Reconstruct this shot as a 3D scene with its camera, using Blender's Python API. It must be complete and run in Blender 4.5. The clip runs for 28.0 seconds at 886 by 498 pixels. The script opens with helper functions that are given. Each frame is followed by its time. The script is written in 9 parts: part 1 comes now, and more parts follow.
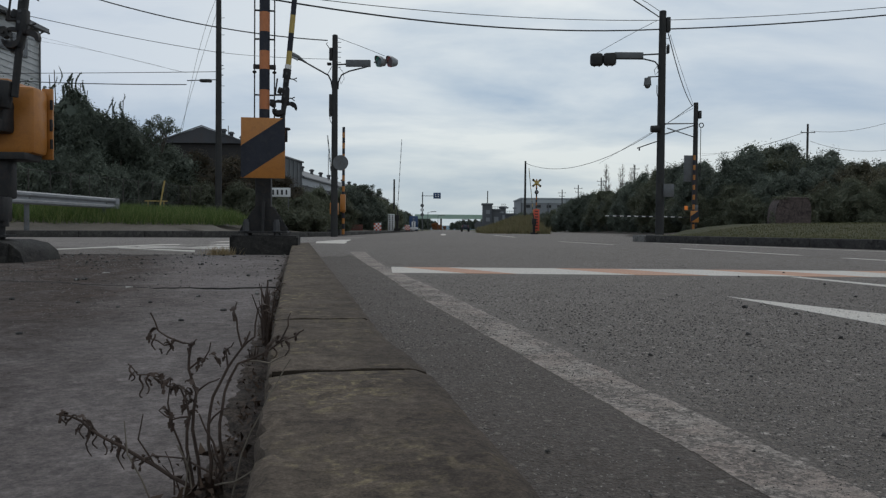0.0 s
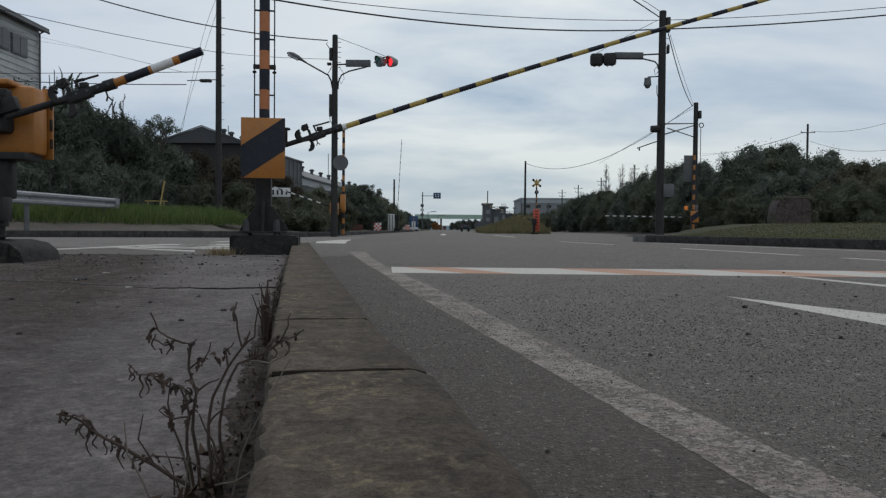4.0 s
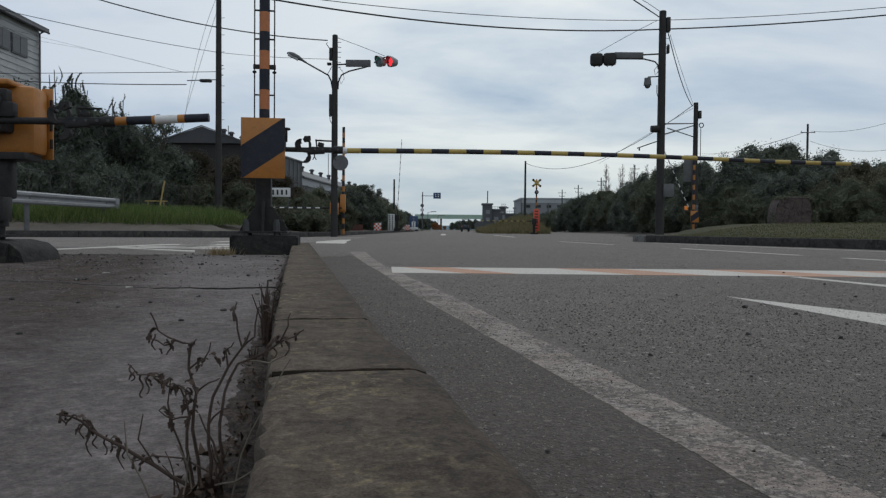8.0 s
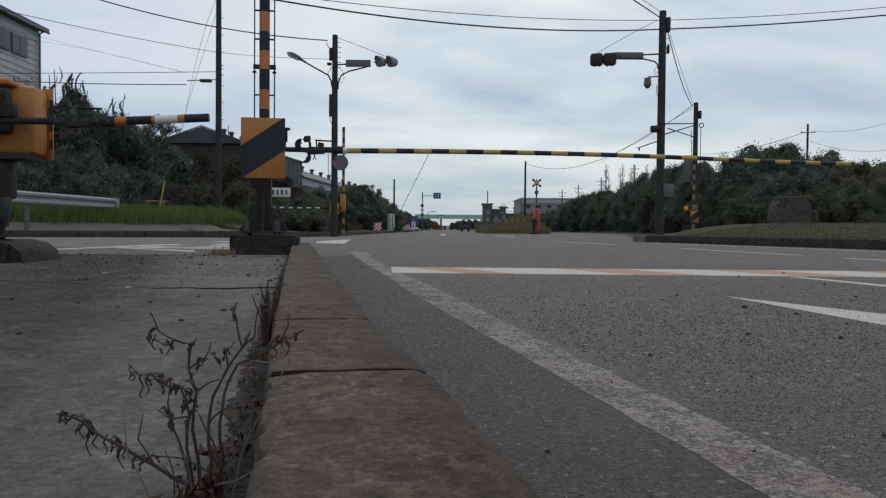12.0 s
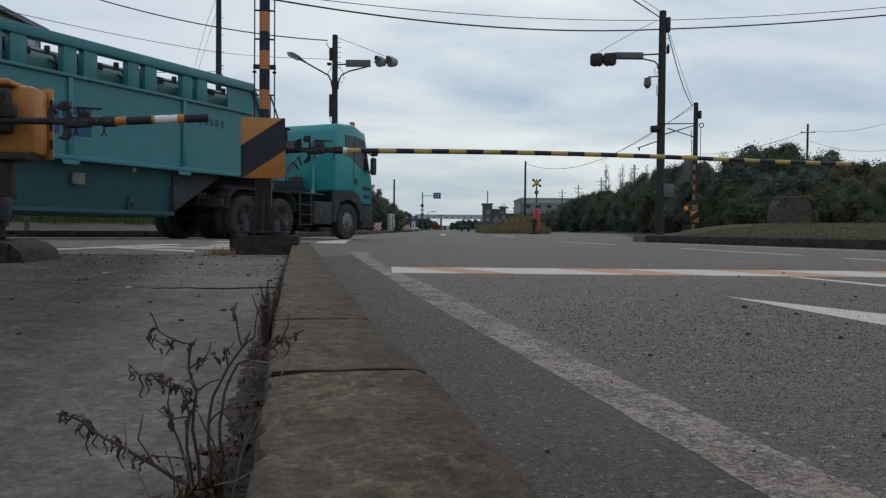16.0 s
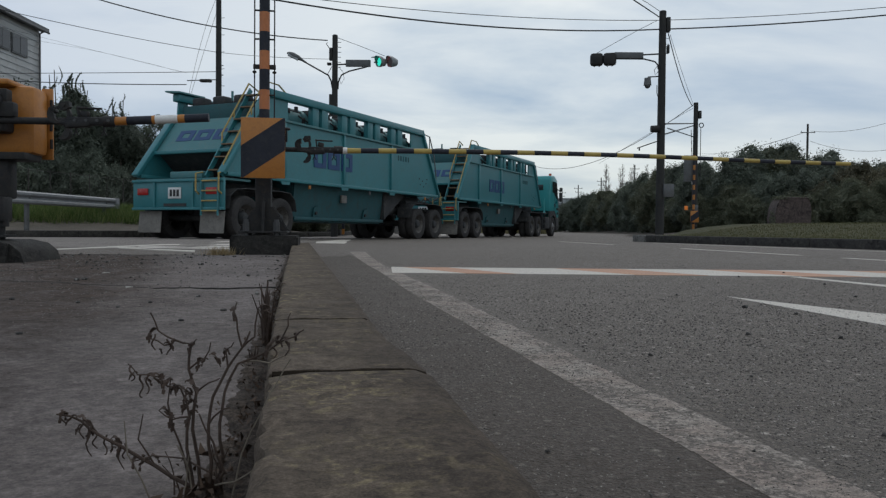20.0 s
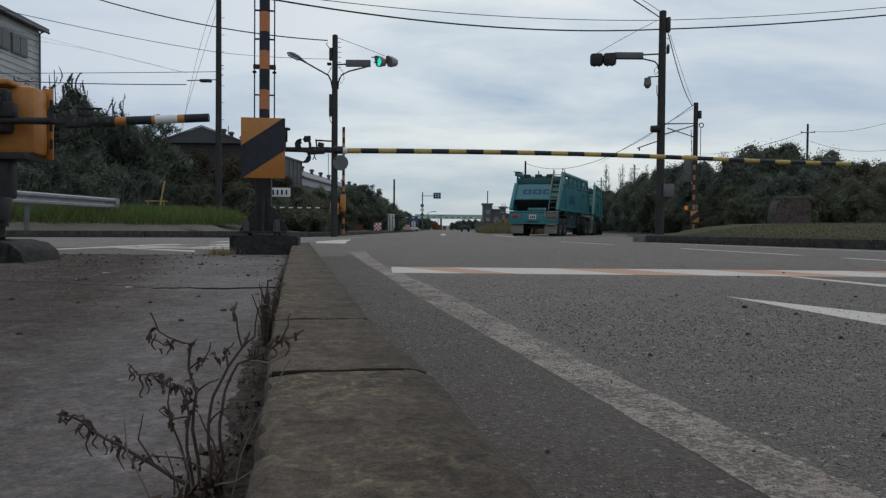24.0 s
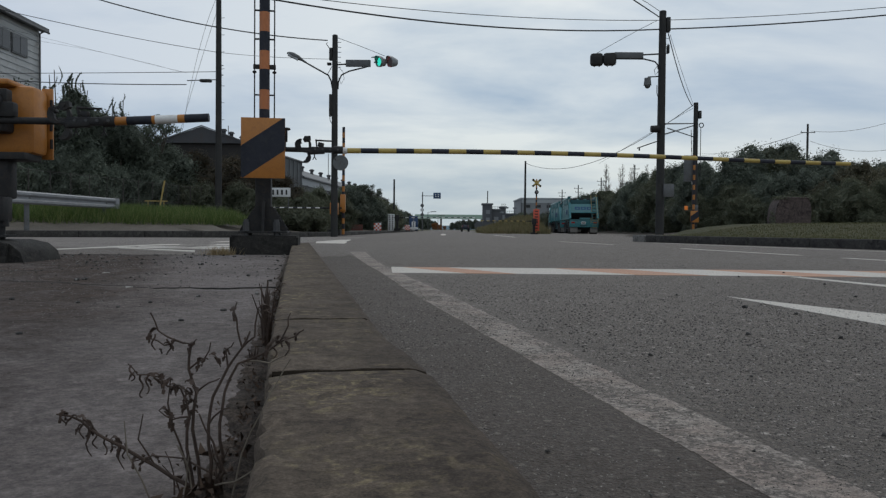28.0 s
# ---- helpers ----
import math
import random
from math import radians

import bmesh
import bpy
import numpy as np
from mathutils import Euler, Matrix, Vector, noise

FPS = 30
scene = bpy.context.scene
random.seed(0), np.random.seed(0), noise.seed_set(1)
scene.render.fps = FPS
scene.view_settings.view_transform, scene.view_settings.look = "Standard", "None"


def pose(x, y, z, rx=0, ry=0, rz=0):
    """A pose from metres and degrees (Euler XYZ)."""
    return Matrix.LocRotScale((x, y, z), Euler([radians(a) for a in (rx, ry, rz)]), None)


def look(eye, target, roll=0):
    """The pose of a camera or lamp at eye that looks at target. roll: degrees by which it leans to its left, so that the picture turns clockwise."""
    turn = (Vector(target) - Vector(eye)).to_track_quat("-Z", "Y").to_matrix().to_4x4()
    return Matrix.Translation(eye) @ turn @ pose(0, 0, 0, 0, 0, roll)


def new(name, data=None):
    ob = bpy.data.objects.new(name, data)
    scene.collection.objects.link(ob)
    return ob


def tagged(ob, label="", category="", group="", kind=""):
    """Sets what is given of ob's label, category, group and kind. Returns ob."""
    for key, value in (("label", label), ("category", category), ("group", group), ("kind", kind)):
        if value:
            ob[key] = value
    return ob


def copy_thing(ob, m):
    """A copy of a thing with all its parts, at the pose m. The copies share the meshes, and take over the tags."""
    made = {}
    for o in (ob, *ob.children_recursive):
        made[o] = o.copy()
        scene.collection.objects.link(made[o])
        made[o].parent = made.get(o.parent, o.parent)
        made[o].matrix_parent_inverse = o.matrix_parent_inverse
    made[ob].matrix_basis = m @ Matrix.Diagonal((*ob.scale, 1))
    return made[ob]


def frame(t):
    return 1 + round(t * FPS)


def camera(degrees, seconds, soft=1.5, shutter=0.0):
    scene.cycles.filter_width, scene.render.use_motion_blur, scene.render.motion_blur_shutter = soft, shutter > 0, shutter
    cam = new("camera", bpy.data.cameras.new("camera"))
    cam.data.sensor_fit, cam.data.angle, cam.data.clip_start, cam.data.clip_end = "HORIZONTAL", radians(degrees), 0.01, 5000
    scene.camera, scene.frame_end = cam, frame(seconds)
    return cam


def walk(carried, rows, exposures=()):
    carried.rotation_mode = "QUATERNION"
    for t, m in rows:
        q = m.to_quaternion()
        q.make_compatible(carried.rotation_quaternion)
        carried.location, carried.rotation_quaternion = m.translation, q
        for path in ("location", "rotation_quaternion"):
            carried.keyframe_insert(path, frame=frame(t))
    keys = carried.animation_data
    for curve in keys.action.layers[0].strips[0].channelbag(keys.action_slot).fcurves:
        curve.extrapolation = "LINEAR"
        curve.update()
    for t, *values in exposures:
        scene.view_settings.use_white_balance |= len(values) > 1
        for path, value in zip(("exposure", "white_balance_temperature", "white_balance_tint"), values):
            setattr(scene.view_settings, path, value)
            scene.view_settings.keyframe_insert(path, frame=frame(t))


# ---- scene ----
# ---------------- camera ----------------
cam = camera(60.0, 28.0, soft=1.3)
EYE = (0.0, 0.0, 0.34)
VIEW = look(EYE, (0.0, 1.0, 0.3142), 0.5)
walk(cam, [(0.0, VIEW), (28.0, VIEW)], [(0.0, 0.04), (3.5, 0.04), (8.0, 0.08), (11.0, 0.12), (14.0, 0.12), (16.0, 0.10), (18.0, 0.10), (20.0, 0.10), (24.0, 0.06), (28.0, 0.03)])

# ---------------- world and sun ----------------
SUN_UP, SUN_AZ = radians(48), radians(20)       # ahead of the camera, a little to the right, behind cloud


# ---------------- shader helpers ----------------
def nodes_of(name):
    m = bpy.data.materials.new(name)
    m.use_nodes = True
    nt = m.node_tree
    return m, nt.nodes, nt.links, nt.nodes["Principled BSDF"]


def noise_node(n, l, vec, scale, detail=4, rough=0.55, dist=0.0):
    t = n.new("ShaderNodeTexNoise")
    t.inputs["Scale"].default_value, t.inputs["Detail"].default_value = scale, detail
    t.inputs["Roughness"].default_value, t.inputs["Distortion"].default_value = rough, dist
    l.new(vec, t.inputs["Vector"])
    return t.outputs["Fac"]


def ramp_node(n, l, fac, a, b, lo=(0, 0, 0, 1), hi=(1, 1, 1, 1)):
    r = n.new("ShaderNodeValToRGB")
    e = r.color_ramp.elements
    e[0].position, e[1].position, e[0].color, e[1].color = a, b, lo, hi
    l.new(fac, r.inputs[0])
    return r.outputs[0]


def mix_node(n, l, fac, a, b, blend="MIX"):
    m = n.new("ShaderNodeMix")
    m.data_type, m.blend_type = "RGBA", blend
    for key, v in (("Factor", fac), ("A", a), ("B", b)):
        if isinstance(v, (int, float)):
            m.inputs[key].default_value = v
        elif isinstance(v, tuple):
            m.inputs[key].default_value = (*v[:3], 1)
        else:
            l.new(v, m.inputs[key])
    return m.outputs["Result"]


def bump_node(n, l, height, strength, dist, after=None):
    b = n.new("ShaderNodeBump")
    b.inputs["Strength"].default_value, b.inputs["Distance"].default_value = strength, dist
    l.new(height, b.inputs["Height"])
    if after:
        l.new(after, b.inputs["Normal"])
    return b.outputs[0]


def make_world():
    w = bpy.data.worlds.new("overcast_sky")
    scene.world = w
    w.use_nodes = True
    nt = w.node_tree
    n, l = nt.nodes, nt.links
    n.clear()
    out = n.new("ShaderNodeOutputWorld")
    bg = n.new("ShaderNodeBackground")
    sky = n.new("ShaderNodeTexSky")
    sky.sky_type = "NISHITA"
    sky.sun_disc = False
    sky.sun_elevation, sky.sun_rotation = SUN_UP, SUN_AZ
    sky.air_density, sky.dust_density, sky.ozone_density = 1.0, 2.0, 1.0
    tc = n.new("ShaderNodeTexCoord")
    sep = n.new("ShaderNodeSeparateXYZ")
    l.new(tc.outputs["Generated"], sep.inputs[0])
    # flatten the directions towards a cloud deck overhead: long bands near the horizon
    up = n.new("ShaderNodeMath"); up.operation = "MAXIMUM"; up.inputs[1].default_value = 0.0
    l.new(sep.outputs["Z"], up.inputs[0])
    add = n.new("ShaderNodeMath"); add.operation = "ADD"; add.inputs[1].default_value = 0.22
    l.new(up.outputs[0], add.inputs[0])
    dx = n.new("ShaderNodeMath"); dx.operation = "DIVIDE"
    dy = n.new("ShaderNodeMath"); dy.operation = "DIVIDE"
    l.new(sep.outputs["X"], dx.inputs[0]); l.new(add.outputs[0], dx.inputs[1])
    l.new(sep.outputs["Y"], dy.inputs[0]); l.new(add.outputs[0], dy.inputs[1])
    com = n.new("ShaderNodeCombineXYZ")
    l.new(dx.outputs[0], com.inputs[0]); l.new(dy.outputs[0], com.inputs[1])
    m = n.new("ShaderNodeMapping")
    m.inputs["Rotation"].default_value = (0, 0, radians(-12))
    m.inputs["Scale"].default_value = (0.75, 1.25, 1.0)
    m.inputs["Location"].default_value = (3.1, 1.7, 0.0)
    l.new(com.outputs[0], m.inputs[0])
    big = n.new("ShaderNodeTexNoise")
    big.inputs["Scale"].default_value = 1.05
    big.inputs["Detail"].default_value = 8
    big.inputs["Roughness"].default_value = 0.56
    big.inputs["Distortion"].default_value = 0.25
    l.new(m.outputs[0], big.inputs["Vector"])
    ramp = n.new("ShaderNodeValToRGB")
    ramp.color_ramp.elements[0].position, ramp.color_ramp.elements[1].position = 0.34, 0.60
    l.new(big.outputs["Fac"], ramp.inputs[0])
    cloud = mix_node(n, l, ramp.outputs[0], (0.345, 0.465, 0.605), (0.80, 0.855, 0.865))
    gain = mix_node(n, l, 1.0, sky.outputs[0], (0.085, 0.085, 0.085), "MULTIPLY")
    mix = mix_node(n, l, 0.85, gain, cloud)
    # bluer cloud towards the west
    side = n.new("ShaderNodeMapRange")
    side.inputs["From Min"].default_value, side.inputs["From Max"].default_value = 0.0, -0.5
    side.inputs["To Min"].default_value, side.inputs["To Max"].default_value = 0.0, 0.55
    l.new(sep.outputs["X"], side.inputs["Value"])
    mix = mix_node(n, l, side.outputs[0], mix, (0.46, 0.545, 0.70))
    # a lower grey-blue deck towards the east
    east = n.new("ShaderNodeMapRange")
    east.inputs["From Min"].default_value, east.inputs["From Max"].default_value = 0.18, 0.55
    east.inputs["To Min"].default_value, east.inputs["To Max"].default_value = 0.0, 0.45
    l.new(sep.outputs["X"], east.inputs["Value"])
    mix = mix_node(n, l, east.outputs[0], mix, (0.47, 0.55, 0.67))
    low = n.new("ShaderNodeMapRange")
    low.inputs["From Min"].default_value, low.inputs["From Max"].default_value = 0.0, 0.16
    low.inputs["To Min"].default_value, low.inputs["To Max"].default_value = 0.55, 0.0
    l.new(up.outputs[0], low.inputs["Value"])
    mix = mix_node(n, l, low.outputs[0], mix, (0.565, 0.64, 0.645))
    l.new(mix, bg.inputs[0])
    bg.inputs[1].default_value = 0.95
    l.new(bg.outputs[0], out.inputs[0])


make_world()
sun = new("sun", bpy.data.lights.new("sun", "SUN"))
sun.data.energy, sun.data.angle, sun.data.color = 0.35, radians(20), (1.0, 0.95, 0.88)
sun.matrix_world = look((0, 0, 0), (-math.sin(SUN_AZ) * math.cos(SUN_UP), -math.cos(SUN_AZ) * math.cos(SUN_UP), -math.sin(SUN_UP)))



# ---------------- materials ----------------
def surface(name, c1, c2, fine=40.0, coarse=3.0, rough=0.7, metal=0.0, bump=0.15, dist=0.004, dirt=None, dirt_amt=0.5, spec=0.5):
    """Two-scale paint, metal or stone: c1 to c2 over a fine and a coarse pattern, with a third colour of stains."""
    m, n, l, p = nodes_of(name)
    tc = n.new("ShaderNodeTexCoord").outputs["Object"]
    f1, f2 = noise_node(n, l, tc, fine), noise_node(n, l, tc, coarse, 5, 0.6, 0.6)
    col = mix_node(n, l, ramp_node(n, l, f2, 0.32, 0.68), c1, c2)
    g = tuple(min(1, c * 1.25) for c in c2)
    col = mix_node(n, l, ramp_node(n, l, f1, 0.45, 0.75), col, mix_node(n, l, 0.35, col, g))
    if dirt:
        f3 = noise_node(n, l, tc, coarse * 2.7, 6, 0.7, 1.0)
        col = mix_node(n, l, ramp_node(n, l, f3, 0.5, 0.72, (0, 0, 0, 1), (dirt_amt,) * 3 + (1,)), col, dirt)
    l.new(col, p.inputs["Base Color"])
    r = n.new("ShaderNodeMath"); r.operation = "MULTIPLY_ADD"
    r.inputs[1].default_value, r.inputs[2].default_value = 0.25, max(0.02, rough - 0.12)
    l.new(f2, r.inputs[0]); l.new(r.outputs[0], p.inputs["Roughness"])
    p.inputs["Metallic"].default_value = metal
    p.inputs["Specular IOR Level"].default_value = spec
    if bump:
        l.new(bump_node(n, l, f1, bump, dist), p.inputs["Normal"])
    return m


def asphalt_material(name, dark, light, chip, tint=(0.062, 0.058, 0.052), amount=0.42, spec=0.33):
    """Dark binder with stones of a few sizes, some pale, and pits between them."""
    m, n, l, p = nodes_of(name)
    tc = n.new("ShaderNodeTexCoord").outputs["Object"]
    wide = noise_node(n, l, tc, 0.35, 5, 0.6, 0.8)
    mid = noise_node(n, l, tc, 5.0, 5, 0.65)
    v = n.new("ShaderNodeTexVoronoi"); v.inputs["Scale"].default_value = 130.0; l.new(tc, v.inputs["Vector"])
    v2 = n.new("ShaderNodeTexVoronoi"); v2.inputs["Scale"].default_value = 42.0; l.new(tc, v2.inputs["Vector"])
    col = mix_node(n, l, ramp_node(n, l, wide, 0.3, 0.7), dark, light)
    col = mix_node(n, l, ramp_node(n, l, mid, 0.4, 0.75), col, tint)
    for vv, lo, hi in ((v, 0.74, 1.0), (v2, 0.86, 1.0)):
        hs = n.new("ShaderNodeSeparateColor"); l.new(vv.outputs["Color"], hs.inputs[0])
        core = ramp_node(n, l, vv.outputs["Distance"], 0.18, 0.40, (1, 1, 1, 1), (0, 0, 0, 1))
        pick = mix_node(n, l, 1.0, ramp_node(n, l, hs.outputs[0], lo, hi), core, "MULTIPLY")
        col = mix_node(n, l, pick, col, chip)
    col = grains(n, l, tc, col, (55.0, 130.0, 320.0), amount)
    l.new(col, p.inputs["Base Color"])
    p.inputs["Roughness"].default_value = 0.76
    p.inputs["Specular IOR Level"].default_value = spec
    b1 = bump_node(n, l, noise_node(n, l, tc, 60.0, 6, 0.75), 0.9, 0.005)
    b2 = bump_node(n, l, v.outputs["Distance"], 0.8, 0.004, b1)
    l.new(bump_node(n, l, noise_node(n, l, tc, 220.0, 3, 0.7), 0.9, 0.003, b2), p.inputs["Normal"])
    return m


def grains(n, l, tc, col, sizes, amount):
    """Multiply a colour by speckle of several sizes."""
    for k, scale in enumerate(sizes):
        f = noise_node(n, l, tc, scale, 3, 0.7)
        lo, hi = 1 - amount, 1 + amount
        col = mix_node(n, l, 1.0, col, ramp_node(n, l, f, 0.32, 0.68, (lo, lo, lo, 1), (hi, hi, hi, 1)), "MULTIPLY")
    return col


def gritty(name, c1, c2, stain, patch, coarse=1.6, patch_scale=6.0, sizes=(22.0, 75.0, 230.0), amount=0.35, rough=0.85, bump=0.9, dist=0.006, stain_at=(0.48, 0.68), stretch=(1, 1, 1)):
    """Weathered mineral ground: two tones, dark stains, pale patches and grain down to the millimetre."""
    m, n, l, p = nodes_of(name)
    tc = n.new("ShaderNodeTexCoord").outputs["Object"]
    mp = n.new("ShaderNodeMapping"); mp.inputs["Scale"].default_value = stretch
    l.new(tc, mp.inputs[0])
    wide = noise_node(n, l, mp.outputs[0], coarse, 6, 0.62, 0.35)
    st = noise_node(n, l, mp.outputs[0], coarse * 1.9 + 0.37, 7, 0.68, 0.4)
    pa = noise_node(n, l, tc, patch_scale, 6, 0.7, 0.8)
    col = mix_node(n, l, ramp_node(n, l, wide, 0.33, 0.67), c1, c2)
    col = mix_node(n, l, ramp_node(n, l, st, *stain_at), col, stain)
    col = mix_node(n, l, ramp_node(n, l, pa, 0.53, 0.72, (0, 0, 0, 1), (0.8, 0.8, 0.8, 1)), col, patch)
    col = grains(n, l, tc, col, sizes, amount)
    l.new(col, p.inputs["Base Color"])
    r = n.new("ShaderNodeMath"); r.operation = "MULTIPLY_ADD"
    r.inputs[1].default_value, r.inputs[2].default_value = 0.35, rough - 0.2
    l.new(wide, r.inputs[0]); l.new(r.outputs[0], p.inputs["Roughness"])
    p.inputs["Specular IOR Level"].default_value = 0.24
    b1 = bump_node(n, l, noise_node(n, l, tc, sizes[0], 6, 0.75), bump, dist)
    l.new(bump_node(n, l, noise_node(n, l, tc, sizes[2], 3, 0.7), bump * 0.7, dist * 0.3, b1), p.inputs["Normal"])
    return m


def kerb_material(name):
    """Brown weathered concrete with yellowish lichen in clusters, darker towards the road-side edge."""
    m, n, l, p = nodes_of(name)
    tc = n.new("ShaderNodeTexCoord").outputs["Object"]
    sep = n.new("ShaderNodeSeparateXYZ")
    l.new(tc, sep.inputs[0])
    wide = noise_node(n, l, tc, 6.0, 7, 0.68, 0.5)
    col = mix_node(n, l, ramp_node(n, l, wide, 0.36, 0.64), (0.074, 0.057, 0.043), (0.120, 0.093, 0.070))
    col = mix_node(n, l, ramp_node(n, l, noise_node(n, l, tc, 17.0, 7, 0.72, 0.4), 0.50, 0.64, (0, 0, 0, 1), (0.75, 0.75, 0.75, 1)), col, (0.045, 0.034, 0.027))
    cluster = n.new("ShaderNodeMath"); cluster.operation = "MULTIPLY"
    l.new(ramp_node(n, l, noise_node(n, l, tc, 5.3, 4, 0.6, 0.3), 0.44, 0.58), cluster.inputs[0])
    l.new(ramp_node(n, l, noise_node(n, l, tc, 38.0, 6, 0.72, 0.9), 0.50, 0.62), cluster.inputs[1])
    col = mix_node(n, l, cluster.outputs[0], col, (0.190, 0.150, 0.088))
    road_edge = n.new("ShaderNodeMath"); road_edge.operation = "MULTIPLY_ADD"
    road_edge.inputs[1].default_value = 0.16
    l.new(noise_node(n, l, tc, 11.0, 7, 0.72, 0.5), road_edge.inputs[0]); l.new(sep.outputs["X"], road_edge.inputs[2])
    col = mix_node(n, l, ramp_node(n, l, road_edge.outputs[0], 0.17, 0.30, (0, 0, 0, 1), (0.7, 0.7, 0.7, 1)), col, (0.046, 0.035, 0.028))
    col = grains(n, l, tc, col, (55.0, 150.0, 400.0), 0.27)
    l.new(col, p.inputs["Base Color"])
    p.inputs["Roughness"].default_value = 0.95
    p.inputs["Specular IOR Level"].default_value = 0.22
    b1 = bump_node(n, l, noise_node(n, l, tc, 55.0, 6, 0.75), 0.9, 0.004)
    l.new(bump_node(n, l, noise_node(n, l, tc, 380.0, 3, 0.7), 0.6, 0.0012, b1), p.inputs["Normal"])
    return m


def pavement_material(name):
    """Old dusty concrete: a cleaner slab along the kerb, brown washed earth farther from it, soft swells and fine grain."""
    m, n, l, p = nodes_of(name)
    tc = n.new("ShaderNodeTexCoord").outputs["Object"]
    sep = n.new("ShaderNodeSeparateXYZ")
    l.new(tc, sep.inputs[0])

    def ramped(value, a, b):
        r = n.new("ShaderNodeMapRange")
        r.interpolation_type = "SMOOTHSTEP"
        r.inputs["From Min"].default_value, r.inputs["From Max"].default_value = a, b
        l.new(value, r.inputs["Value"])
        return r.outputs[0]

    def times(a, b, op="MULTIPLY"):
        k = n.new("ShaderNodeMath"); k.operation = op
        for i, v in enumerate((a, b)):
            if isinstance(v, (int, float)):
                k.inputs[i].default_value = v
            else:
                l.new(v, k.inputs[i])
        return k.outputs[0]

    mp = n.new("ShaderNodeMapping"); mp.inputs["Scale"].default_value = (1.0, 0.55, 1.0)
    mp.inputs["Rotation"].default_value = (0, 0, radians(-35))
    l.new(tc, mp.inputs[0])
    wide = noise_node(n, l, mp.outputs[0], 1.5, 7, 0.62, 0.8)
    swirl = noise_node(n, l, mp.outputs[0], 5.5, 6, 0.6, 1.4)
    blot = noise_node(n, l, tc, 2.3, 8, 0.72, 0.5)
    col = mix_node(n, l, ramp_node(n, l, wide, 0.38, 0.62), (0.107, 0.089, 0.081), (0.172, 0.147, 0.137))
    col = mix_node(n, l, ramp_node(n, l, swirl, 0.40, 0.70, (0, 0, 0, 1), (0.75, 0.75, 0.75, 1)), col, (0.208, 0.180, 0.170))
    # away from the kerb the surface is darker with ground-in dirt
    slope = times(sep.outputs["X"], times(sep.outputs["Y"], 0.13), "ADD")
    away = ramped(slope, -0.02, -0.42)
    dirt = times(away, ramped(blot, 0.20, 0.54))
    col = mix_node(n, l, times(dirt, 0.66), col, (0.058, 0.047, 0.042))
    band = times(ramped(sep.outputs["Y"], 1.7, 3.6), times(ramped(sep.outputs["Y"], 10.5, 6.0), ramped(slope, 0.30, -0.55)))
    earth = times(band, ramped(noise_node(n, l, tc, 3.1, 8, 0.74, 0.6), 0.36, 0.58))
    col = mix_node(n, l, times(earth, 0.68), col, (0.080, 0.062, 0.052))
    col = mix_node(n, l, times(band, times(ramped(noise_node(n, l, tc, 1.1, 6, 0.7, 0.4), 0.52, 0.70), 0.6)), col, (0.132, 0.092, 0.070))
    smear = noise_node(n, l, mp.outputs[0], 9.0, 8, 0.74, 0.7)
    col = mix_node(n, l, ramp_node(n, l, smear, 0.54, 0.70, (0, 0, 0, 1), (0.45, 0.45, 0.45, 1)), col, (0.058, 0.048, 0.044))
    crumb = noise_node(n, l, tc, 26.0, 6, 0.8, 0.3)
    col = mix_node(n, l, times(times(away, ramped(crumb, 0.56, 0.66)), 0.55), col, (0.035, 0.029, 0.026))
    col = mix_node(n, l, times(times(band, ramped(crumb, 0.46, 0.36)), 0.6), col, (0.160, 0.130, 0.114))
    col = grains(n, l, tc, col, (18.0, 60.0, 190.0), 0.26)
    l.new(col, p.inputs["Base Color"])
    r = times(times(swirl, 0.30), 0.66, "ADD")
    l.new(times(r, times(earth, 0.25), "ADD"), p.inputs["Roughness"])
    # dust takes the sheen off; the slab along the kerb keeps some
    clean = times(1.0, times(dirt, earth, "MAXIMUM"), "SUBTRACT")
    l.new(times(times(clean, 0.16), 0.02, "ADD"), p.inputs["Specular IOR Level"])
    b0 = bump_node(n, l, swirl, 0.5, 0.014)
    b1 = bump_node(n, l, noise_node(n, l, tc, 30.0, 6, 0.78), 1.0, 0.010, b0)
    l.new(bump_node(n, l, noise_node(n, l, tc, 230.0, 3, 0.7), 0.6, 0.002, b1), p.inputs["Normal"])
    return m


def line_paint(name, paint, worn, hole=0.5):
    """Road paint, worn through to the asphalt in patches."""
    m, n, l, p = nodes_of(name)
    tc = n.new("ShaderNodeTexCoord").outputs["Object"]
    f = noise_node(n, l, tc, 48.0, 7, 0.8)
    g = noise_node(n, l, tc, 4.0, 4, 0.6)
    s = n.new("ShaderNodeMath"); s.operation = "MULTIPLY_ADD"; s.inputs[1].default_value = 0.55
    l.new(g, s.inputs[0]); l.new(f, s.inputs[2])
    col = mix_node(n, l, ramp_node(n, l, s.outputs[0], hole + 0.16, hole + 0.36), worn, paint)
    col = grains(n, l, tc, col, (90.0, 260.0), 0.22)
    l.new(col, p.inputs["Base Color"])
    p.inputs["Roughness"].default_value = 0.75
    l.new(bump_node(n, l, f, 0.9, 0.004), p.inputs["Normal"])
    return m


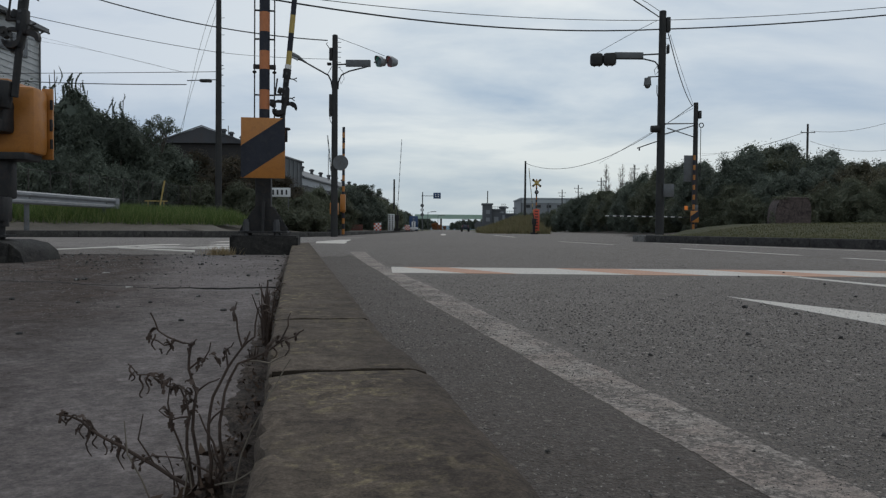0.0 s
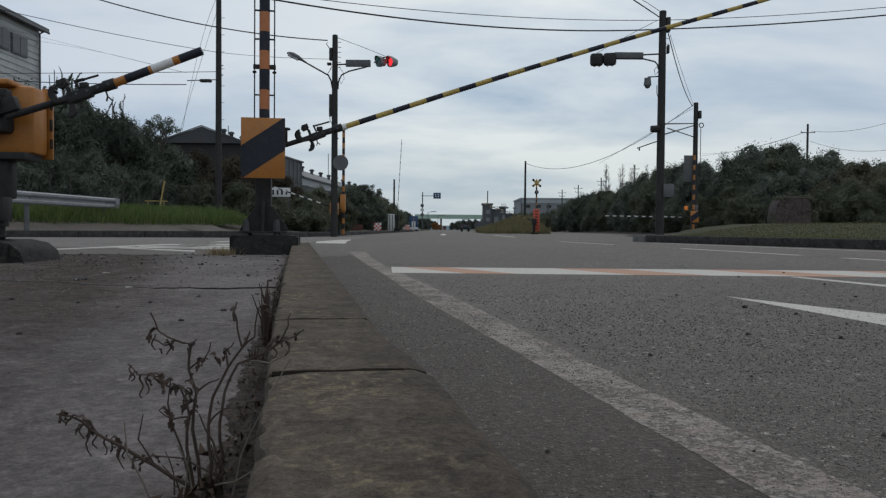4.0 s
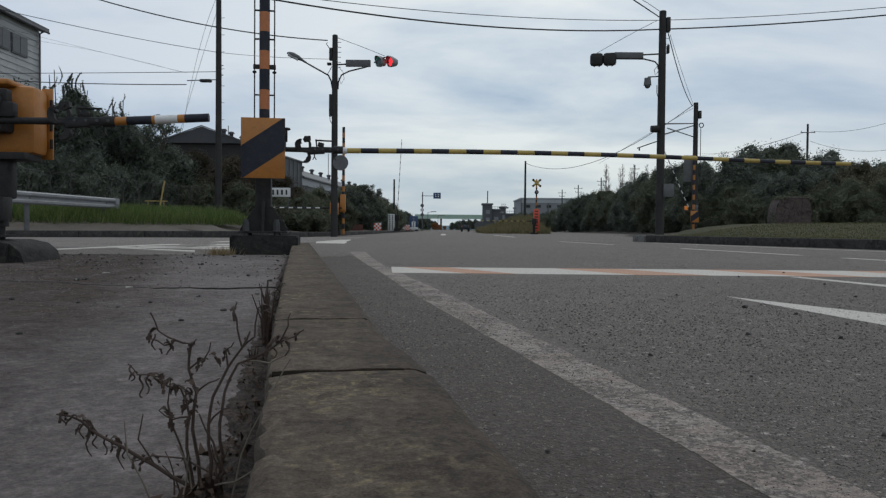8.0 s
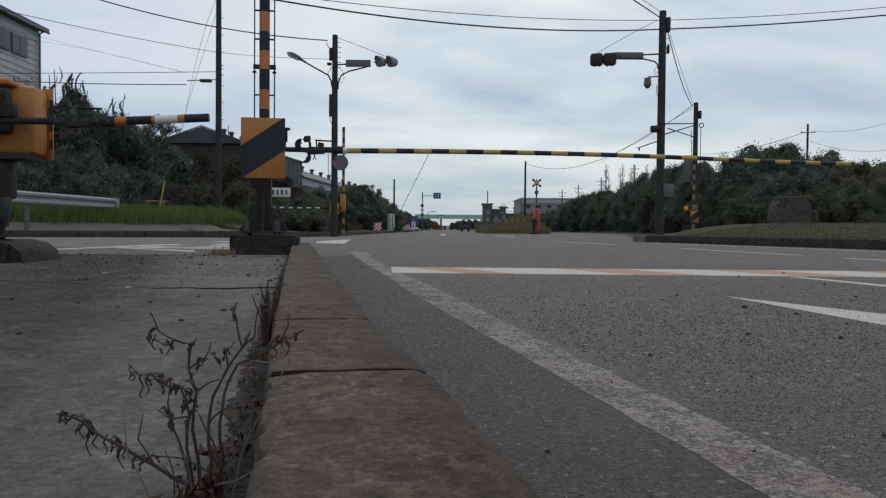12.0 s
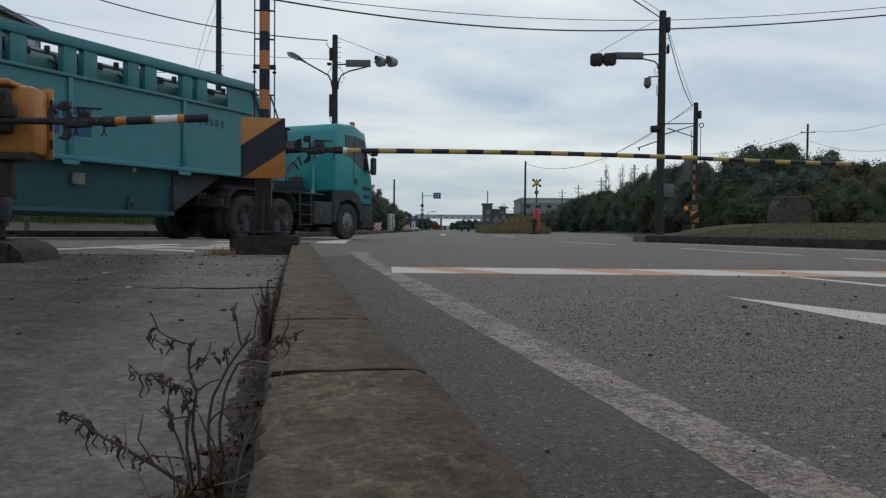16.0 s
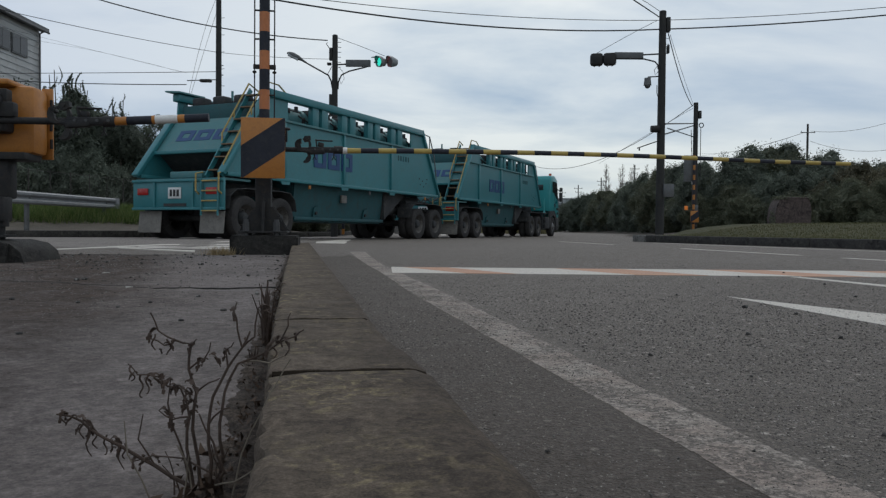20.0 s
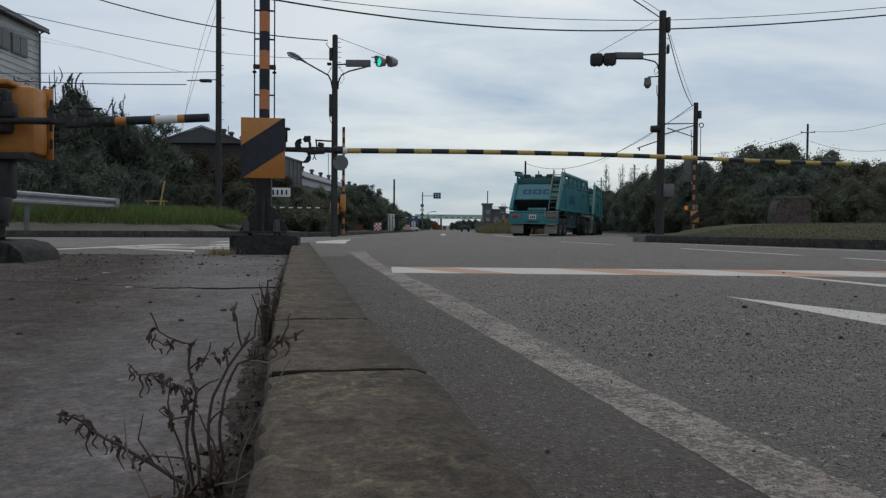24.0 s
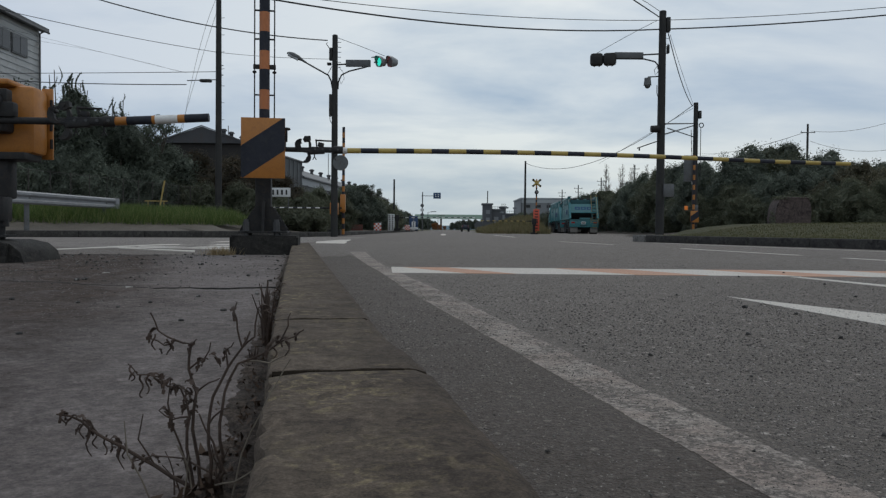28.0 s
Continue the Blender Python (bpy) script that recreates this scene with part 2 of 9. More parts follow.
def worn_paint(name, pale, pink, bare):
    """Old road paint rubbed down to specks of asphalt, browner in blotches."""
    m, n, l, p = nodes_of(name)
    tc = n.new("ShaderNodeTexCoord").outputs["Object"]
    col = mix_node(n, l, ramp_node(n, l, noise_node(n, l, tc, 7.0, 5, 0.65, 1.0), 0.40, 0.62), pale, pink)
    speck = noise_node(n, l, tc, 75.0, 5, 0.72)
    wide = noise_node(n, l, tc, 5.5, 5, 0.7, 0.7)
    s = n.new("ShaderNodeMath"); s.operation = "MULTIPLY_ADD"; s.inputs[1].default_value = 0.9
    l.new(wide, s.inputs[0]); l.new(speck, s.inputs[2])
    col = mix_node(n, l, ramp_node(n, l, s.outputs[0], 0.95, 1.15, (0, 0, 0, 1), (0.85, 0.85, 0.85, 1)), col, bare)
    col = grains(n, l, tc, col, (34.0, 120.0, 320.0), 0.30)
    l.new(col, p.inputs["Base Color"])
    p.inputs["Roughness"].default_value = 0.85
    p.inputs["Specular IOR Level"].default_value = 0.35
    l.new(bump_node(n, l, speck, 1.0, 0.006), p.inputs["Normal"])
    return m


def leaf_material(name, a, b, c):
    m, n, l, p = nodes_of(name)
    g = n.new("ShaderNodeNewGeometry")
    o = n.new("ShaderNodeObjectInfo")
    r = n.new("ShaderNodeValToRGB")
    e = r.color_ramp.elements
    e[0].color, e[1].color = (*a, 1), (*c, 1)
    e[0].position, e[1].position = 0.0, 1.0
    k = e.new(0.6); k.color = (*b, 1)
    l.new(g.outputs["Random Per Island"], r.inputs[0])
    hsv = n.new("ShaderNodeHueSaturation")
    v = n.new("ShaderNodeMath"); v.operation = "MULTIPLY_ADD"
    v.inputs[1].default_value, v.inputs[2].default_value = 0.5, 0.75
    l.new(o.outputs["Random"], v.inputs[0]); l.new(v.outputs[0], hsv.inputs["Value"])
    l.new(r.outputs[0], hsv.inputs["Color"]); l.new(hsv.outputs[0], p.inputs["Base Color"])
    p.inputs["Roughness"].default_value = 0.6
    p.inputs["Specular IOR Level"].default_value = 0.3
    thin = n.new("ShaderNodeBsdfTranslucent")
    l.new(hsv.outputs[0], thin.inputs["Color"])
    both = n.new("ShaderNodeMixShader")
    both.inputs[0].default_value = 0.38
    l.new(p.outputs[0], both.inputs[1]); l.new(thin.outputs[0], both.inputs[2])
    l.new(both.outputs[0], n["Material Output"].inputs["Surface"])
    return m


def glow(name, colour, strength):
    m, n, l, p = nodes_of(name)
    p.inputs["Base Color"].default_value = (*colour, 1)
    p.inputs["Emission Color"].default_value = (*colour, 1)
    p.inputs["Emission Strength"].default_value = strength
    return m


ASPHALT = asphalt_material("asphalt", (0.1139, 0.0947, 0.0800), (0.1424, 0.1198, 0.1030), (0.4271, 0.3766, 0.3288), (0.0949, 0.0776, 0.0635), 0.36)
GUTTER = asphalt_material("smooth_asphalt", (0.0854, 0.0697, 0.0592), (0.1067, 0.0882, 0.0749), (0.2134, 0.1848, 0.1577), (0.0748, 0.0585, 0.0473), 0.30, 0.22)
PALE_ASPHALT = asphalt_material("pale_asphalt", (0.165, 0.142, 0.126), (0.205, 0.180, 0.160), (0.40, 0.36, 0.32), (0.140, 0.118, 0.102), 0.30)
PAVING = pavement_material("dusty_pavement")
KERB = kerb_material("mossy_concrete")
CONCRETE = gritty("old_concrete", (0.13, 0.125, 0.115), (0.21, 0.20, 0.185), (0.05, 0.045, 0.04), (0.27, 0.26, 0.24), 1.2, 5.0, (14.0, 50.0, 160.0), 0.25)
DARK_CONCRETE = gritty("stained_concrete", (0.034, 0.032, 0.030), (0.062, 0.058, 0.053), (0.016, 0.015, 0.014), (0.09, 0.082, 0.074), 2.0, 8.0, (18.0, 60.0, 200.0), 0.3)
BLOCK = gritty("sooty_concrete", (0.0204, 0.0192, 0.0180), (0.0384, 0.0360, 0.0324), (0.0108, 0.0096, 0.0096), (0.0600, 0.0540, 0.0480), 2.5, 9.0, (21.6000, 72.0000, 240.0000), 0.35)
LEAF_ORANGE = leaf_material("orange_autumn_leaves", (0.22, 0.08, 0.03), (0.30, 0.12, 0.04), (0.16, 0.10, 0.05))
WHITE_LINE = line_paint("white_road_paint", (0.5096, 0.4650, 0.4089), (0.1176, 0.1023, 0.0870), 0.27)
WORN_LINE = worn_paint("worn_road_paint", (0.285, 0.246, 0.212), (0.245, 0.196, 0.165), (0.098, 0.082, 0.071))
ORANGE_LINE = line_paint("orange_road_paint", (0.44, 0.235, 0.145), (0.34, 0.26, 0.21), 0.36)
SOIL = surface("dark_soil", (0.062, 0.052, 0.042), (0.105, 0.09, 0.074), 20, 1.2, 0.95, 0, 0.8, 0.02, (0.03, 0.024, 0.02), 0.6, 0.2)
BANK_SOIL = surface("sandy_verge", (0.070, 0.056, 0.045), (0.175, 0.158, 0.135), 18, 0.22, 0.95, 0, 0.8, 0.02, (0.055, 0.042, 0.033), 0.6, 0.15)
TURF = surface("short_turf", (0.045, 0.046, 0.022), (0.075, 0.070, 0.036), 25, 0.9, 0.95, 0, 0.8, 0.03, (0.11, 0.09, 0.05), 0.6, 0.2)
FIELD = surface("far_ground", (0.07, 0.072, 0.04), (0.11, 0.10, 0.065), 2, 0.05, 0.95, 0, 0.3, 0.05, None, 0.5, 0.2)
GRASS = leaf_material("grass_blades", (0.048, 0.080, 0.020), (0.085, 0.128, 0.034), (0.20, 0.21, 0.085))
DRY_GRASS = leaf_material("dry_grass_blades", (0.15, 0.13, 0.065), (0.25, 0.21, 0.115), (0.13, 0.135, 0.06))
ORANGE = surface("orange_enamel", (0.36, 0.135, 0.022), (0.43, 0.168, 0.028), 60, 4, 0.45, 0, 0.05, 0.002, (0.24, 0.09, 0.025), 0.55)
MAST_ORANGE = surface("red_orange_enamel", (0.42, 0.135, 0.040), (0.50, 0.170, 0.052), 60, 4, 0.45, 0, 0.05, 0.002, (0.30, 0.10, 0.04), 0.45)
YELLOW = surface("yellow_enamel", (0.37, 0.26, 0.06), (0.43, 0.31, 0.08), 60, 4, 0.5, 0, 0.05, 0.002, (0.26, 0.17, 0.05), 0.5)
WHITE_BAND = surface("white_enamel", (0.62, 0.60, 0.56), (0.72, 0.70, 0.67), 60, 4, 0.5, 0, 0.05, 0.002, (0.4, 0.36, 0.3), 0.5)
BLACK = surface("black_enamel", (0.0165, 0.0179, 0.0247), (0.0302, 0.0331, 0.0441), 60, 4, 0.55, 0, 0.08, 0.002, (0.0771, 0.0716, 0.0661), 0.4, 0.2)
IRON = surface("greasy_iron", (0.0146, 0.0146, 0.0170), (0.0364, 0.0353, 0.0340), 40, 6, 0.6, 0.0, 0.2, 0.003, (0.0728, 0.0534, 0.0413), 0.5, 0.2)
GALV = surface("galvanised_steel", (0.20, 0.205, 0.215), (0.28, 0.285, 0.295), 30, 2, 0.6, 0.3, 0.08, 0.002, (0.17, 0.15, 0.13), 0.4)
DULL_STEEL = surface("weathered_steel", (0.085, 0.088, 0.091), (0.135, 0.138, 0.14), 30, 2, 0.6, 0.2, 0.08, 0.002, (0.07, 0.052, 0.04), 0.5)
POLE = surface("dark_painted_pole", (0.0253, 0.0253, 0.0253), (0.0437, 0.0425, 0.0403), 30, 1.3, 0.75, 0.0, 0.1, 0.003, (0.0747, 0.0644, 0.0540), 0.35, 0.25)
NUT_STEEL = surface("dull_nut_steel", (0.045, 0.046, 0.048), (0.075, 0.075, 0.076), 40, 6, 0.6, 0.2, 0.1, 0.002, (0.05, 0.035, 0.025), 0.5)
FENCE_WIRE = surface("rusty_fence_wire", (0.030, 0.026, 0.023), (0.055, 0.046, 0.040), 30, 2, 0.8, 0, 0)
WIRE = surface("black_cable", (0.012, 0.012, 0.013), (0.02, 0.02, 0.02), 30, 2, 0.6, 0, 0)
RUBBER = surface("dusty_tyre", (0.0287, 0.0272, 0.0272), (0.0546, 0.0517, 0.0504), 30, 3, 0.9, 0, 0.3, 0.004, (0.1006, 0.0906, 0.0834), 0.45, 0.15)
RIM = surface("dirty_rim", (0.085, 0.078, 0.072), (0.15, 0.14, 0.13), 30, 4, 0.65, 0.1, 0.1, 0.003, (0.03, 0.026, 0.023), 0.7, 0.3)
CHROME_RIM = surface("steel_rim", (0.15, 0.15, 0.15), (0.24, 0.24, 0.24), 30, 4, 0.5, 0.4, 0.1, 0.003, (0.06, 0.05, 0.045), 0.7)
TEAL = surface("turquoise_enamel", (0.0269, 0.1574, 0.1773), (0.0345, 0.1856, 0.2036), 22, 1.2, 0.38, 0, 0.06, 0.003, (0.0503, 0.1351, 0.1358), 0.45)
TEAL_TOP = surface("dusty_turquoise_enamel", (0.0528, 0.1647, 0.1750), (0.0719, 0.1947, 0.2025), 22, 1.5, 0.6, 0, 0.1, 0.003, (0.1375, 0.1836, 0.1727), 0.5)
# a darker turquoise for the lower hopper, its brackets and the rear beam
TEAL_LOW = surface("deep_turquoise_enamel", (0.0138, 0.0686, 0.0786), (0.0211, 0.0955, 0.1059), 22, 1.4, 0.65, 0, 0.12, 0.003, (0.0349, 0.0489, 0.0484), 0.7)
TEAL_CAB = surface("glossy_turquoise_enamel", (0.0310, 0.2474, 0.2589), (0.0368, 0.2739, 0.2797), 22, 1.2, 0.3, 0, 0.02, 0.002)
CHASSIS = surface("sooty_chassis", (0.0267, 0.0300, 0.0333), (0.0599, 0.0599, 0.0599), 30, 2, 0.75, 0, 0.2, 0.004, (0.1164, 0.1031, 0.0932), 0.6, 0.25)
FLAP = surface("dusty_mudflap", (0.16, 0.15, 0.135), (0.23, 0.215, 0.195), 30, 4, 0.9, 0, 0.2, 0.003, (0.08, 0.075, 0.07), 0.6)
BLUE_MARK = surface("blue_marking", (0.006, 0.040, 0.135), (0.009, 0.050, 0.160), 40, 5, 0.5, 0, 0.03, 0.002, (0.02, 0.09, 0.14), 0.4)
DARK_GLASS = surface("tinted_glass", (0.012, 0.014, 0.016), (0.02, 0.022, 0.024), 20, 2, 0.12, 0, 0, 0.001)
HAND_YELLOW = surface("chalky_yellow_paint", (0.34, 0.24, 0.07), (0.42, 0.31, 0.11), 40, 4, 0.6, 0, 0.05, 0.002, (0.15, 0.10, 0.05), 0.6)
RED_LENS = surface("red_lens", (0.30, 0.012, 0.012), (0.36, 0.02, 0.015), 40, 4, 0.25, 0, 0)
DIM_RED = surface("unlit_red_lens", (0.16, 0.13, 0.13), (0.20, 0.165, 0.165), 40, 4, 0.3, 0, 0)
DIM_GREEN = surface("unlit_green_lens", (0.10, 0.14, 0.145), (0.13, 0.175, 0.18), 40, 4, 0.3, 0, 0)
SIGNAL_GREY = surface("pale_signal_grey", (0.20, 0.21, 0.215), (0.27, 0.28, 0.285), 30, 3, 0.5, 0, 0.05, 0.002, (0.12, 0.11, 0.10), 0.4)
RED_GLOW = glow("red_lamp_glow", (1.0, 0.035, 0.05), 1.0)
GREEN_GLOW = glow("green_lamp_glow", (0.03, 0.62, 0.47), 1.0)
RED_BOARD = surface("orange_red_board", (0.55, 0.075, 0.04), (0.62, 0.10, 0.05), 40, 3, 0.55, 0, 0.03, 0.002, (0.35, 0.08, 0.05), 0.5)
SIGN_WHITE = surface("sign_white", (0.58, 0.58, 0.57), (0.68, 0.68, 0.67), 40, 2, 0.5, 0, 0.02, 0.002, (0.4, 0.38, 0.34), 0.5)
# haze of distance is mixed into the colours of the far plant
HAZE_DARK = surface("hazy_dark_sheet", (0.075, 0.08, 0.088), (0.10, 0.105, 0.112), 4, 0.2, 0.8, 0, 0)
HAZE_GREY = surface("hazy_grey_wall", (0.17, 0.18, 0.19), (0.22, 0.23, 0.24), 4, 0.2, 0.8, 0, 0)
FACTORY_TOP = surface("far_parapet", (0.30, 0.32, 0.335), (0.37, 0.39, 0.40), 4, 0.2, 0.8, 0, 0)
DULL_PALE = surface("chalky_sheet", (0.30, 0.31, 0.32), (0.37, 0.38, 0.39), 6, 0.3, 0.7, 0, 0)
BARN_WALL = surface("tarred_boards", (0.020, 0.019, 0.019), (0.034, 0.031, 0.030), 8, 0.5, 0.8, 0, 0.05, 0.004, (0.05, 0.038, 0.03), 0.5)
SHED_SHEET = surface("weathered_shed_sheet", (0.062, 0.065, 0.070), (0.092, 0.096, 0.10), 8, 0.3, 0.7, 0.1, 0.05, 0.004, (0.045, 0.04, 0.038), 0.6)
SIGN_BLUE = surface("sign_blue", (0.02, 0.05, 0.12), (0.025, 0.065, 0.15), 40, 2, 0.4, 0, 0)
INK = surface("black_ink", (0.015, 0.015, 0.016), (0.022, 0.022, 0.022), 40, 2, 0.6, 0, 0)
CORRUGATED = surface("pale_sheet_cladding", (0.36, 0.36, 0.35), (0.46, 0.46, 0.45), 12, 0.4, 0.6, 0.1, 0.05, 0.004, (0.24, 0.21, 0.18), 0.6)
GREY_SHEET = surface("grey_sheet_cladding", (0.10, 0.105, 0.11), (0.15, 0.155, 0.16), 8, 0.3, 0.65, 0.1, 0.05, 0.004, (0.07, 0.06, 0.055), 0.6)
DARK_SHEET = surface("dark_sheet_cladding", (0.04, 0.042, 0.047), (0.065, 0.066, 0.072), 8, 0.3, 0.65, 0.1, 0.05, 0.004, (0.08, 0.05, 0.04), 0.6)
# girder green made paler to carry the haze of distance
BRIDGE_GREEN = surface("hazy_green_girder", (0.30, 0.42, 0.34), (0.36, 0.47, 0.39), 4, 0.2, 0.6, 0, 0)
FAR_WHITE = surface("far_pale_wall", (0.42, 0.44, 0.46), (0.50, 0.52, 0.54), 4, 0.1, 0.7, 0, 0)
BARK = surface("bark", (0.0550, 0.0440, 0.0330), (0.0935, 0.0770, 0.0605), 25, 3, 0.9, 0, 0.6, 0.02, (0.0330, 0.0330, 0.0220), 0.5)
TWIG = surface("dead_stem", (0.0380, 0.0238, 0.0172), (0.0712, 0.0459, 0.0336), 120, 25, 0.85, 0, 0.3, 0.001, (0.0209, 0.0136, 0.0107), 0.6)
PALE_TWIG = surface("pale_dry_stem", (0.13, 0.105, 0.08), (0.19, 0.16, 0.125), 120, 25, 0.85, 0, 0.2, 0.001)
LEAF_DARK = leaf_material("dark_evergreen_leaves", (0.0880, 0.1045, 0.0799), (0.1128, 0.1321, 0.1019), (0.1706, 0.1926, 0.1430))
LEAF_MID = leaf_material("evergreen_leaves", (0.0747, 0.0852, 0.0532), (0.1032, 0.1120, 0.0711), (0.1564, 0.1564, 0.1032))
LEAF_OLIVE = leaf_material("olive_leaves", (0.0784, 0.0739, 0.0448), (0.1176, 0.1098, 0.0672), (0.2072, 0.1792, 0.1120))
LEAF_RUST = leaf_material("rusty_leaves", (0.040, 0.035, 0.022), (0.062, 0.052, 0.032), (0.10, 0.07, 0.042))
LEAF_BARE = leaf_material("sparse_autumn_leaves", (0.05, 0.042, 0.033), (0.08, 0.063, 0.047), (0.10, 0.08, 0.055))


# ---------------- mesh helpers ----------------
class Shape:
    """Collects boxes, tubes and plates into one bmesh."""

    def __init__(self):
        self.bm = bmesh.new()

    def box(self, x, y, z, sx, sy, sz, m=None, bevel=0.0):
        mat = Matrix.Translation((x, y, z)) @ (m or Matrix()) @ Matrix.Diagonal((sx, sy, sz, 1))
        r = bmesh.ops.create_cube(self.bm, size=1.0, matrix=mat)
        if bevel:
            edges = {e for v in r["verts"] for e in v.link_edges}
            bmesh.ops.bevel(self.bm, geom=list(edges), offset=bevel, segments=2, affect="EDGES", profile=0.5)
        return self

    def rod(self, a, b, r0, r1=None, n=10):
        a, b = Vector(a), Vector(b)
        d = b - a
        q = d.to_track_quat("Z", "Y").to_matrix().to_4x4()
        bmesh.ops.create_cone(self.bm, cap_ends=True, segments=n, radius1=r0, radius2=r0 if r1 is None else r1,
                              depth=d.length, matrix=Matrix.Translation((a + b) / 2) @ q)
        return self

    def tube(self, pts, r, n=6):
        """One continuous tube through the points, capped."""
        pts = [Vector(p) for p in pts]
        rings = []
        u = None
        for i, p in enumerate(pts):
            d = (pts[min(i + 1, len(pts) - 1)] - pts[max(i - 1, 0)]).normalized()
            u = d.orthogonal() if u is None else u - d * u.dot(d)
            if u.length < 1e-6:
                u = d.orthogonal()
            u.normalize()
            v = d.cross(u)
            rings.append([self.bm.verts.new(p + (u * math.cos(2 * math.pi * k / n) + v * math.sin(2 * math.pi * k / n)) * (r(i / (len(pts) - 1)) if callable(r) else r)) for k in range(n)])
        for a, b in zip(rings, rings[1:]):
            for k in range(n):
                self.bm.faces.new((a[k], a[(k + 1) % n], b[(k + 1) % n], b[k]))
        self.bm.faces.new(rings[0][::-1])
        self.bm.faces.new(rings[-1])
        return self

    def ball(self, c, r, sx=1, sy=1, sz=1, n=12):
        bmesh.ops.create_uvsphere(self.bm, u_segments=n, v_segments=max(6, n // 2), radius=r,
                                  matrix=Matrix.Translation(c) @ Matrix.Diagonal((sx, sy, sz, 1)))
        return self

    def plate(self, outline, offset):
        """A prism: an outline of 3D points, pushed by the vector offset."""
        off = Vector(offset)
        a = [self.bm.verts.new(p) for p in outline]
        b = [self.bm.verts.new(Vector(p) + off) for p in outline]
        self.bm.faces.new(a)
        self.bm.faces.new(b[::-1])
        k = len(a)
        for i in range(k):
            self.bm.faces.new((a[i], b[i], b[(i + 1) % k], a[(i + 1) % k])[::-1])
        return self

    def torus(self, c, axis, r, t, n=24, k=10, flat=1.0):
        """A ring about axis; flat widens its section along the axis."""
        ax = Vector(axis).normalized()
        u = ax.orthogonal().normalized()
        v = ax.cross(u)
        rows = []
        for i in range(n):
            a = 2 * math.pi * i / n
            d = u * math.cos(a) + v * math.sin(a)
            rows.append([self.bm.verts.new(Vector(c) + d * (r + t * math.cos(2 * math.pi * j / k)) + ax * t * flat * math.sin(2 * math.pi * j / k)) for j in range(k)])
        for i in range(n):
            for j in range(k):
                self.bm.faces.new((rows[i][j], rows[(i + 1) % n][j], rows[(i + 1) % n][(j + 1) % k], rows[i][(j + 1) % k]))
        return self


def mesh_of(shape, name, material, smooth=False):
    bm = shape.bm
    bmesh.ops.recalc_face_normals(bm, faces=bm.faces)
    me = bpy.data.meshes.new(name)
    bm.to_mesh(me)
    bm.free()
    me.materials.append(material)
    if smooth:
        me.polygons.foreach_set("use_smooth", [True] * len(me.polygons))
        me.set_sharp_from_angle(angle=radians(40))
    return me


def part(name, shape, material, parent, label="", smooth=True):
    ob = new(name, mesh_of(shape, name, material, smooth))
    ob.parent = parent
    if label:
        ob["label"] = label
    return ob


def share(name, me, parent, m=None):
    ob = new(name, me)
    ob.parent = parent
    if m is not None:
        ob.matrix_basis = m
    return ob


def thing(name, m, label, category, group="", kind=""):
    ob = new(name)
    ob.empty_display_size = 0.2
    ob.matrix_basis = m
    return tagged(ob, label, category, group, kind)


def solid(name, shape, material, label="", category="", kind="", smooth=False, m=None, group=""):
    ob = new(name, mesh_of(shape, name, material, smooth))
    if m is not None:
        ob.matrix_basis = m
    return tagged(ob, label, category, group, kind)


def quads_mesh(name, verts, material, tri=False):
    """A mesh of separate four-cornered blades or leaves, from an array (n, 4, 3)."""
    n, k = verts.shape[0], verts.shape[1]
    me = bpy.data.meshes.new(name)
    me.vertices.add(n * k)
    me.vertices.foreach_set("co", verts.reshape(-1).astype(np.float32))
    me.loops.add(n * k)
    me.loops.foreach_set("vertex_index", np.arange(n * k, dtype=np.int32))
    me.polygons.add(n)
    me.polygons.foreach_set("loop_start", np.arange(0, n * k, k, dtype=np.int32))
    me.polygons.foreach_set("loop_total", np.full(n, k, dtype=np.int32))
    me.update(calc_edges=True)
    me.validate()
    me.materials.append(material)
    return me


def sheet_mesh(name, xs, ys, height, material):
    """A ground sheet on the grid xs by ys, its height a function of x and y."""
    verts = [(x, y, height(x, y)) for y in ys for x in xs]
    w = len(xs)
    faces = [(j * w + i, j * w + i + 1, (j + 1) * w + i + 1, (j + 1) * w + i) for j in range(len(ys) - 1) for i in range(w - 1)]
    me = bpy.data.meshes.new(name)
    me.from_pydata(verts, [], faces)
    me.materials.append(material)
    me.polygons.foreach_set("use_smooth", [True] * len(me.polygons))
    return me


def step(a, b, v):
    t = min(1.0, max(0.0, (v - a) / (b - a)))
    return t * t * (3 - 2 * t)


# ---------------- ground, roads, kerbs ----------------
def lie(x, y):
    """Height of the road surface: level, but a little higher on the private road to the west."""
    side = 1 - step(-5.0, -1.0, x)
    rise = 0.10 - 0.0075 * (y - 12.6)
    return side * max(0.0, min(0.10, rise)) * step(8.0, 12.0, y) * (1 - step(60, 80, y))


def steps_of(*runs):
    out = []
    for a, b, n in runs:
        out += [a + (b - a) * i / n for i in range(n)]
    return out + [runs[-1][1]]


ground = new("ground", sheet_mesh("ground", steps_of((-2500, -100, 6), (-100, 100, 20), (100, 2500, 6)), steps_of((-400, -40, 4), (-40, 120, 20), (120, 3000, 8)),
                                  lambda x, y: -0.06, FIELD))
tagged(ground, "flat scrubby ground reaching to the horizon", "ground", kind="structure")
road = new("road", sheet_mesh("road", steps_of((-75, -15, 6), (-15, 12, 54), (12, 60, 8)), steps_of((-60, -4, 4), (-4, 30, 68), (30, 140, 30)), lie, ASPHALT))
tagged(road, "coarse grey asphalt road at the crossing", "road", kind="structure")
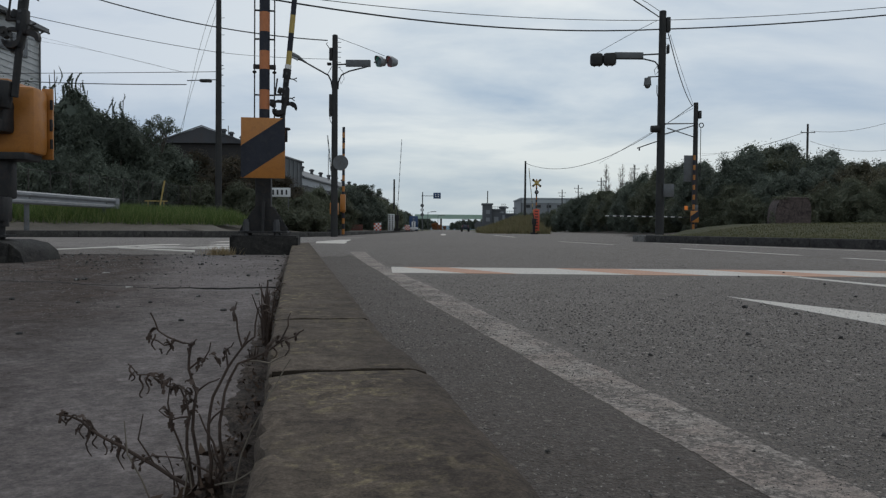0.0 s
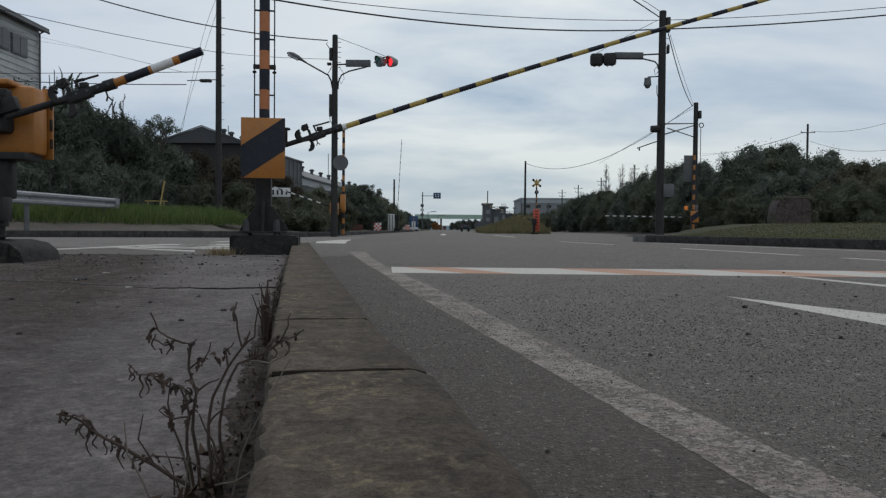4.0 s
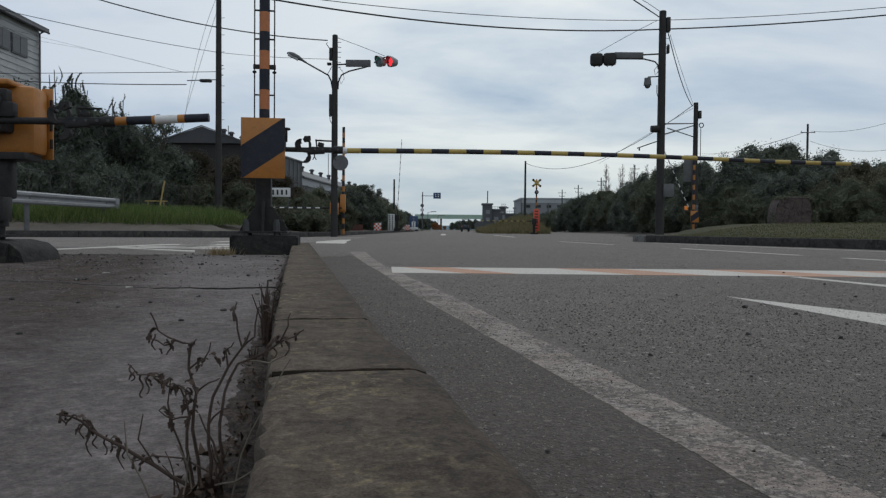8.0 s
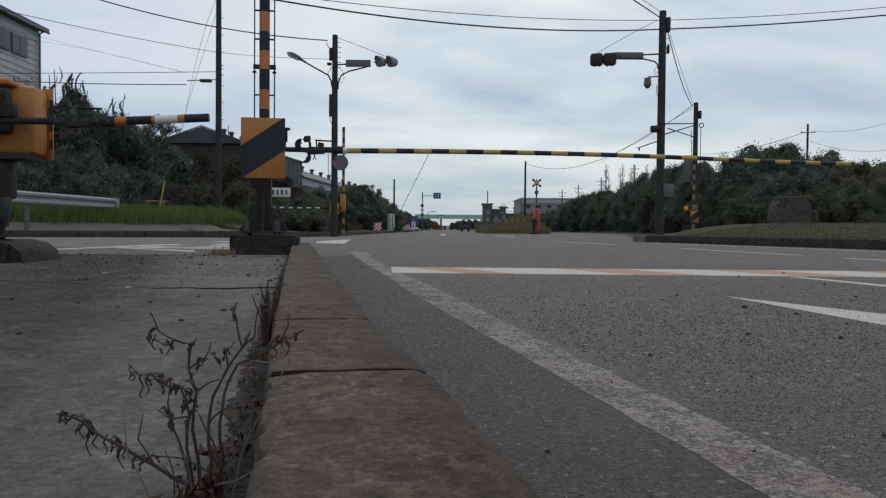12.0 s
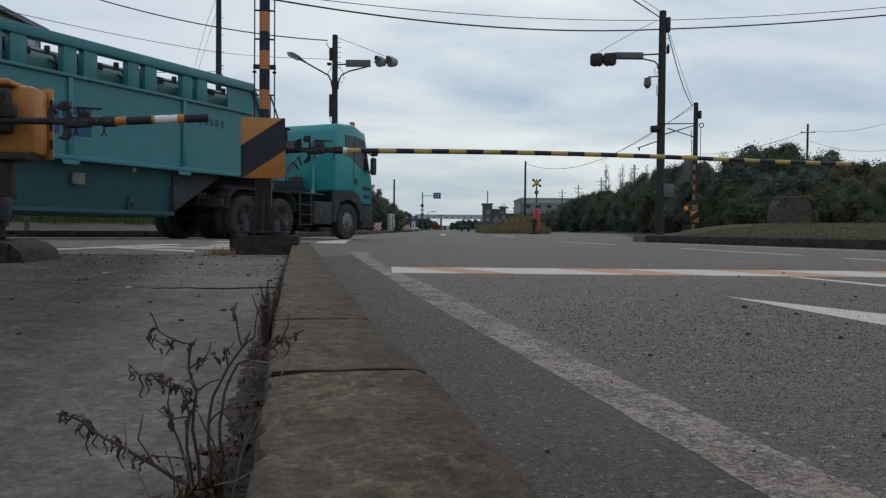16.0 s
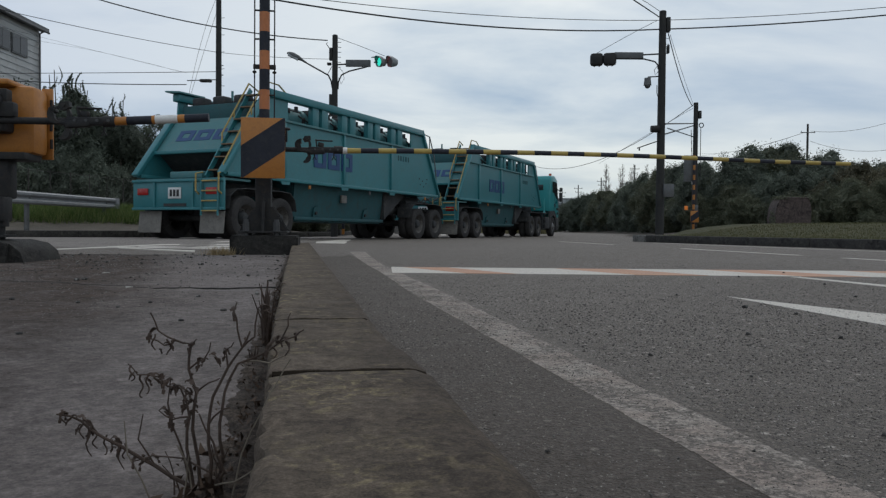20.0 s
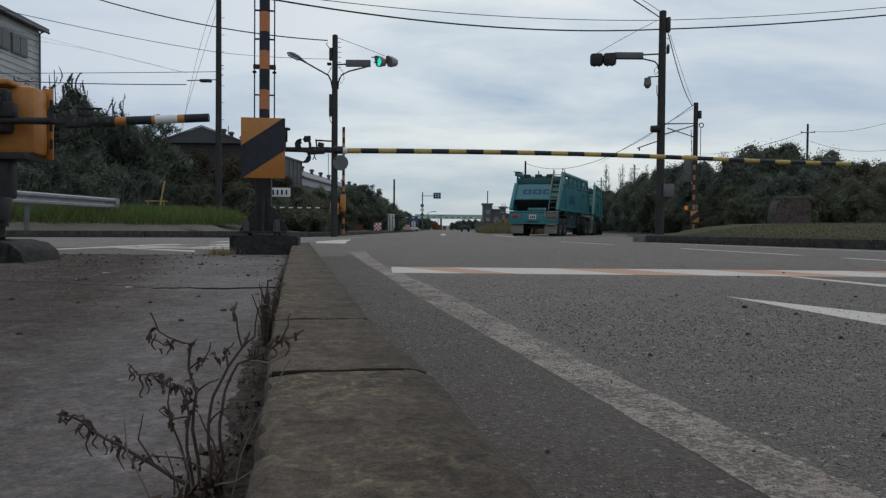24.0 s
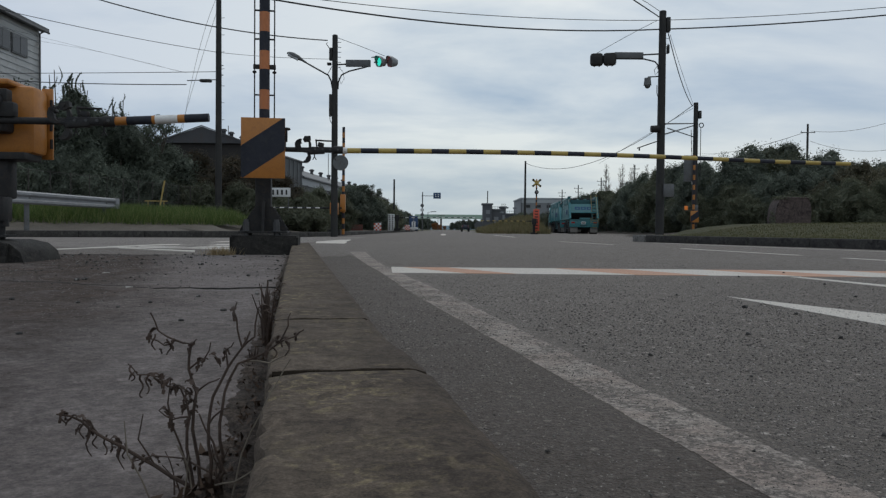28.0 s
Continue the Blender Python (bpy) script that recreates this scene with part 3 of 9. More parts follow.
far_road = new("road_far", sheet_mesh("road_far", [-3.4, 0, 3, 6.2], steps_of((140, 420, 16)), lambda x, y: 0.0, ASPHALT))
tagged(far_road, "grey asphalt road running straight to the coast", "road", kind="structure")

side_road = new("private_road", sheet_mesh("private_road", steps_of((-60, -16, 8), (-16, -2.9, 40)), steps_of((10.2, 30, 60)), lambda x, y: lie(x, y) + 0.004, PALE_ASPHALT))
tagged(side_road, "pale asphalt of the private road", "road", kind="structure")

KERB_TURN = 10.76
KF = pose(-0.034, 0, 0, 0, 0, KERB_TURN)          # x across the kerb, y along it


def kf(x, y, z=0.0):
    return KF @ Vector((x, y, z))


# smoother asphalt of the gutter between kerb and edge line
gut = Shape()
gut.plate([kf(0.19, -4, 0.0006), kf(0.70, -4, 0.0006), kf(0.70, 10.4, 0.0006), kf(0.19, 10.4, 0.0006)], (0, 0, -0.02))
solid("gutter", gut, GUTTER, "smooth dark asphalt gutter beside the kerb", "gutter", "structure")

# pavement to the left of the kerb


def dust(x, y):
    p = Vector((x * 1.1, y * 1.1, 3.0))
    return 0.05 + 0.012 * noise.noise(p) + 0.005 * noise.noise(p * 5) - 0.014 * step(-0.10, -0.03, x) * (0.5 + noise.noise(Vector((x * 30, y * 9, 1)))) - 0.045 * step(8.4, 9.6, y)


pav = new("pavement", sheet_mesh("pavement", steps_of((-14, -3, 22), (-3, -0.4, 40), (-0.4, -0.006, 22)), steps_of((-4, 0.2, 10), (0.2, 4, 120), (4, 9.6, 60)), dust, PAVING))
pav.matrix_basis = KF
tagged(pav, "dusty worn pavement with earth stains and cracks", "pavement", kind="structure")


crack = Shape()
for k in range(16):
    a, b = k / 16, (k + 1) / 16
    wob = lambda t: 3.74 + 0.02 * math.sin(t * 9) + 0.012 * math.sin(t * 31)
    crack.plate([kf(-0.62 + a * 0.6, wob(a), 0.056), kf(-0.62 + b * 0.6, wob(b), 0.056), kf(-0.62 + b * 0.6, wob(b) + 0.006, 0.056), kf(-0.62 + a * 0.6, wob(a) + 0.006, 0.056)], (0, 0, -0.03))
solid("joint", crack, DARK_CONCRETE, "dark joint across the pavement", "joint", "structure")
for line, thick in (([(-2.1, 4.55), (-1.48, 4.33), (-1.34, 4.24), (-1.22, 4.27), (-0.99, 4.02), (-0.80, 3.94), (-0.62, 3.75)], 0.012), ([(-2.6, 5.5), (-1.82, 5.30), (-1.62, 5.29), (-1.46, 5.87), (-1.55, 6.6), (-1.42, 7.2)], 0.014), ([(-1.97, 8.2), (-1.5, 8.25), (-1.1, 8.3), (-0.7, 8.34)], 0.03)):
    crack = Shape()
    for (xa, ya), (xb, yb) in zip(line, line[1:]):
        for k in range(6):
            a, b = [(xa + (xb - xa) * q / 6, ya + (yb - ya) * q / 6 + (0.015 * noise.noise(Vector((xa * 9 + q, yb, 2))) if 0 < q < 6 else 0.0)) for q in (k, k + 1)]
            crack.plate([kf(*a, dust(*a) + 0.002), kf(*b, dust(*b) + 0.002), kf(b[0], b[1] + thick, dust(*b) + 0.002), kf(a[0], a[1] + thick, dust(*a) + 0.002)], (0, 0, -0.02))
    solid("crack", crack, DARK_CONCRETE, "dark crack filled with earth in the pavement", "crack", "structure")


def lean(y):
    """The kerb widens a little towards the far end."""
    return -0.004 - 0.011 * step(0.7, 1.7, y) - 0.010 * step(1.7, 4.0, y)


def kerb_stone(y0, y1, width, high, material, parent, worn=0.012, seed=0):
    """One kerb stone with chipped, rounded upper edges."""
    r = random.Random(seed)
    n = max(6, int((y1 - y0) / 0.02))
    bm = bmesh.new()
    prof = [(0, -0.1), (0, high - worn), (worn * 0.35, high - worn * 0.3), (worn * 1.2, high), (0.05, high), (0.09, high), (0.13, high), (width - 0.028, high), (width - 0.009, high - 0.006), (width, high - 0.028), (width + 0.016, -0.1)]
    rows = []
    for i in range(n + 1):
        g0, g1 = (0.011 if 0.9 < y0 < 1.8 else 0.0075), (0.011 if 0.9 < y1 < 1.8 else 0.0075)
        y = y0 + g0 + (y1 - y0 - g0 - g1) * i / n + (0.004 * noise.noise(Vector((seed, i, 3))) if 0 < i < n else 0)
        end = 0.003 if i in (0, n) else 0.0
        jx, jz = 0.006 * noise.noise(Vector((y * 14, seed, 0))), 0.003 * noise.noise(Vector((y * 9, 4, seed)))
        chip = max(0.0, noise.noise(Vector((y * 22, 7, seed))) - 0.22) * 0.045
        row = []
        for k, (x, z) in enumerate(prof):
            dx = jx + chip + lean(y) if k <= 3 else jx * 0.4 + (0.022 * (1 - step(1.0, 1.4, y)) if k >= 7 else 0.0)
            lump = 0.0035 * noise.noise(Vector((x * 23, y * 13, seed))) + 0.0015 * noise.noise(Vector((x * 80, y * 60, seed)))
            skew = 0.006 * noise.noise(Vector((x * 25, seed, 8))) if i in (0, n) else 0.0
            row.append(bm.verts.new((x + dx, y + skew, z + (jz + lump if z > 0 else 0) - (end * (0.5 + abs(noise.noise(Vector((x * 40, seed, i))))) if 2 <= k <= 9 else 0))))
        rows.append(row)
    m = len(prof)
    for a, b in zip(rows, rows[1:]):
        for k in range(m - 1):
            bm.faces.new((a[k], a[k + 1], b[k + 1], b[k]))
    bm.faces.new(rows[0][::-1])
    bm.faces.new(rows[-1])
    s = Shape()
    s.bm.free()
    s.bm = bm
    return part("kerb_stone", s, material, parent)


JOINT_SHADE_FILL = surface("joint_earth", (0.012, 0.010, 0.008), (0.02, 0.016, 0.012), 60, 9, 1.0, 0, 0.8, 0.006, None, 0.5, 0.0)
kerb = thing("kerb", KF, "mossy brown concrete kerb with cracked joints", "kerb", kind="structure")
cuts = [-2.0, -0.77, -0.17, 0.43, 1.03, 1.63, 4.09, 6.4, 8.2, 10.0]
for i, (a, b) in enumerate(zip(cuts, cuts[1:])):
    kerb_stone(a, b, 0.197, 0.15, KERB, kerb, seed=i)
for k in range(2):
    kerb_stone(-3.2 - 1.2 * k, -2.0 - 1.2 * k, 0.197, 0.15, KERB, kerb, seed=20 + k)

# near-black filler set high in each joint paints the shade of the open gap
for c, w in zip(cuts[1:-1], (0.01, 0.01, 0.012, 0.022, 0.017, 0.02, 0.02, 0.02)):
    s = Shape()
    s.box(0.090, c, 0.084, 0.178, w + 0.006, 0.126, Matrix.Rotation(0.02, 4, "Z"))
    part("joint_earth", s, JOINT_SHADE_FILL, kerb)

# earth and grit in the gap between pavement and kerb, coloured darker for the contact shadow
def gap_earth(x, y):
    wob = 0.028 * noise.noise(Vector((y * 5, 2, 1))) + 0.014 * noise.noise(Vector((y * 23, 5, 1))) + 0.03 * math.exp(-((y - 0.75) / 0.16) ** 2)
    return dust(x, y) - 0.004 + 0.010 * step(-0.082 - wob, -0.060 - wob, x) + 0.003 * noise.noise(Vector((x * 60, y * 60, 3)))


SHADED_GAP_EARTH = gritty("shaded_gap_earth", (0.050, 0.038, 0.030), (0.080, 0.061, 0.049), (0.026, 0.019, 0.015), (0.115, 0.090, 0.070), 6.0, 20.0, (60.0, 160.0, 380.0), 0.5, 0.95, 1.0, 0.006)
gap = new("gap_earth", sheet_mesh("gap_earth", steps_of((-0.20, -0.004, 24)), steps_of((0.35, 2.2, 150), (2.2, 8.0, 120)), gap_earth, SHADED_GAP_EARTH))
gap.matrix_basis = KF
tagged(gap, "earth in the gap along the kerb, darkened for contact shadow", "earth", kind="structure")
grit = []
r = np.random.RandomState(5)
for k in range(1700):
    y = r.uniform(0.45, 4.5) if k % 3 else r.normal(0.74, 0.09)
    x = -abs(r.normal(0, 0.022)) - (0.030 if k % 3 else 0.05)
    c, s = np.array(kf(x, y, 0.046 + r.uniform(0, 0.014))), r.uniform(0.0015, 0.0042 if k % 3 else 0.0062)
    t = r.normal(size=(4, 3)) * s
    grit.append(c + t)
solid_grit = new("leaf_litter", quads_mesh("leaf_litter", np.array(grit), surface("leaf_litter", (0.030, 0.019, 0.013), (0.095, 0.060, 0.040), 60, 20, 0.9, 0, 0)))
tagged(solid_grit, "dark dry leaf litter in the gap along the kerb", "litter", kind="stuff")


# ---------------- road markings ----------------
def marking(name, pts, material, label, up=0.002):
    s = Shape()
    s.plate([(x, y, lie(x, y) + up) for x, y in pts], (0, 0, -0.012))
    return solid(name, s, material, label, "road marking", "structure")


def ragged(x0, y0, y1, w, seed):
    """A stripe along the kerb whose edges have crumbled."""
    ys = [y0 + (y1 - y0) * (k / 420) ** 1.6 for k in range(421)]
    wob = lambda y, q: 0.005 * noise.noise(Vector((y * 6, q, seed))) + 0.004 * noise.noise(Vector((y * 41, q, seed)))
    left = [tuple(kf(x0 + 0.006 + 0.045 * step(3.8, 6.4, y) + 0.15 * step(6.4, 14, y) + wob(y, 1), y)[:2]) for y in ys]
    right = [tuple(kf(x0 + w - 0.012 + 0.045 * step(1.2, 5.0, y) + 0.27 * step(6, 14, y) + wob(y, 5), y)[:2]) for y in ys]
    return left, right


def strip_marking(name, sides, material, label, up=0.0014):
    left, right = sides
    verts = [(x, y, lie(x, y) + up) for pair in zip(left, right) for x, y in pair]
    verts += [(x, y, z - 0.012) for x, y, z in verts]
    n = len(left)
    faces = [(2 * k, 2 * k + 1, 2 * k + 3, 2 * k + 2) for k in range(n - 1)]
    faces += [(2 * k, 2 * k + 2, 2 * k + 2 + 2 * n, 2 * k + 2 * n) for k in range(n - 1)] + [(2 * k + 1, 2 * k + 1 + 2 * n, 2 * k + 3 + 2 * n, 2 * k + 3) for k in range(n - 1)]
    me = bpy.data.meshes.new(name)
    me.from_pydata(verts, [], faces)
    me.materials.append(material)
    return tagged(new(name, me), label, "road marking", kind="structure")


strip_marking("edge_line", ragged(0.624, 0.3, 11.2, 0.156, 2), WORN_LINE, "worn greyish white edge line on the asphalt")
strip_marking("edge_line", ragged(0.624, -4.0, 0.296, 0.156, 3), WORN_LINE, "worn greyish white edge line on the asphalt")
# stop line: slanting white and orange blocks
edges = [-0.46, -0.36, 0.04, 0.98, 1.56, 2.30, 2.84, 3.56, 4.1, 4.9]
for k, (a, b) in enumerate(zip(edges, edges[1:])):
    slope = lambda x: x + 0.53 - 0.03 * x if x > -0.40 else x + 0.07
    low = lambda x: 5.90 - 0.006 * x
    mat, text = (ORANGE_LINE, "faded orange block of the stop line") if k % 2 else (WHITE_LINE, "white block of the stop line")
    pts = [(a + 0.002, 6.80), (slope(a) + 0.002, low(a)), (slope(b) - 0.002, low(b)), (b - 0.002, 6.80)]
    marking("stop_line", pts, mat, text)
marking("lane_wedge", [(1.485, 4.0), (1.63, 2.79), (2.6, 0.4), (3.0, 0.4), (1.86, 3.17)], WHITE_LINE, "white pointed lane marking")
marking("centre_line", [(2.63, 5.80), (2.80, 4.84), (3.6, 1.0), (3.75, 1.0), (2.90, 4.98), (2.72, 5.82)], WHITE_LINE, "white centre line behind the stop line")
for y0, y1 in ((9.4, 10.3), (11.3, 15.1), (18.7, 22.8)):
    x_at = lambda y: 5.44 - 0.128 * (y - 9.4) - 0.0018 * (y - 9.4) ** 2
    marking("lane_line", [(x_at(y0), y0), (x_at(y0) + 0.13, y0), (x_at(y1) + 0.13, y1), (x_at(y1), y1)], WHITE_LINE, "thin white lane line beyond the stop line")
marking("lane_line", [(8.03, 13.9), (8.14, 13.9), (6.98, 18.1), (6.17, 22.2), (6.06, 22.2), (6.87, 18.1)], WHITE_LINE, "thin white edge line beside the island kerb")
marking("far_stop_line", [(-2.65, 15.95), (-2.1, 16.4), (-2.7, 22.6), (-3.3, 20.2)], WHITE_LINE, "white stop line on the far side of the crossing")
# stripes that fan out on the private road
marking("guide_line", [(-4.97, 9.72), (-4.51, 10.31), (-4.17, 10.4), (-4.11, 10.25), (-4.44, 10.15), (-4.89, 9.56)], WHITE_LINE, "white guide line leading to the zebra stripes", 0.008)
marking("zebra_stripe", [(-4.53, 10.34), (-4.11, 11.23), (-3.4, 12.49), (-3.25, 11.93), (-4.0, 10.98), (-4.35, 10.37)], WHITE_LINE, "white zebra stripe on the private road", 0.008)
marking("zebra_stripe", [(-4.17, 10.5), (-3.17, 11.63), (-3.06, 11.23), (-4.09, 10.4)], WHITE_LINE, "white zebra stripe on the private road", 0.008)
marking("zebra_stripe", [(-4.32, 10.31), (-3.0, 10.99), (-2.9, 10.65), (-4.2, 10.21)], WHITE_LINE, "white zebra stripe on the private road", 0.008)
marking("zebra_stripe", [(-4.32, 10.19), (-3.23, 9.99), (-3.14, 9.68), (-4.27, 10.1)], WHITE_LINE, "white zebra stripe on the private road", 0.008)
marking("zebra_stripe", [(-3.96, 13.03), (-4.08, 14.96), (-3.77, 13.85)], WHITE_LINE, "white zebra stripe on the private road", 0.008)
marking("road_arrow", [(-0.12, 42), (0.12, 42), (0.2, 52), (0.0, 58), (-0.16, 52)], WHITE_LINE, "white arrow on the far lane")
marking("dash_line", [(3.2, 35), (3.4, 35), (3.2, 47), (3.0, 47)], WHITE_LINE, "white dash on the far road")

# ---------------- north-west side: kerb, bank, guard rail, fence ----------------
WF = pose(-10.45, 18.0, 0, 0, 0, -31)              # along the private road's far kerb


wkerb = thing("kerb_west", WF, "dark stained kerb on the far side of the private road", "kerb", kind="structure")
for i in range(-8, 5):
    s = Shape()
    s.box(0, i * 2.0 + 1, 0.09, 0.18, 1.985, 0.27, None, 0.015)
    part("kerb_stone", s, DARK_CONCRETE, wkerb)


bank = new("bank", sheet_mesh("bank", steps_of((-60, -6, 10), (-6, -0.05, 20)), steps_of((-30, 9, 60)), lambda x, y: 0.20 + 0.55 * step(-1.4, -4.5, x) + 0.05 * noise.noise(Vector((x, y, 0.5))) * step(-0.3, -2, x), BANK_SOIL))
bank.matrix_basis = WF
tagged(bank, "bare soil verge rising from the kerb", "verge", kind="structure")


def blades(n, region, tall, wide, seed, base):
    """Bent grass blades: region gives a random (x, y), base the height of the ground there."""
    r = np.random.RandomState(seed)
    out = np.zeros((n, 4, 3))
    for i in range(n):
        x, y = region(r)
        h, w, a = tall * r.uniform(0.45, 1.15), wide * r.uniform(0.6, 1.4), r.uniform(0, 6.28)
        lean = r.normal(0, 0.3, 2) * h
        z = base(x, y) - 0.02
        d = np.array([math.cos(a), math.sin(a), 0]) * w
        out[i] = [np.array([x, y, z]) - d, np.array([x, y, z]) + d, np.array([x + lean[0], y + lean[1], z + h]) + d * 0.15, np.array([x + lean[0], y + lean[1], z + h]) - d * 0.15]
    return out


def bank_z(x, y):
    return 0.20 + 0.55 * step(-1.4, -4.5, x)


weeds = new("grass_bank", quads_mesh("grass_bank", blades(46000, lambda r: (-3.1 - r.exponential(0.9) - 0.4 * math.sin(r.uniform(0, 6)), r.uniform(-14, 11)), 0.40, 0.009, 8, bank_z), GRASS))
weeds.matrix_basis = WF
tagged(weeds, "tall fresh green grass on the verge", "grass", kind="stuff")


def guard_rail(m):
    t = thing("guard_rail", m, "weathered galvanised W-beam guard rail with a plain end", "guard rail")
    prof = [(0, 0.0), (0.06, 0.04), (0.06, 0.10), (0.0, 0.15), (0.0, 0.19), (0.06, 0.24), (0.06, 0.30), (0.0, 0.34)]
    s = Shape()
    L = 14.0
    a = [s.bm.verts.new((x, 0, 0.62 + z)) for x, z in prof]
    b = [s.bm.verts.new((x, -L, 0.62 + z)) for x, z in prof]
    c = [s.bm.verts.new((x - 0.006, 0, 0.62 + z)) for x, z in prof]
    d = [s.bm.verts.new((x - 0.006, -L, 0.62 + z)) for x, z in prof]
    for i in range(len(prof) - 1):
        s.bm.faces.new((a[i], a[i + 1], b[i + 1], b[i]))
        s.bm.faces.new((c[i], d[i], d[i + 1], c[i + 1]))
        s.bm.faces.new((a[i], c[i], c[i + 1], a[i + 1]))
    part("beam", s, GALV, t, "W-shaped steel beam")
    e = Shape()
    e.box(0.03, 0.06, 0.79, 0.09, 0.22, 0.33, None, 0.02)
    part("end_piece", e, GALV, t)
    for y in (-0.55, -4.55, -8.55, -12.55):
        p = Shape()
        p.rod((-0.08, y, -0.1), (-0.08, y, 0.92), 0.065, None, 12)
        part("post", p, DULL_STEEL, t)
        q = Shape()
        q.box(-0.02, y, 0.79, 0.06, 0.08, 0.2)
        part("bracket", q, DULL_STEEL, t)
    return t


guard_rail(pose(-10.6, 24.8, 0.28, 0, 0, -4))


def mesh_fence():
    t = thing("mesh_fence", pose(-13.5, 25.0, 0.52, 0, 0, -10.2), "rusty wire mesh fence on thin posts", "fence")
    for i in range(-4, 12):
        p = Shape()
        p.rod((0, i * 1.05, -0.4), (0, i * 1.05, 1.7), 0.018, None, 6)
        part("post", p, FENCE_WIRE, t)
    for z in (0.15, 0.9, 1.65):
        p = Shape()
        p.rod((0, -4.2, z), (0, 11.55, z), 0.009, None, 5)
        part("rail", p, FENCE_WIRE, t)
    w = Shape()
    for i in range(126):
        y = -4.2 + i * 0.125
        w.rod((0, y, 0.1), (0, y, 1.65), 0.0022, None, 3)
    part("mesh", w, FENCE_WIRE, t)


mesh_fence()
s = Shape()
s.rod((0, 0, -0.3), (0.20, 0, 0.82), 0.035, None, 8)
solid("leaning_post", s, HAND_YELLOW, "faded yellow post leaning beside the fence", "post", m=pose(-11.45, 31.0, 1.38))
s = Shape()
s.box(0, 0, 0.02, 0.84, 0.06, 0.035)
s.rod((-0.3, 0, -0.5), (-0.3, 0, 0.02), 0.015).rod((0.3, 0, -0.5), (0.3, 0, 0.02), 0.015)
solid("low_bar", s, HAND_YELLOW, "low pale bar standing in the grass", "bar", m=pose(-10.85, 29.0, 1.29))


# ---------------- trees ----------------
def leaf_cloud(lobes, n, size, seed, fill=0.25):
    """Leaf-shaped quads round the shells of ellipsoid lobes (x, y, z, rx, ry, rz)."""
    r = np.random.RandomState(seed)
    lob = np.array(lobes, float)
    vol = (lob[:, 3] * lob[:, 4] + lob[:, 4] * lob[:, 5] + lob[:, 3] * lob[:, 5])
    pick = r.choice(len(lob), n, p=vol / vol.sum())
    d = r.normal(size=(n, 3))
    d /= np.linalg.norm(d, axis=1)[:, None]
    rad = np.where(r.rand(n) < fill, r.uniform(0.3, 0.85, n), r.uniform(0.78, 1.02, n))
    # clumps: pull the shell in and out by direction
    wob = 1 + 0.14 * np.sin(d[:, 0] * 7 + pick) * np.cos(d[:, 2] * 6 + pick * 1.7) + 0.08 * np.sin(d[:, 1] * 15 + pick * 3)
    c = lob[pick, :3] + d * lob[pick, 3:] * (rad * wob)[:, None]
    nrm = d + r.normal(size=(n, 3)) * 0.55
    nrm /= np.linalg.norm(nrm, axis=1)[:, None]
    u = np.cross(nrm, r.normal(size=(n, 3)))
    u /= np.linalg.norm(u, axis=1)[:, None]
    v = np.cross(nrm, u)
    s = size * r.uniform(0.5, 1.4, n)[:, None]
    return np.stack([c - u * s, c - v * s * 0.45 + nrm * s * 0.12, c + u * s, c + v * s * 0.45 + nrm * s * 0.12], axis=1)


def lobes_round(h, w, n, seed):
    r = random.Random(seed)
    out = [(0, 0, h * 0.55, w * 0.42, w * 0.42, h * 0.34)]
    for i in range(n):
        a, z = r.uniform(0, 6.28), r.uniform(0.09, 0.86)
        reach = w * 0.42 * math.sin(math.pi * min(0.92, max(0.22, z + 0.08))) * r.uniform(0.7, 1.1)
        q = w * r.uniform(0.07, 0.20)
        out.append((math.cos(a) * reach, math.sin(a) * reach, h * z, q, q, q * r.uniform(0.75, 1.0)))
    return out


TREES = {}


def uneven(P):
    """Push places about by a few crossing waves, so that no mass stays round."""
    x, y, z = P[..., 0], P[..., 1], P[..., 2]
    d = np.stack([0.20 * np.sin(2.3 * y + 1.7 * z) + 0.10 * np.sin(5.1 * z + 3.3 * y), 0.20 * np.sin(2.1 * z + 1.9 * x) + 0.10 * np.sin(4.7 * x + 2.9 * z), 0.20 * np.sin(2.6 * x + 1.5 * y) + 0.13 * np.sin(5.7 * x + 4.1 * y + 2 * z)], -1)
    return P + d


def core_quads(lobes, seed, inner=0.80, nu=16, nv=9):
    """Rough dark masses inside the crown, as loose facets that follow each lobe unevenly."""
    r = np.random.RandomState(seed)
    out = []
    for q, (x, y, z, a, b, c) in enumerate(lobes):
        u = np.linspace(0, 2 * np.pi, nu + 1)
        v = np.linspace(0.02, np.pi - 0.02, nv + 1)
        U, V = np.meshgrid(u, v, indexing="ij")
        k = inner * (1 + 0.10 * np.sin(3 * U + q) * np.sin(4 * V + q * 2) + 0.07 * np.sin(7 * U + 2 * q) * np.sin(6 * V))
        k[-1] = k[0]
        P = np.stack([x + a * k * np.sin(V) * np.cos(U), y + b * k * np.sin(V) * np.sin(U), z + c * k * np.cos(V)], -1)
        facets = np.stack([P[:-1, :-1], P[1:, :-1], P[1:, 1:], P[:-1, 1:]], 2).reshape(-1, 4, 3)
        out.append(facets + r.normal(0, 0.13, facets.shape) * a * inner)
    return np.concatenate(out)


def crown_mesh(lobes, n, leaf, seed, mat, inner=0.56):
    leaves = leaf_cloud(lobes, n, leaf, seed, 0.30)
    centre = leaves.mean(axis=1, keepdims=True)
    return quads_mesh("crown", np.concatenate([uneven(core_quads(lobes, seed, inner)), leaves + (uneven(centre) - centre)]), mat)


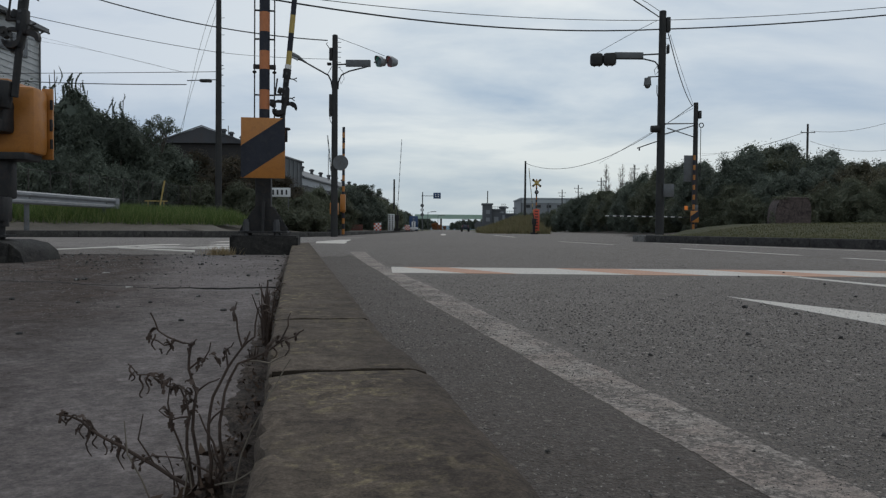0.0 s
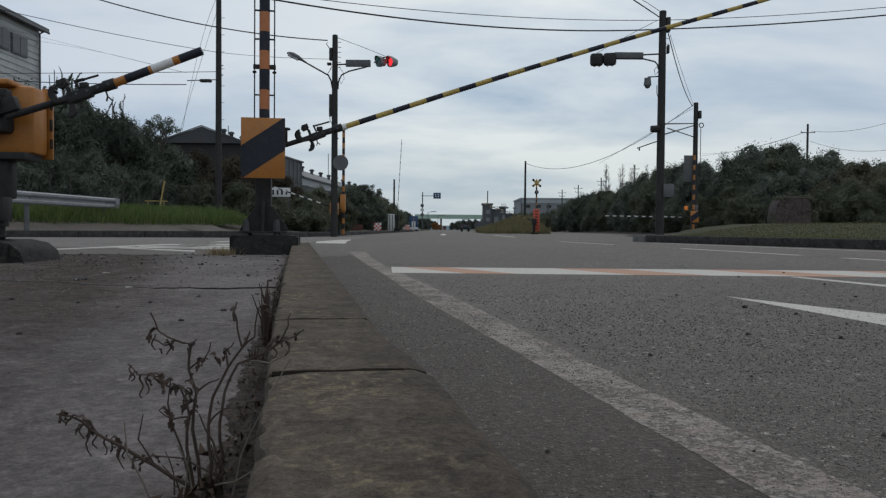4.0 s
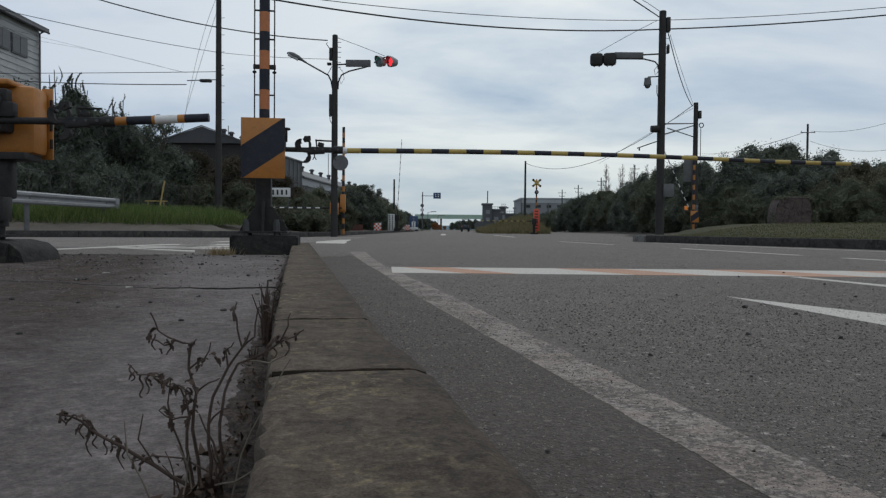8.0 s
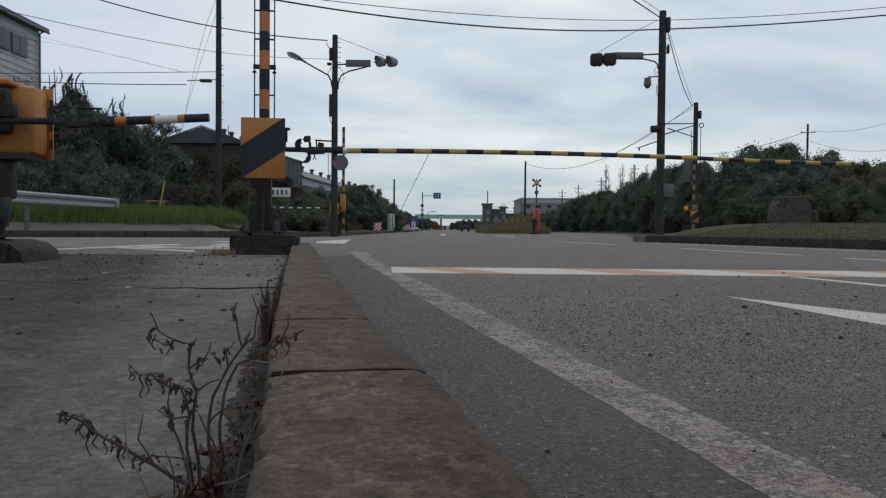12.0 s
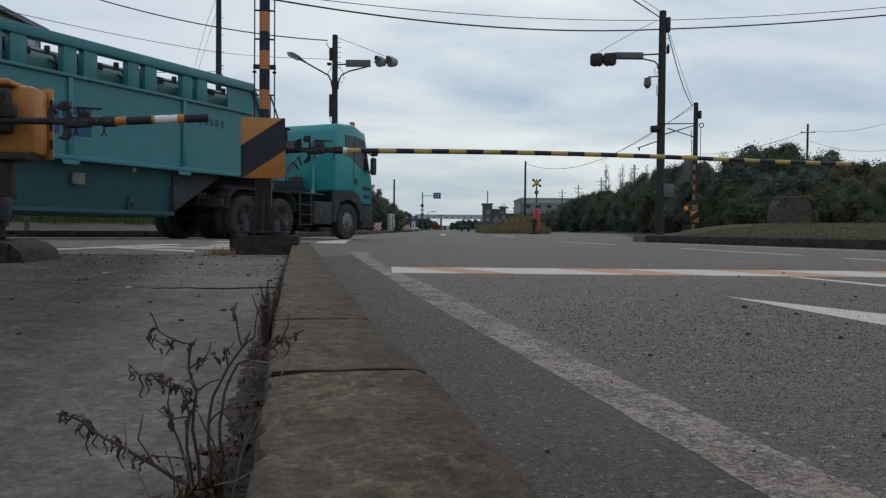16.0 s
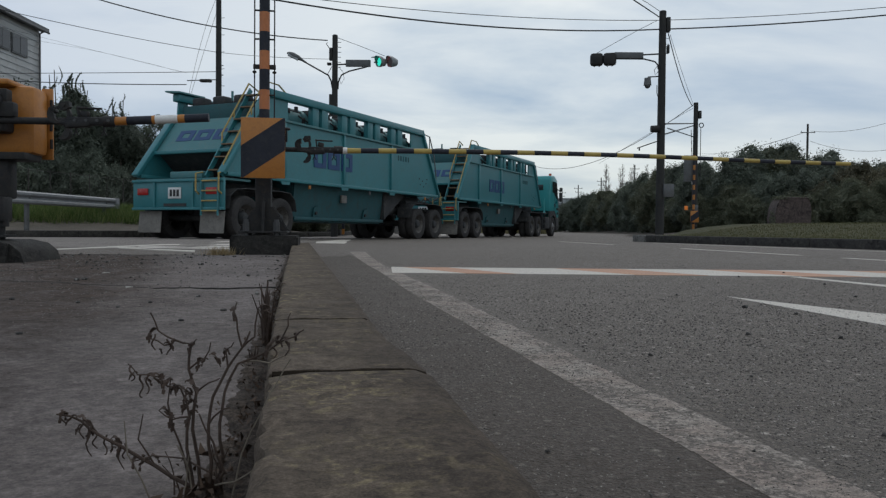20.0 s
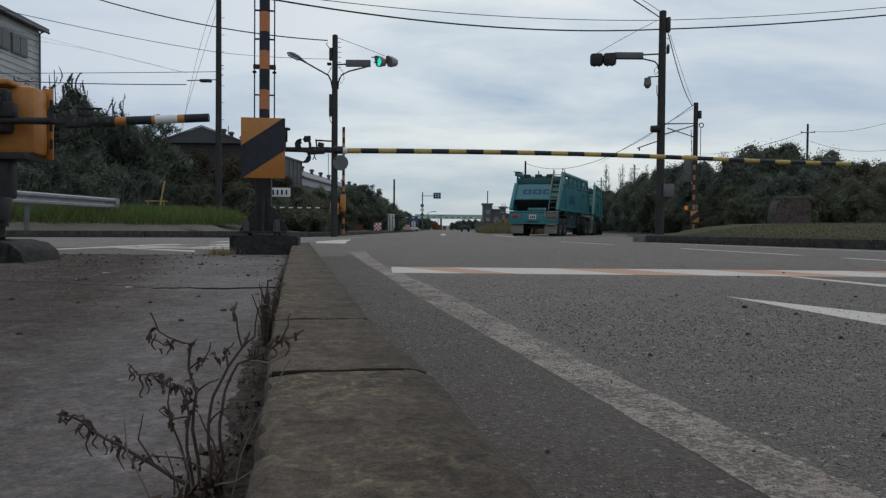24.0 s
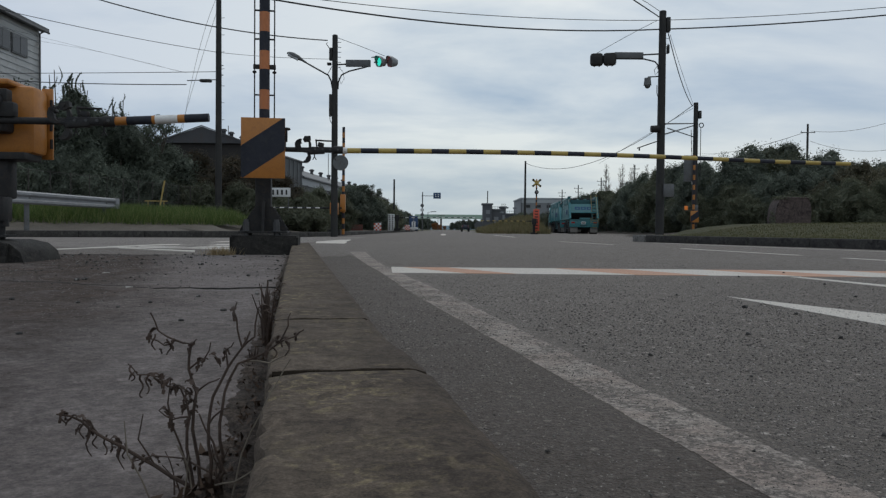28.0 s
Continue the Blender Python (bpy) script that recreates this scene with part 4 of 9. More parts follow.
def tree(kind, m, label, group, size=1.0):
    """A tree of one of a few kinds: tapered trunk, limbs and a crown of separate leaves. size: its height."""
    if kind not in TREES:
        seed = len(TREES) * 13 + 3
        if kind.startswith("rust"):
            lobes, mat, n, leaf = lobes_round(5.0, 4.6, 20, seed), LEAF_RUST, 15000, 0.05
        elif kind.startswith("olive"):
            lobes, mat, n, leaf = lobes_round(5.0, 5.2, 44, seed), LEAF_OLIVE, 26000, 0.062
        elif kind.startswith("mid"):
            lobes, mat, n, leaf = lobes_round(5.0, 5.2, 44, seed), LEAF_MID, 24000, 0.060
        elif kind.startswith("shrub"):
            lobes, mat, n, leaf = [(x, y, z * 0.8, a, b, c) for x, y, z, a, b, c in lobes_round(2.0, 2.6, 14, seed)], LEAF_MID, 7000, 0.04
        else:
            lobes, mat, n, leaf = lobes_round(6.0, 5.4, 48, seed), LEAF_DARK, 26000, 0.064
        h = max(l[2] + l[5] for l in lobes)
        tr = Shape()
        tr.rod((0, 0, -0.3), (0.05, 0.03, h * 0.45), 0.13, 0.09, 8).rod((0.05, 0.03, h * 0.45), (0.0, 0.0, h * 0.85), 0.09, 0.03, 8)
        rr = random.Random(seed)
        for l in lobes[1:9]:
            tr.rod((0.02, 0.0, h * rr.uniform(0.15, 0.5)), l[:3], 0.045, 0.015, 5)
        TREES[kind] = (mesh_of(tr, "trunk", BARK, True), crown_mesh(lobes, n, leaf, seed, mat), h)
    trunk, crown, high = TREES[kind]
    t = thing("shrub" if kind.startswith("shrub") else "tree", m, label, "shrub" if kind.startswith("shrub") else "tree", group)
    size /= high
    t.scale = (size, size, size)
    share("trunk", trunk, t)
    share("crown", crown, t)
    return t


def flame_tree(m, spikes, body, label, seed):
    """A juniper of upright flame-shaped sprays: spikes of (x, top, radius), over a broad body of lobes."""
    t = thing("tree", m, label, "tree", "dark trees by the fence")
    s = Shape()
    lobes = list(body)
    for x, top, r in spikes:
        s.rod((x * 0.4, 0, 0.5), (x, 0, top - 0.1), 0.06, 0.02, 6)
        long = min(2.6, top * 0.34)
        for k in range(5):
            u = k / 4
            lobes.append((x + 0.05 * math.sin(k * 2 + x), 0.05 * math.cos(k * 3), top - long + long * u * 0.93, r * (1.15 - 0.98 * u), r * (1.15 - 0.98 * u), long * 0.16))
    s.rod((0, 0, -0.3), (0, 0, 3.0), 0.16, 0.1, 8)
    part("trunk", s, BARK, t)
    share("crown", crown_mesh(lobes, 15000, 0.05, seed, LEAF_DARK, 0.7), t)


def airy_tree(m, high, wide, seed, label, group):
    """A light crown through which the sky shows: limbs that fork, with leaves only at their ends."""
    t = thing("tree", m, label, "tree", group)
    r = random.Random(seed)
    s, tips = Shape(), []
    s.rod((0, 0, -0.2), (0, 0, high * 0.5), 0.12, 0.08, 8)
    for k in range(9):
        a = k * 2.4 + r.uniform(-0.3, 0.3)
        q = Vector((math.cos(a) * wide * r.uniform(0.12, 0.3), math.sin(a) * wide * 0.25, high * r.uniform(0.66, 0.82)))
        s.rod((0, 0, high * r.uniform(0.3, 0.5)), q, 0.05, 0.028, 6)
        for j in range(4):
            e = q + Vector((r.uniform(-1, 1) * wide * 0.22, r.uniform(-1, 1) * wide * 0.2, high * r.uniform(0.04, 0.20)))
            s.rod(q, e, 0.022, 0.008, 4)
            tips.append(e)
    part("trunk", s, BARK, t)
    lob = [(e.x, e.y, min(e.z, high - 0.2), 0.26, 0.26, 0.20) for e in tips]
    share("crown", quads_mesh("crown", leaf_cloud(lob, 4200, 0.055, seed, 0.5), LEAF_DARK), t)


rt = random.Random(21)


def tree_row(rows, kinds, label, group, depth=2.2):
    for x, y, h in rows:
        k = rt.choice(kinds)
        tree(k, pose(x + rt.uniform(-0.25, 0.25), y + rt.uniform(-depth, depth) * 0.3, 0.0, 0, 0, rt.uniform(0, 360)), label, group, h)


# dark trees along the fence in the west
DARK = ["round1", "round2", "round3"]
flame_tree(pose(-18.2, 37.0, 0), [(-0.76, 7.68, 0.15), (-0.52, 7.92, 0.17), (-0.10, 6.95, 0.40), (0.21, 7.5, 0.42), (0.48, 7.2, 0.36), (0.75, 7.3, 0.26), (1.08, 6.95, 0.30)], [(-0.3, 0, 4.4, 1.1, 1.0, 1.5), (0.5, 0.1, 4.6, 1.2, 1.0, 1.6), (0.25, 0, 5.8, 0.85, 0.7, 1.1), (1.1, 0, 5.4, 0.8, 0.8, 1.1), (1.7, 0, 5.0, 0.7, 0.7, 1.1), (0.7, 0, 6.0, 0.6, 0.6, 0.9)], "dark juniper with spiky upright sprays", 51)
flame_tree(pose(-15.8, 37.0, 0), [(-0.60, 6.0, 0.36), (-0.13, 6.4, 0.26), (0.09, 5.95, 0.26), (0.39, 6.46, 0.11)], [(-0.6, 0, 4.6, 0.9, 0.8, 1.2), (0.1, 0, 4.6, 0.9, 0.8, 1.1), (0.7, 0, 4.1, 0.8, 0.8, 1.0)], "dark juniper with a few thin upright sprays", 52)
airy_tree(pose(-14.7, 38.6, 0), 6.0, 3.0, 61, "dark tree with a light open crown by the fence", "dark trees by the fence")
tree_row([(-21.3, 37, 7.3), (-20.2, 37.4, 6.4), (-17.5, 37.8, 5.9), (-16.8, 38.2, 5.4), (-15.9, 38.4, 4.9), (-14.6, 39, 4.9), (-14.0, 39.5, 4.5)], DARK, "broad dark evergreen tree behind the fence", "dark trees by the fence")
tree_row([(-23, 39, 7.2), (-19.4, 38.4, 5.6), (-20.4, 35.6, 4.4), (-18.8, 35.2, 4.2), (-17.2, 35.4, 4.0), (-15.8, 36.0, 3.8), (-14.4, 37.0, 3.4), (-13.4, 39.6, 3.6)], DARK + ["mid1"], "dense dark evergreen tree behind the fence", "dark trees by the fence")
tree_row([(-12.4, 41, 4.3), (-11.2, 42, 4.2), (-10.2, 41, 3.7), (-12.4, 46, 4.6), (-10.6, 46, 4.2), (-9.2, 44, 3.4)], ["rust1", "rust2"], "small tree with rusty brown leaves", "small trees in the west")
tree_row([(-11.3, 36, 2.6), (-9.3, 34.5, 2.5), (-8.5, 38, 2.3), (-7.2, 41, 2.3), (-6.6, 37.5, 1.9), (-5.9, 43, 2.4), (-8.9, 46, 2.9), (-7.6, 47, 2.9), (-6.4, 48, 2.7), (-10.4, 50, 3.0)], ["mid1", "mid2"], "bushy garden tree behind the verge", "small trees in the west")
tree_row([(-8.0, 33.0, 1.5), (-6.9, 33.6, 1.4), (-5.9, 35, 1.3), (-9.4, 31.4, 1.3)], ["shrub1", "shrub2"], "low light-green shrub on the verge", "shrubs on the verge", 0.6)
# trees beside the far road, west side
tree_row([(-9.6, 60, 3.3), (-8.3, 62, 3.6), (-7.1, 63, 3.6), (-6.0, 66, 3.2), (-10.5, 66, 3.6), (-7.8, 70, 4.2), (-6.2, 74, 3.5), (-9.2, 76, 4.6), (-5.6, 82, 3.3), (-7.4, 86, 4.4)], ["round1", "round2", "mid1"], "dark roadside tree beyond the crossing", "trees beside the far road")
airy_tree(pose(-6.7, 66.5, 0), 4.1, 3.2, 66, "roadside tree with an open dark crown", "trees beside the far road")
airy_tree(pose(-7.9, 66.0, 0), 4.15, 3.2, 67, "roadside tree with an open dark crown", "trees beside the far road")
tree_row([(-6.2, 105, 3.0), (-7.2, 125, 3.4), (-8.0, 150, 4.0), (-9.0, 185, 4.4), (-10, 230, 5.0)], ["round2", "round3"], "dark tree far along the road", "trees beside the far road")
# woods on the east side
EAST = [(22.7, 118, 6.3), (23.4, 110, 6.3), (23.0, 100, 6.1), (22.9, 92, 6.3), (22.5, 84, 6.6), (21.6, 76, 6.4), (20.4, 68, 6.2), (19.0, 60, 5.8), (18.0, 54, 5.2), (17.5, 50, 4.9), (18.0, 49, 4.5), (18.6, 48, 5.3),
        (19.5, 48, 5.6), (20.5, 48, 5.9), (21.4, 48, 5.7), (22.0, 47, 5.7), (22.9, 47, 5.4), (23.5, 46, 4.8), (23.9, 45, 4.4), (24.7, 45, 4.4), (26.2, 46, 4.7), (27.2, 46, 4.8), (28.2, 46, 5.0)]
tree_row(EAST, DARK + ["mid2"], "dense dark evergreen in the roadside wood", "wood on the east side")
tree_row([(x - 0.3, y - 4.0, h * 0.66) for x, y, h in EAST[7:16]], ["mid1", "mid2", "round2"], "leafy evergreen at the edge of the wood", "wood on the east side")
tree_row([(x - 0.3, y - 4.0, h * 0.80) for x, y, h in EAST[16:]], ["olive1", "olive2"], "leafy shrub with olive and brown leaves at the wood", "wood on the east side")
tree_row([(x - 0.6, y - 4.0, h * 0.70) for x, y, h in EAST[:7]], ["round1", "round2"], "leafy evergreen at the edge of the wood", "wood on the east side")
tree_row([(21.6, 120, 5.9), (20.7, 123, 5.4), (19.9, 127, 4.7)], DARK, "dense dark evergreen in the roadside wood", "wood on the east side")
tree_row([(15.6, 46, 2.6), (16.6, 42, 2.6), (17.4, 39, 2.6), (18.9, 38, 2.8), (20.2, 37.5, 3.0), (21.6, 37, 3.0), (23.0, 37, 3.0), (16.2, 53, 2.6), (17.4, 58, 2.6), (18.6, 64, 2.6)], ["mid1", "mid2"], "leafy bush at the foot of the wood", "wood on the east side")
tree_row([(9.2, 99, 2.2), (10.4, 100, 2.8), (11.6, 101, 2.9), (12.4, 103, 2.8), (8.2, 101, 1.7), (19.0, 132, 4.2), (17.8, 136, 3.6)], ["mid1", "round3"], "dark scrub behind the dry grass bank", "scrub beside the far road")


def bare_tree(m, h, seed):
    r = random.Random(seed)
    t = thing("bare_tree", m, "tall thin tree with nearly bare upright branches", "tree", "bare trees above the wood")
    s = Shape()
    s.rod((0, 0, 0), (0, 0, h), 0.10, 0.02, 6)
    part("trunk", s, BARK, t)
    b = Shape()
    tips = []
    for i in range(46):
        z = h * r.uniform(0.25, 0.97)
        a, L = r.uniform(0, 6.28), (h - z) * 0.12 + 0.22
        tip = (math.cos(a) * L, math.sin(a) * L, z + L * 1.7)
        b.rod((0, 0, z), tip, 0.02, 0.008, 3)
        tips.append(((0, 0, z), tip))
    part("branchwork", b, BARK, t)
    rr = np.random.RandomState(seed)
    lob = []
    for a, c in tips:
        f = r.uniform(0.4, 1)
        lob.append((c[0] * f, c[1] * f, a[2] + (c[2] - a[2]) * f, 0.2, 0.2, 0.3))
    share("foliage", quads_mesh("foliage", leaf_cloud(lob, 300, 0.06, seed), LEAF_BARE), t)


for i in range(11):
    bare_tree(pose(26.4 + i * 0.72 + 0.25 * math.sin(i * 5), 125 + (i % 3) * 2, 0), 10.4 + 1.1 * math.sin(i * 2.1), i)

def autumn_tree(m, size):
    t = thing("tree", m, "orange autumn tree far down the road", "tree", "trees beside the far road")
    s = Shape()
    s.rod((0, 0, 0), (0, 0, 2.4), 0.12, 0.05, 6)
    part("trunk", s, BARK, t)
    share("crown", quads_mesh("crown", leaf_cloud(lobes_round(4.0, 4.0, 9, 5), 2500, 0.16, 9), LEAF_ORANGE), t)
    t.scale = (size, size, size)


autumn_tree(pose(-3.6, 330, 0), 0.85)
autumn_tree(pose(-1.6, 345, 0), 0.7)
autumn_tree(pose(0.6, 350, 0), 0.5)
tree_row([(-14.5, 434, 7.6), (-12.0, 436, 7.4), (-9.6, 435, 7.0), (-7.2, 437, 6.2), (-4.6, 436, 5.0), (5.5, 436, 4.4), (8.5, 434, 5.4), (11.5, 437, 5.8), (15.0, 435, 6.2), (18.5, 436, 6.4), (22.5, 436, 6.2)], ["round2", "round3"], "dark tree at the end of the far road", "trees beside the far road")

# ---------------- east side: island kerb, turf ----------------
EF = pose(8.82, 15.27, 0, 0, 0, 18.1)               # along the island's kerb


def mound_height(x, y):
    return 0.19 + 0.42 * step(0.2, 5.0, x) + 0.02 * noise.noise(Vector((x * 2, y * 2, 0))) + 0.25 * step(5, 20, x)


ekerb = thing("kerb_island", EF, "dark stained kerb round the grass island", "kerb", kind="structure")
for i in range(-7, 5):
    s = Shape()
    y1 = min(8.55, i * 2.0 + 2)
    s.box(0.09, (i * 2.0 + y1) / 2, 0.06, 0.18, y1 - i * 2.0 - 0.015, 0.30, None, 0.02)
    part("kerb_stone", s, DARK_CONCRETE, ekerb)
for i in range(6):
    t0, t1 = i / 6 * 1.4, (i + 1) / 6 * 1.4
    s = Shape()
    p0 = Vector((0.09 + 2.4 * (1 - math.cos(t0)), 8.55 + 2.4 * math.sin(t0), 0.06))
    p1 = Vector((0.09 + 2.4 * (1 - math.cos(t1)), 8.55 + 2.4 * math.sin(t1), 0.06))
    d = p1 - p0
    s.box(*((p0 + p1) / 2), 0.18, d.length, 0.30, Matrix.Rotation(-math.atan2(d.x, d.y), 4, "Z"), 0.02)
    part("kerb_stone", s, CONCRETE if i < 2 else DARK_CONCRETE, ekerb)
isl = new("turf_island", sheet_mesh("turf_island", steps_of((0.17, 6, 24), (6, 60, 10)), steps_of((-14, 8.4, 60), (8.4, 10.6, 10)), lambda x, y: mound_height(x, y) - (0.5 * step(8.0 + min(2.0, x * 0.8), 8.9 + min(2.2, x * 0.9), y)), TURF))
isl.matrix_basis = EF
tagged(isl, "low grass island behind the kerb", "grass island", kind="structure")
turf = new("turf", quads_mesh("turf", blades(46000, lambda r: (0.2 + 7.5 * r.beta(1, 1.7), r.uniform(-8, 8.3)), 0.055, 0.008, 3, mound_height), leaf_material("turf_blades", (0.055, 0.062, 0.024), (0.092, 0.092, 0.038), (0.15, 0.128, 0.066))))
turf.matrix_basis = EF
tagged(turf, "short patchy turf on the island", "grass", kind="stuff")
# ground behind the island, under the wood


def border(y, pairs):
    return float(np.interp(y, [p[0] for p in pairs], [p[1] for p in pairs]))


WOOD_EDGE = ((33, 10.6), (46, 10.9), (53, 12.6), (60, 15.2), (68, 16.8), (76, 17.8), (84, 18.4), (92, 18.8), (140, 19.2))
WEST_EDGE = ((25, -6.4), (28, -5.4), (31, -4.75), (60, -4.4), (95, -3.9), (140, -3.6))


def strip_mesh(name, pairs, y0, y1, n, us, height, material):
    """Ground beside a curving edge: us are distances from it."""
    verts, w = [], len(us)
    for j in range(n + 1):
        y = y0 + (y1 - y0) * j / n
        e = border(y, pairs)
        verts += [(e + u, y, height(u, y)) for u in us]
    faces = [(j * w + i, j * w + i + 1, (j + 1) * w + i + 1, (j + 1) * w + i) for j in range(n) for i in range(w - 1)]
    me = bpy.data.meshes.new(name)
    me.from_pydata(verts, [], faces)
    me.materials.append(material)
    return me


wood_floor = new("wood_floor", strip_mesh("wood_floor", WOOD_EDGE, 33, 140, 40, [0, 0.6, 1.5, 3, 5, 8, 14, 40], lambda u, y: 0.02 + 0.5 * step(0, 7, u), SOIL))
tagged(wood_floor, "dark earth under the wood", "ground", kind="structure")
verge_west = new("verge_west", strip_mesh("verge_west", WEST_EDGE, 25.2, 140, 60, [-60, -20, -10, -6, -4, -2.5, -1.2, -0.5, -0.1], lambda u, y: 0.14 + 0.5 * step(-1, -5, u) + 0.05 * noise.noise(Vector((u, y, 2))), SOIL))
tagged(verge_west, "dark earth verge beside the far road", "verge", kind="structure")
fkerb = thing("kerb_far", pose(0, 0, 0), "dark low kerb along the far road", "kerb", kind="structure")
for i in range(24):
    y0, y1 = 26 + i * 3.0, 29 + i * 3.0
    p0, p1 = Vector((border(y0, WEST_EDGE), y0, 0.06)), Vector((border(y1, WEST_EDGE), y1, 0.06))
    d = p1 - p0
    s = Shape()
    s.box(*((p0 + p1) / 2), 0.2, d.length - 0.02, 0.26, Matrix.Rotation(-math.atan2(d.x, d.y), 4, "Z"), 0.02)
    part("kerb_stone", s, DARK_CONCRETE, fkerb)
dry = new("dry_grass", quads_mesh("dry_grass", blades(9000, lambda r: (r.uniform(3.6, 9.3), 66 + r.uniform(0, 18)), 0.6, 0.03, 31, lambda x, y: -0.03 + 1.35 * step(65, 80, y) * step(3.2, 8.5, x)), DRY_GRASS))
tagged(dry, "tall dry yellowish grass beside the far road", "grass", kind="stuff")
verge = new("verge_east", sheet_mesh("verge_east", steps_of((3.2, 9.8, 16)), steps_of((65, 95, 12)), lambda x, y: -0.03 + 1.4 * step(65, 80, y) * step(3.2, 8.5, x) * (1 - step(9.0, 9.8, x)), TURF))
tagged(verge, "low grassy bank beside the far road", "verge", kind="structure")


HUT_STONE = gritty("weathered_hut_concrete", (0.062, 0.047, 0.043), (0.098, 0.074, 0.067), (0.027, 0.022, 0.020), (0.135, 0.108, 0.098), 1.6, 5.0, (9.0, 40.0, 160.0), 0.3)


# ---------------- barriers ----------------
def banded(parent, a, b, r, n, colours, sides=14, first=0):
    """A pole of painted bands, each a mesh of its own."""
    a, b = Vector(a), Vector(b)
    for i in range(n):
        s = Shape()
        s.rod(a + (b - a) * i / n, a + (b - a) * (i + 1) / n, r, None, sides)
        part("band", s, colours[(i + first) % len(colours)], parent)


def crescent(s, cx, cz, r0, r1, a0, a1, y, thick, n=9):
    """A sickle-shaped plate in the arm's plane, thickest at its middle."""
    out, back = [], []
    for k in range(n + 1):
        u = k / n
        a = radians(a0 + (a1 - a0) * u)
        ri = r1 - (r1 - r0) * (0.35 + 0.65 * math.sin(math.pi * u))
        out.append((cx + r1 * math.cos(a), y, cz + r1 * math.sin(a)))
        back.append((cx + ri * math.cos(a), y, cz + ri * math.sin(a)))
    s.plate(out + back[::-1], (0, thick, 0))


def arm_head(arm, reach, sink, shift=0.0):
    """The clamp of a barrier arm: shaft, breakaway claw, carrier beam, lever and wing bolts."""
    s = Shape()
    s.box(0.06, 0, sink * 0.45, 0.22, 0.09, 0.12, None, 0.02)
    s.rod((0, -0.10, 0), (0, 0.10, 0), 0.075, None, 16)
    part("hub", s, IRON, arm)
    s = Shape()
    s.rod((0.05, 0, sink), (0.42 + shift, 0, sink), 0.028, None, 12)
    part("shaft", s, IRON, arm)
    x = shift
    s = Shape()
    crescent(s, x + 0.355, sink + 0.050, 0.022, 0.074, 105, 285, -0.05, 0.035)
    crescent(s, x + 0.330, sink + 0.060, 0.020, 0.066, 80, 270, 0.02, 0.035)
    s.box(x + 0.315, -0.01, sink + 0.085, 0.045, 0.08, 0.05, Matrix.Rotation(radians(-25), 4, "Y"), 0.01)
    s.box(x + 0.36, 0.0, sink - 0.012, 0.13, 0.09, 0.028, Matrix.Rotation(radians(6), 4, "Y"), 0.008)
    part("claw", s, IRON, arm)
    s = Shape()
    s.plate([(x + 0.375, -0.03, sink + 0.085), (x + 0.355, -0.03, sink + 0.115), (x + 0.375, -0.03, sink + 0.152), (x + 0.440, -0.03, sink + 0.156), (x + 0.445, -0.03, sink + 0.112), (x + 0.420, -0.03, sink + 0.092)], (0, 0.06, 0))
    crescent(s, x + 0.375, sink + 0.055, 0.045, 0.075, -60, 65, -0.02, 0.04)
    s.rod((x + 0.40, -0.045, sink + 0.125), (x + 0.40, 0.045, sink + 0.125), 0.016, None, 10)
    part("catch", s, IRON, arm)
    s = Shape()
    crescent(s, x + 0.385, sink - 0.085, 0.008, 0.062, -115, 60, -0.03, 0.06)
    s.box(x + 0.43, 0, sink - 0.045, 0.022, 0.05, 0.05, None, 0.006)
    part("hook", s, IRON, arm)
    s = Shape()
    s.box(x + 0.60, 0, sink + 0.004, 0.37, 0.07, 0.062, None, 0.012)
    s.box(x + 0.50, 0, sink - 0.018, 0.20, 0.085, 0.058, Matrix.Rotation(radians(-4), 4, "Y"), 0.014)
    s.rod((x + 0.70, 0, sink + 0.006), (reach, 0, sink + 0.006), 0.044, None, 14)
    part("carrier", s, IRON, arm)
    for k in range(4):
        s = Shape()
        s.rod((x + 0.49 + 0.085 * k, -0.046, sink + 0.006), (x + 0.49 + 0.085 * k, -0.034, sink + 0.006), 0.013, None, 6)
        part("bolt", s, NUT_STEEL, arm)
    s = Shape()
    s.box(x + 0.505, 0, sink + 0.075, 0.016, 0.04, 0.09, Matrix.Rotation(radians(-8), 4, "Y"), 0.004)
    s.box(x + 0.555, 0, sink + 0.06, 0.07, 0.04, 0.05, Matrix.Rotation(radians(12), 4, "Y"), 0.012)
    s.box(x + 0.535, 0, sink + 0.108, 0.075, 0.045, 0.016, None, 0.004)
    s.rod((x + 0.50, 0, sink + 0.108), (x + 0.685, 0, sink + 0.104), 0.009, None, 8)
    part("lever", s, IRON, arm)
    for w in (0.485, 0.70):
        s = Shape()
        s.rod((x + w, 0, sink - 0.03), (x + w, 0, sink - 0.075), 0.007, None, 6)
        s.box(x + w - 0.010, 0, sink - 0.092, 0.010, 0.010, 0.04, Matrix.Rotation(radians(30), 4, "Y"))
        s.box(x + w + 0.010, 0, sink - 0.092, 0.010, 0.010, 0.04, Matrix.Rotation(radians(-30), 4, "Y"))
        part("wing_bolt", s, IRON, arm)


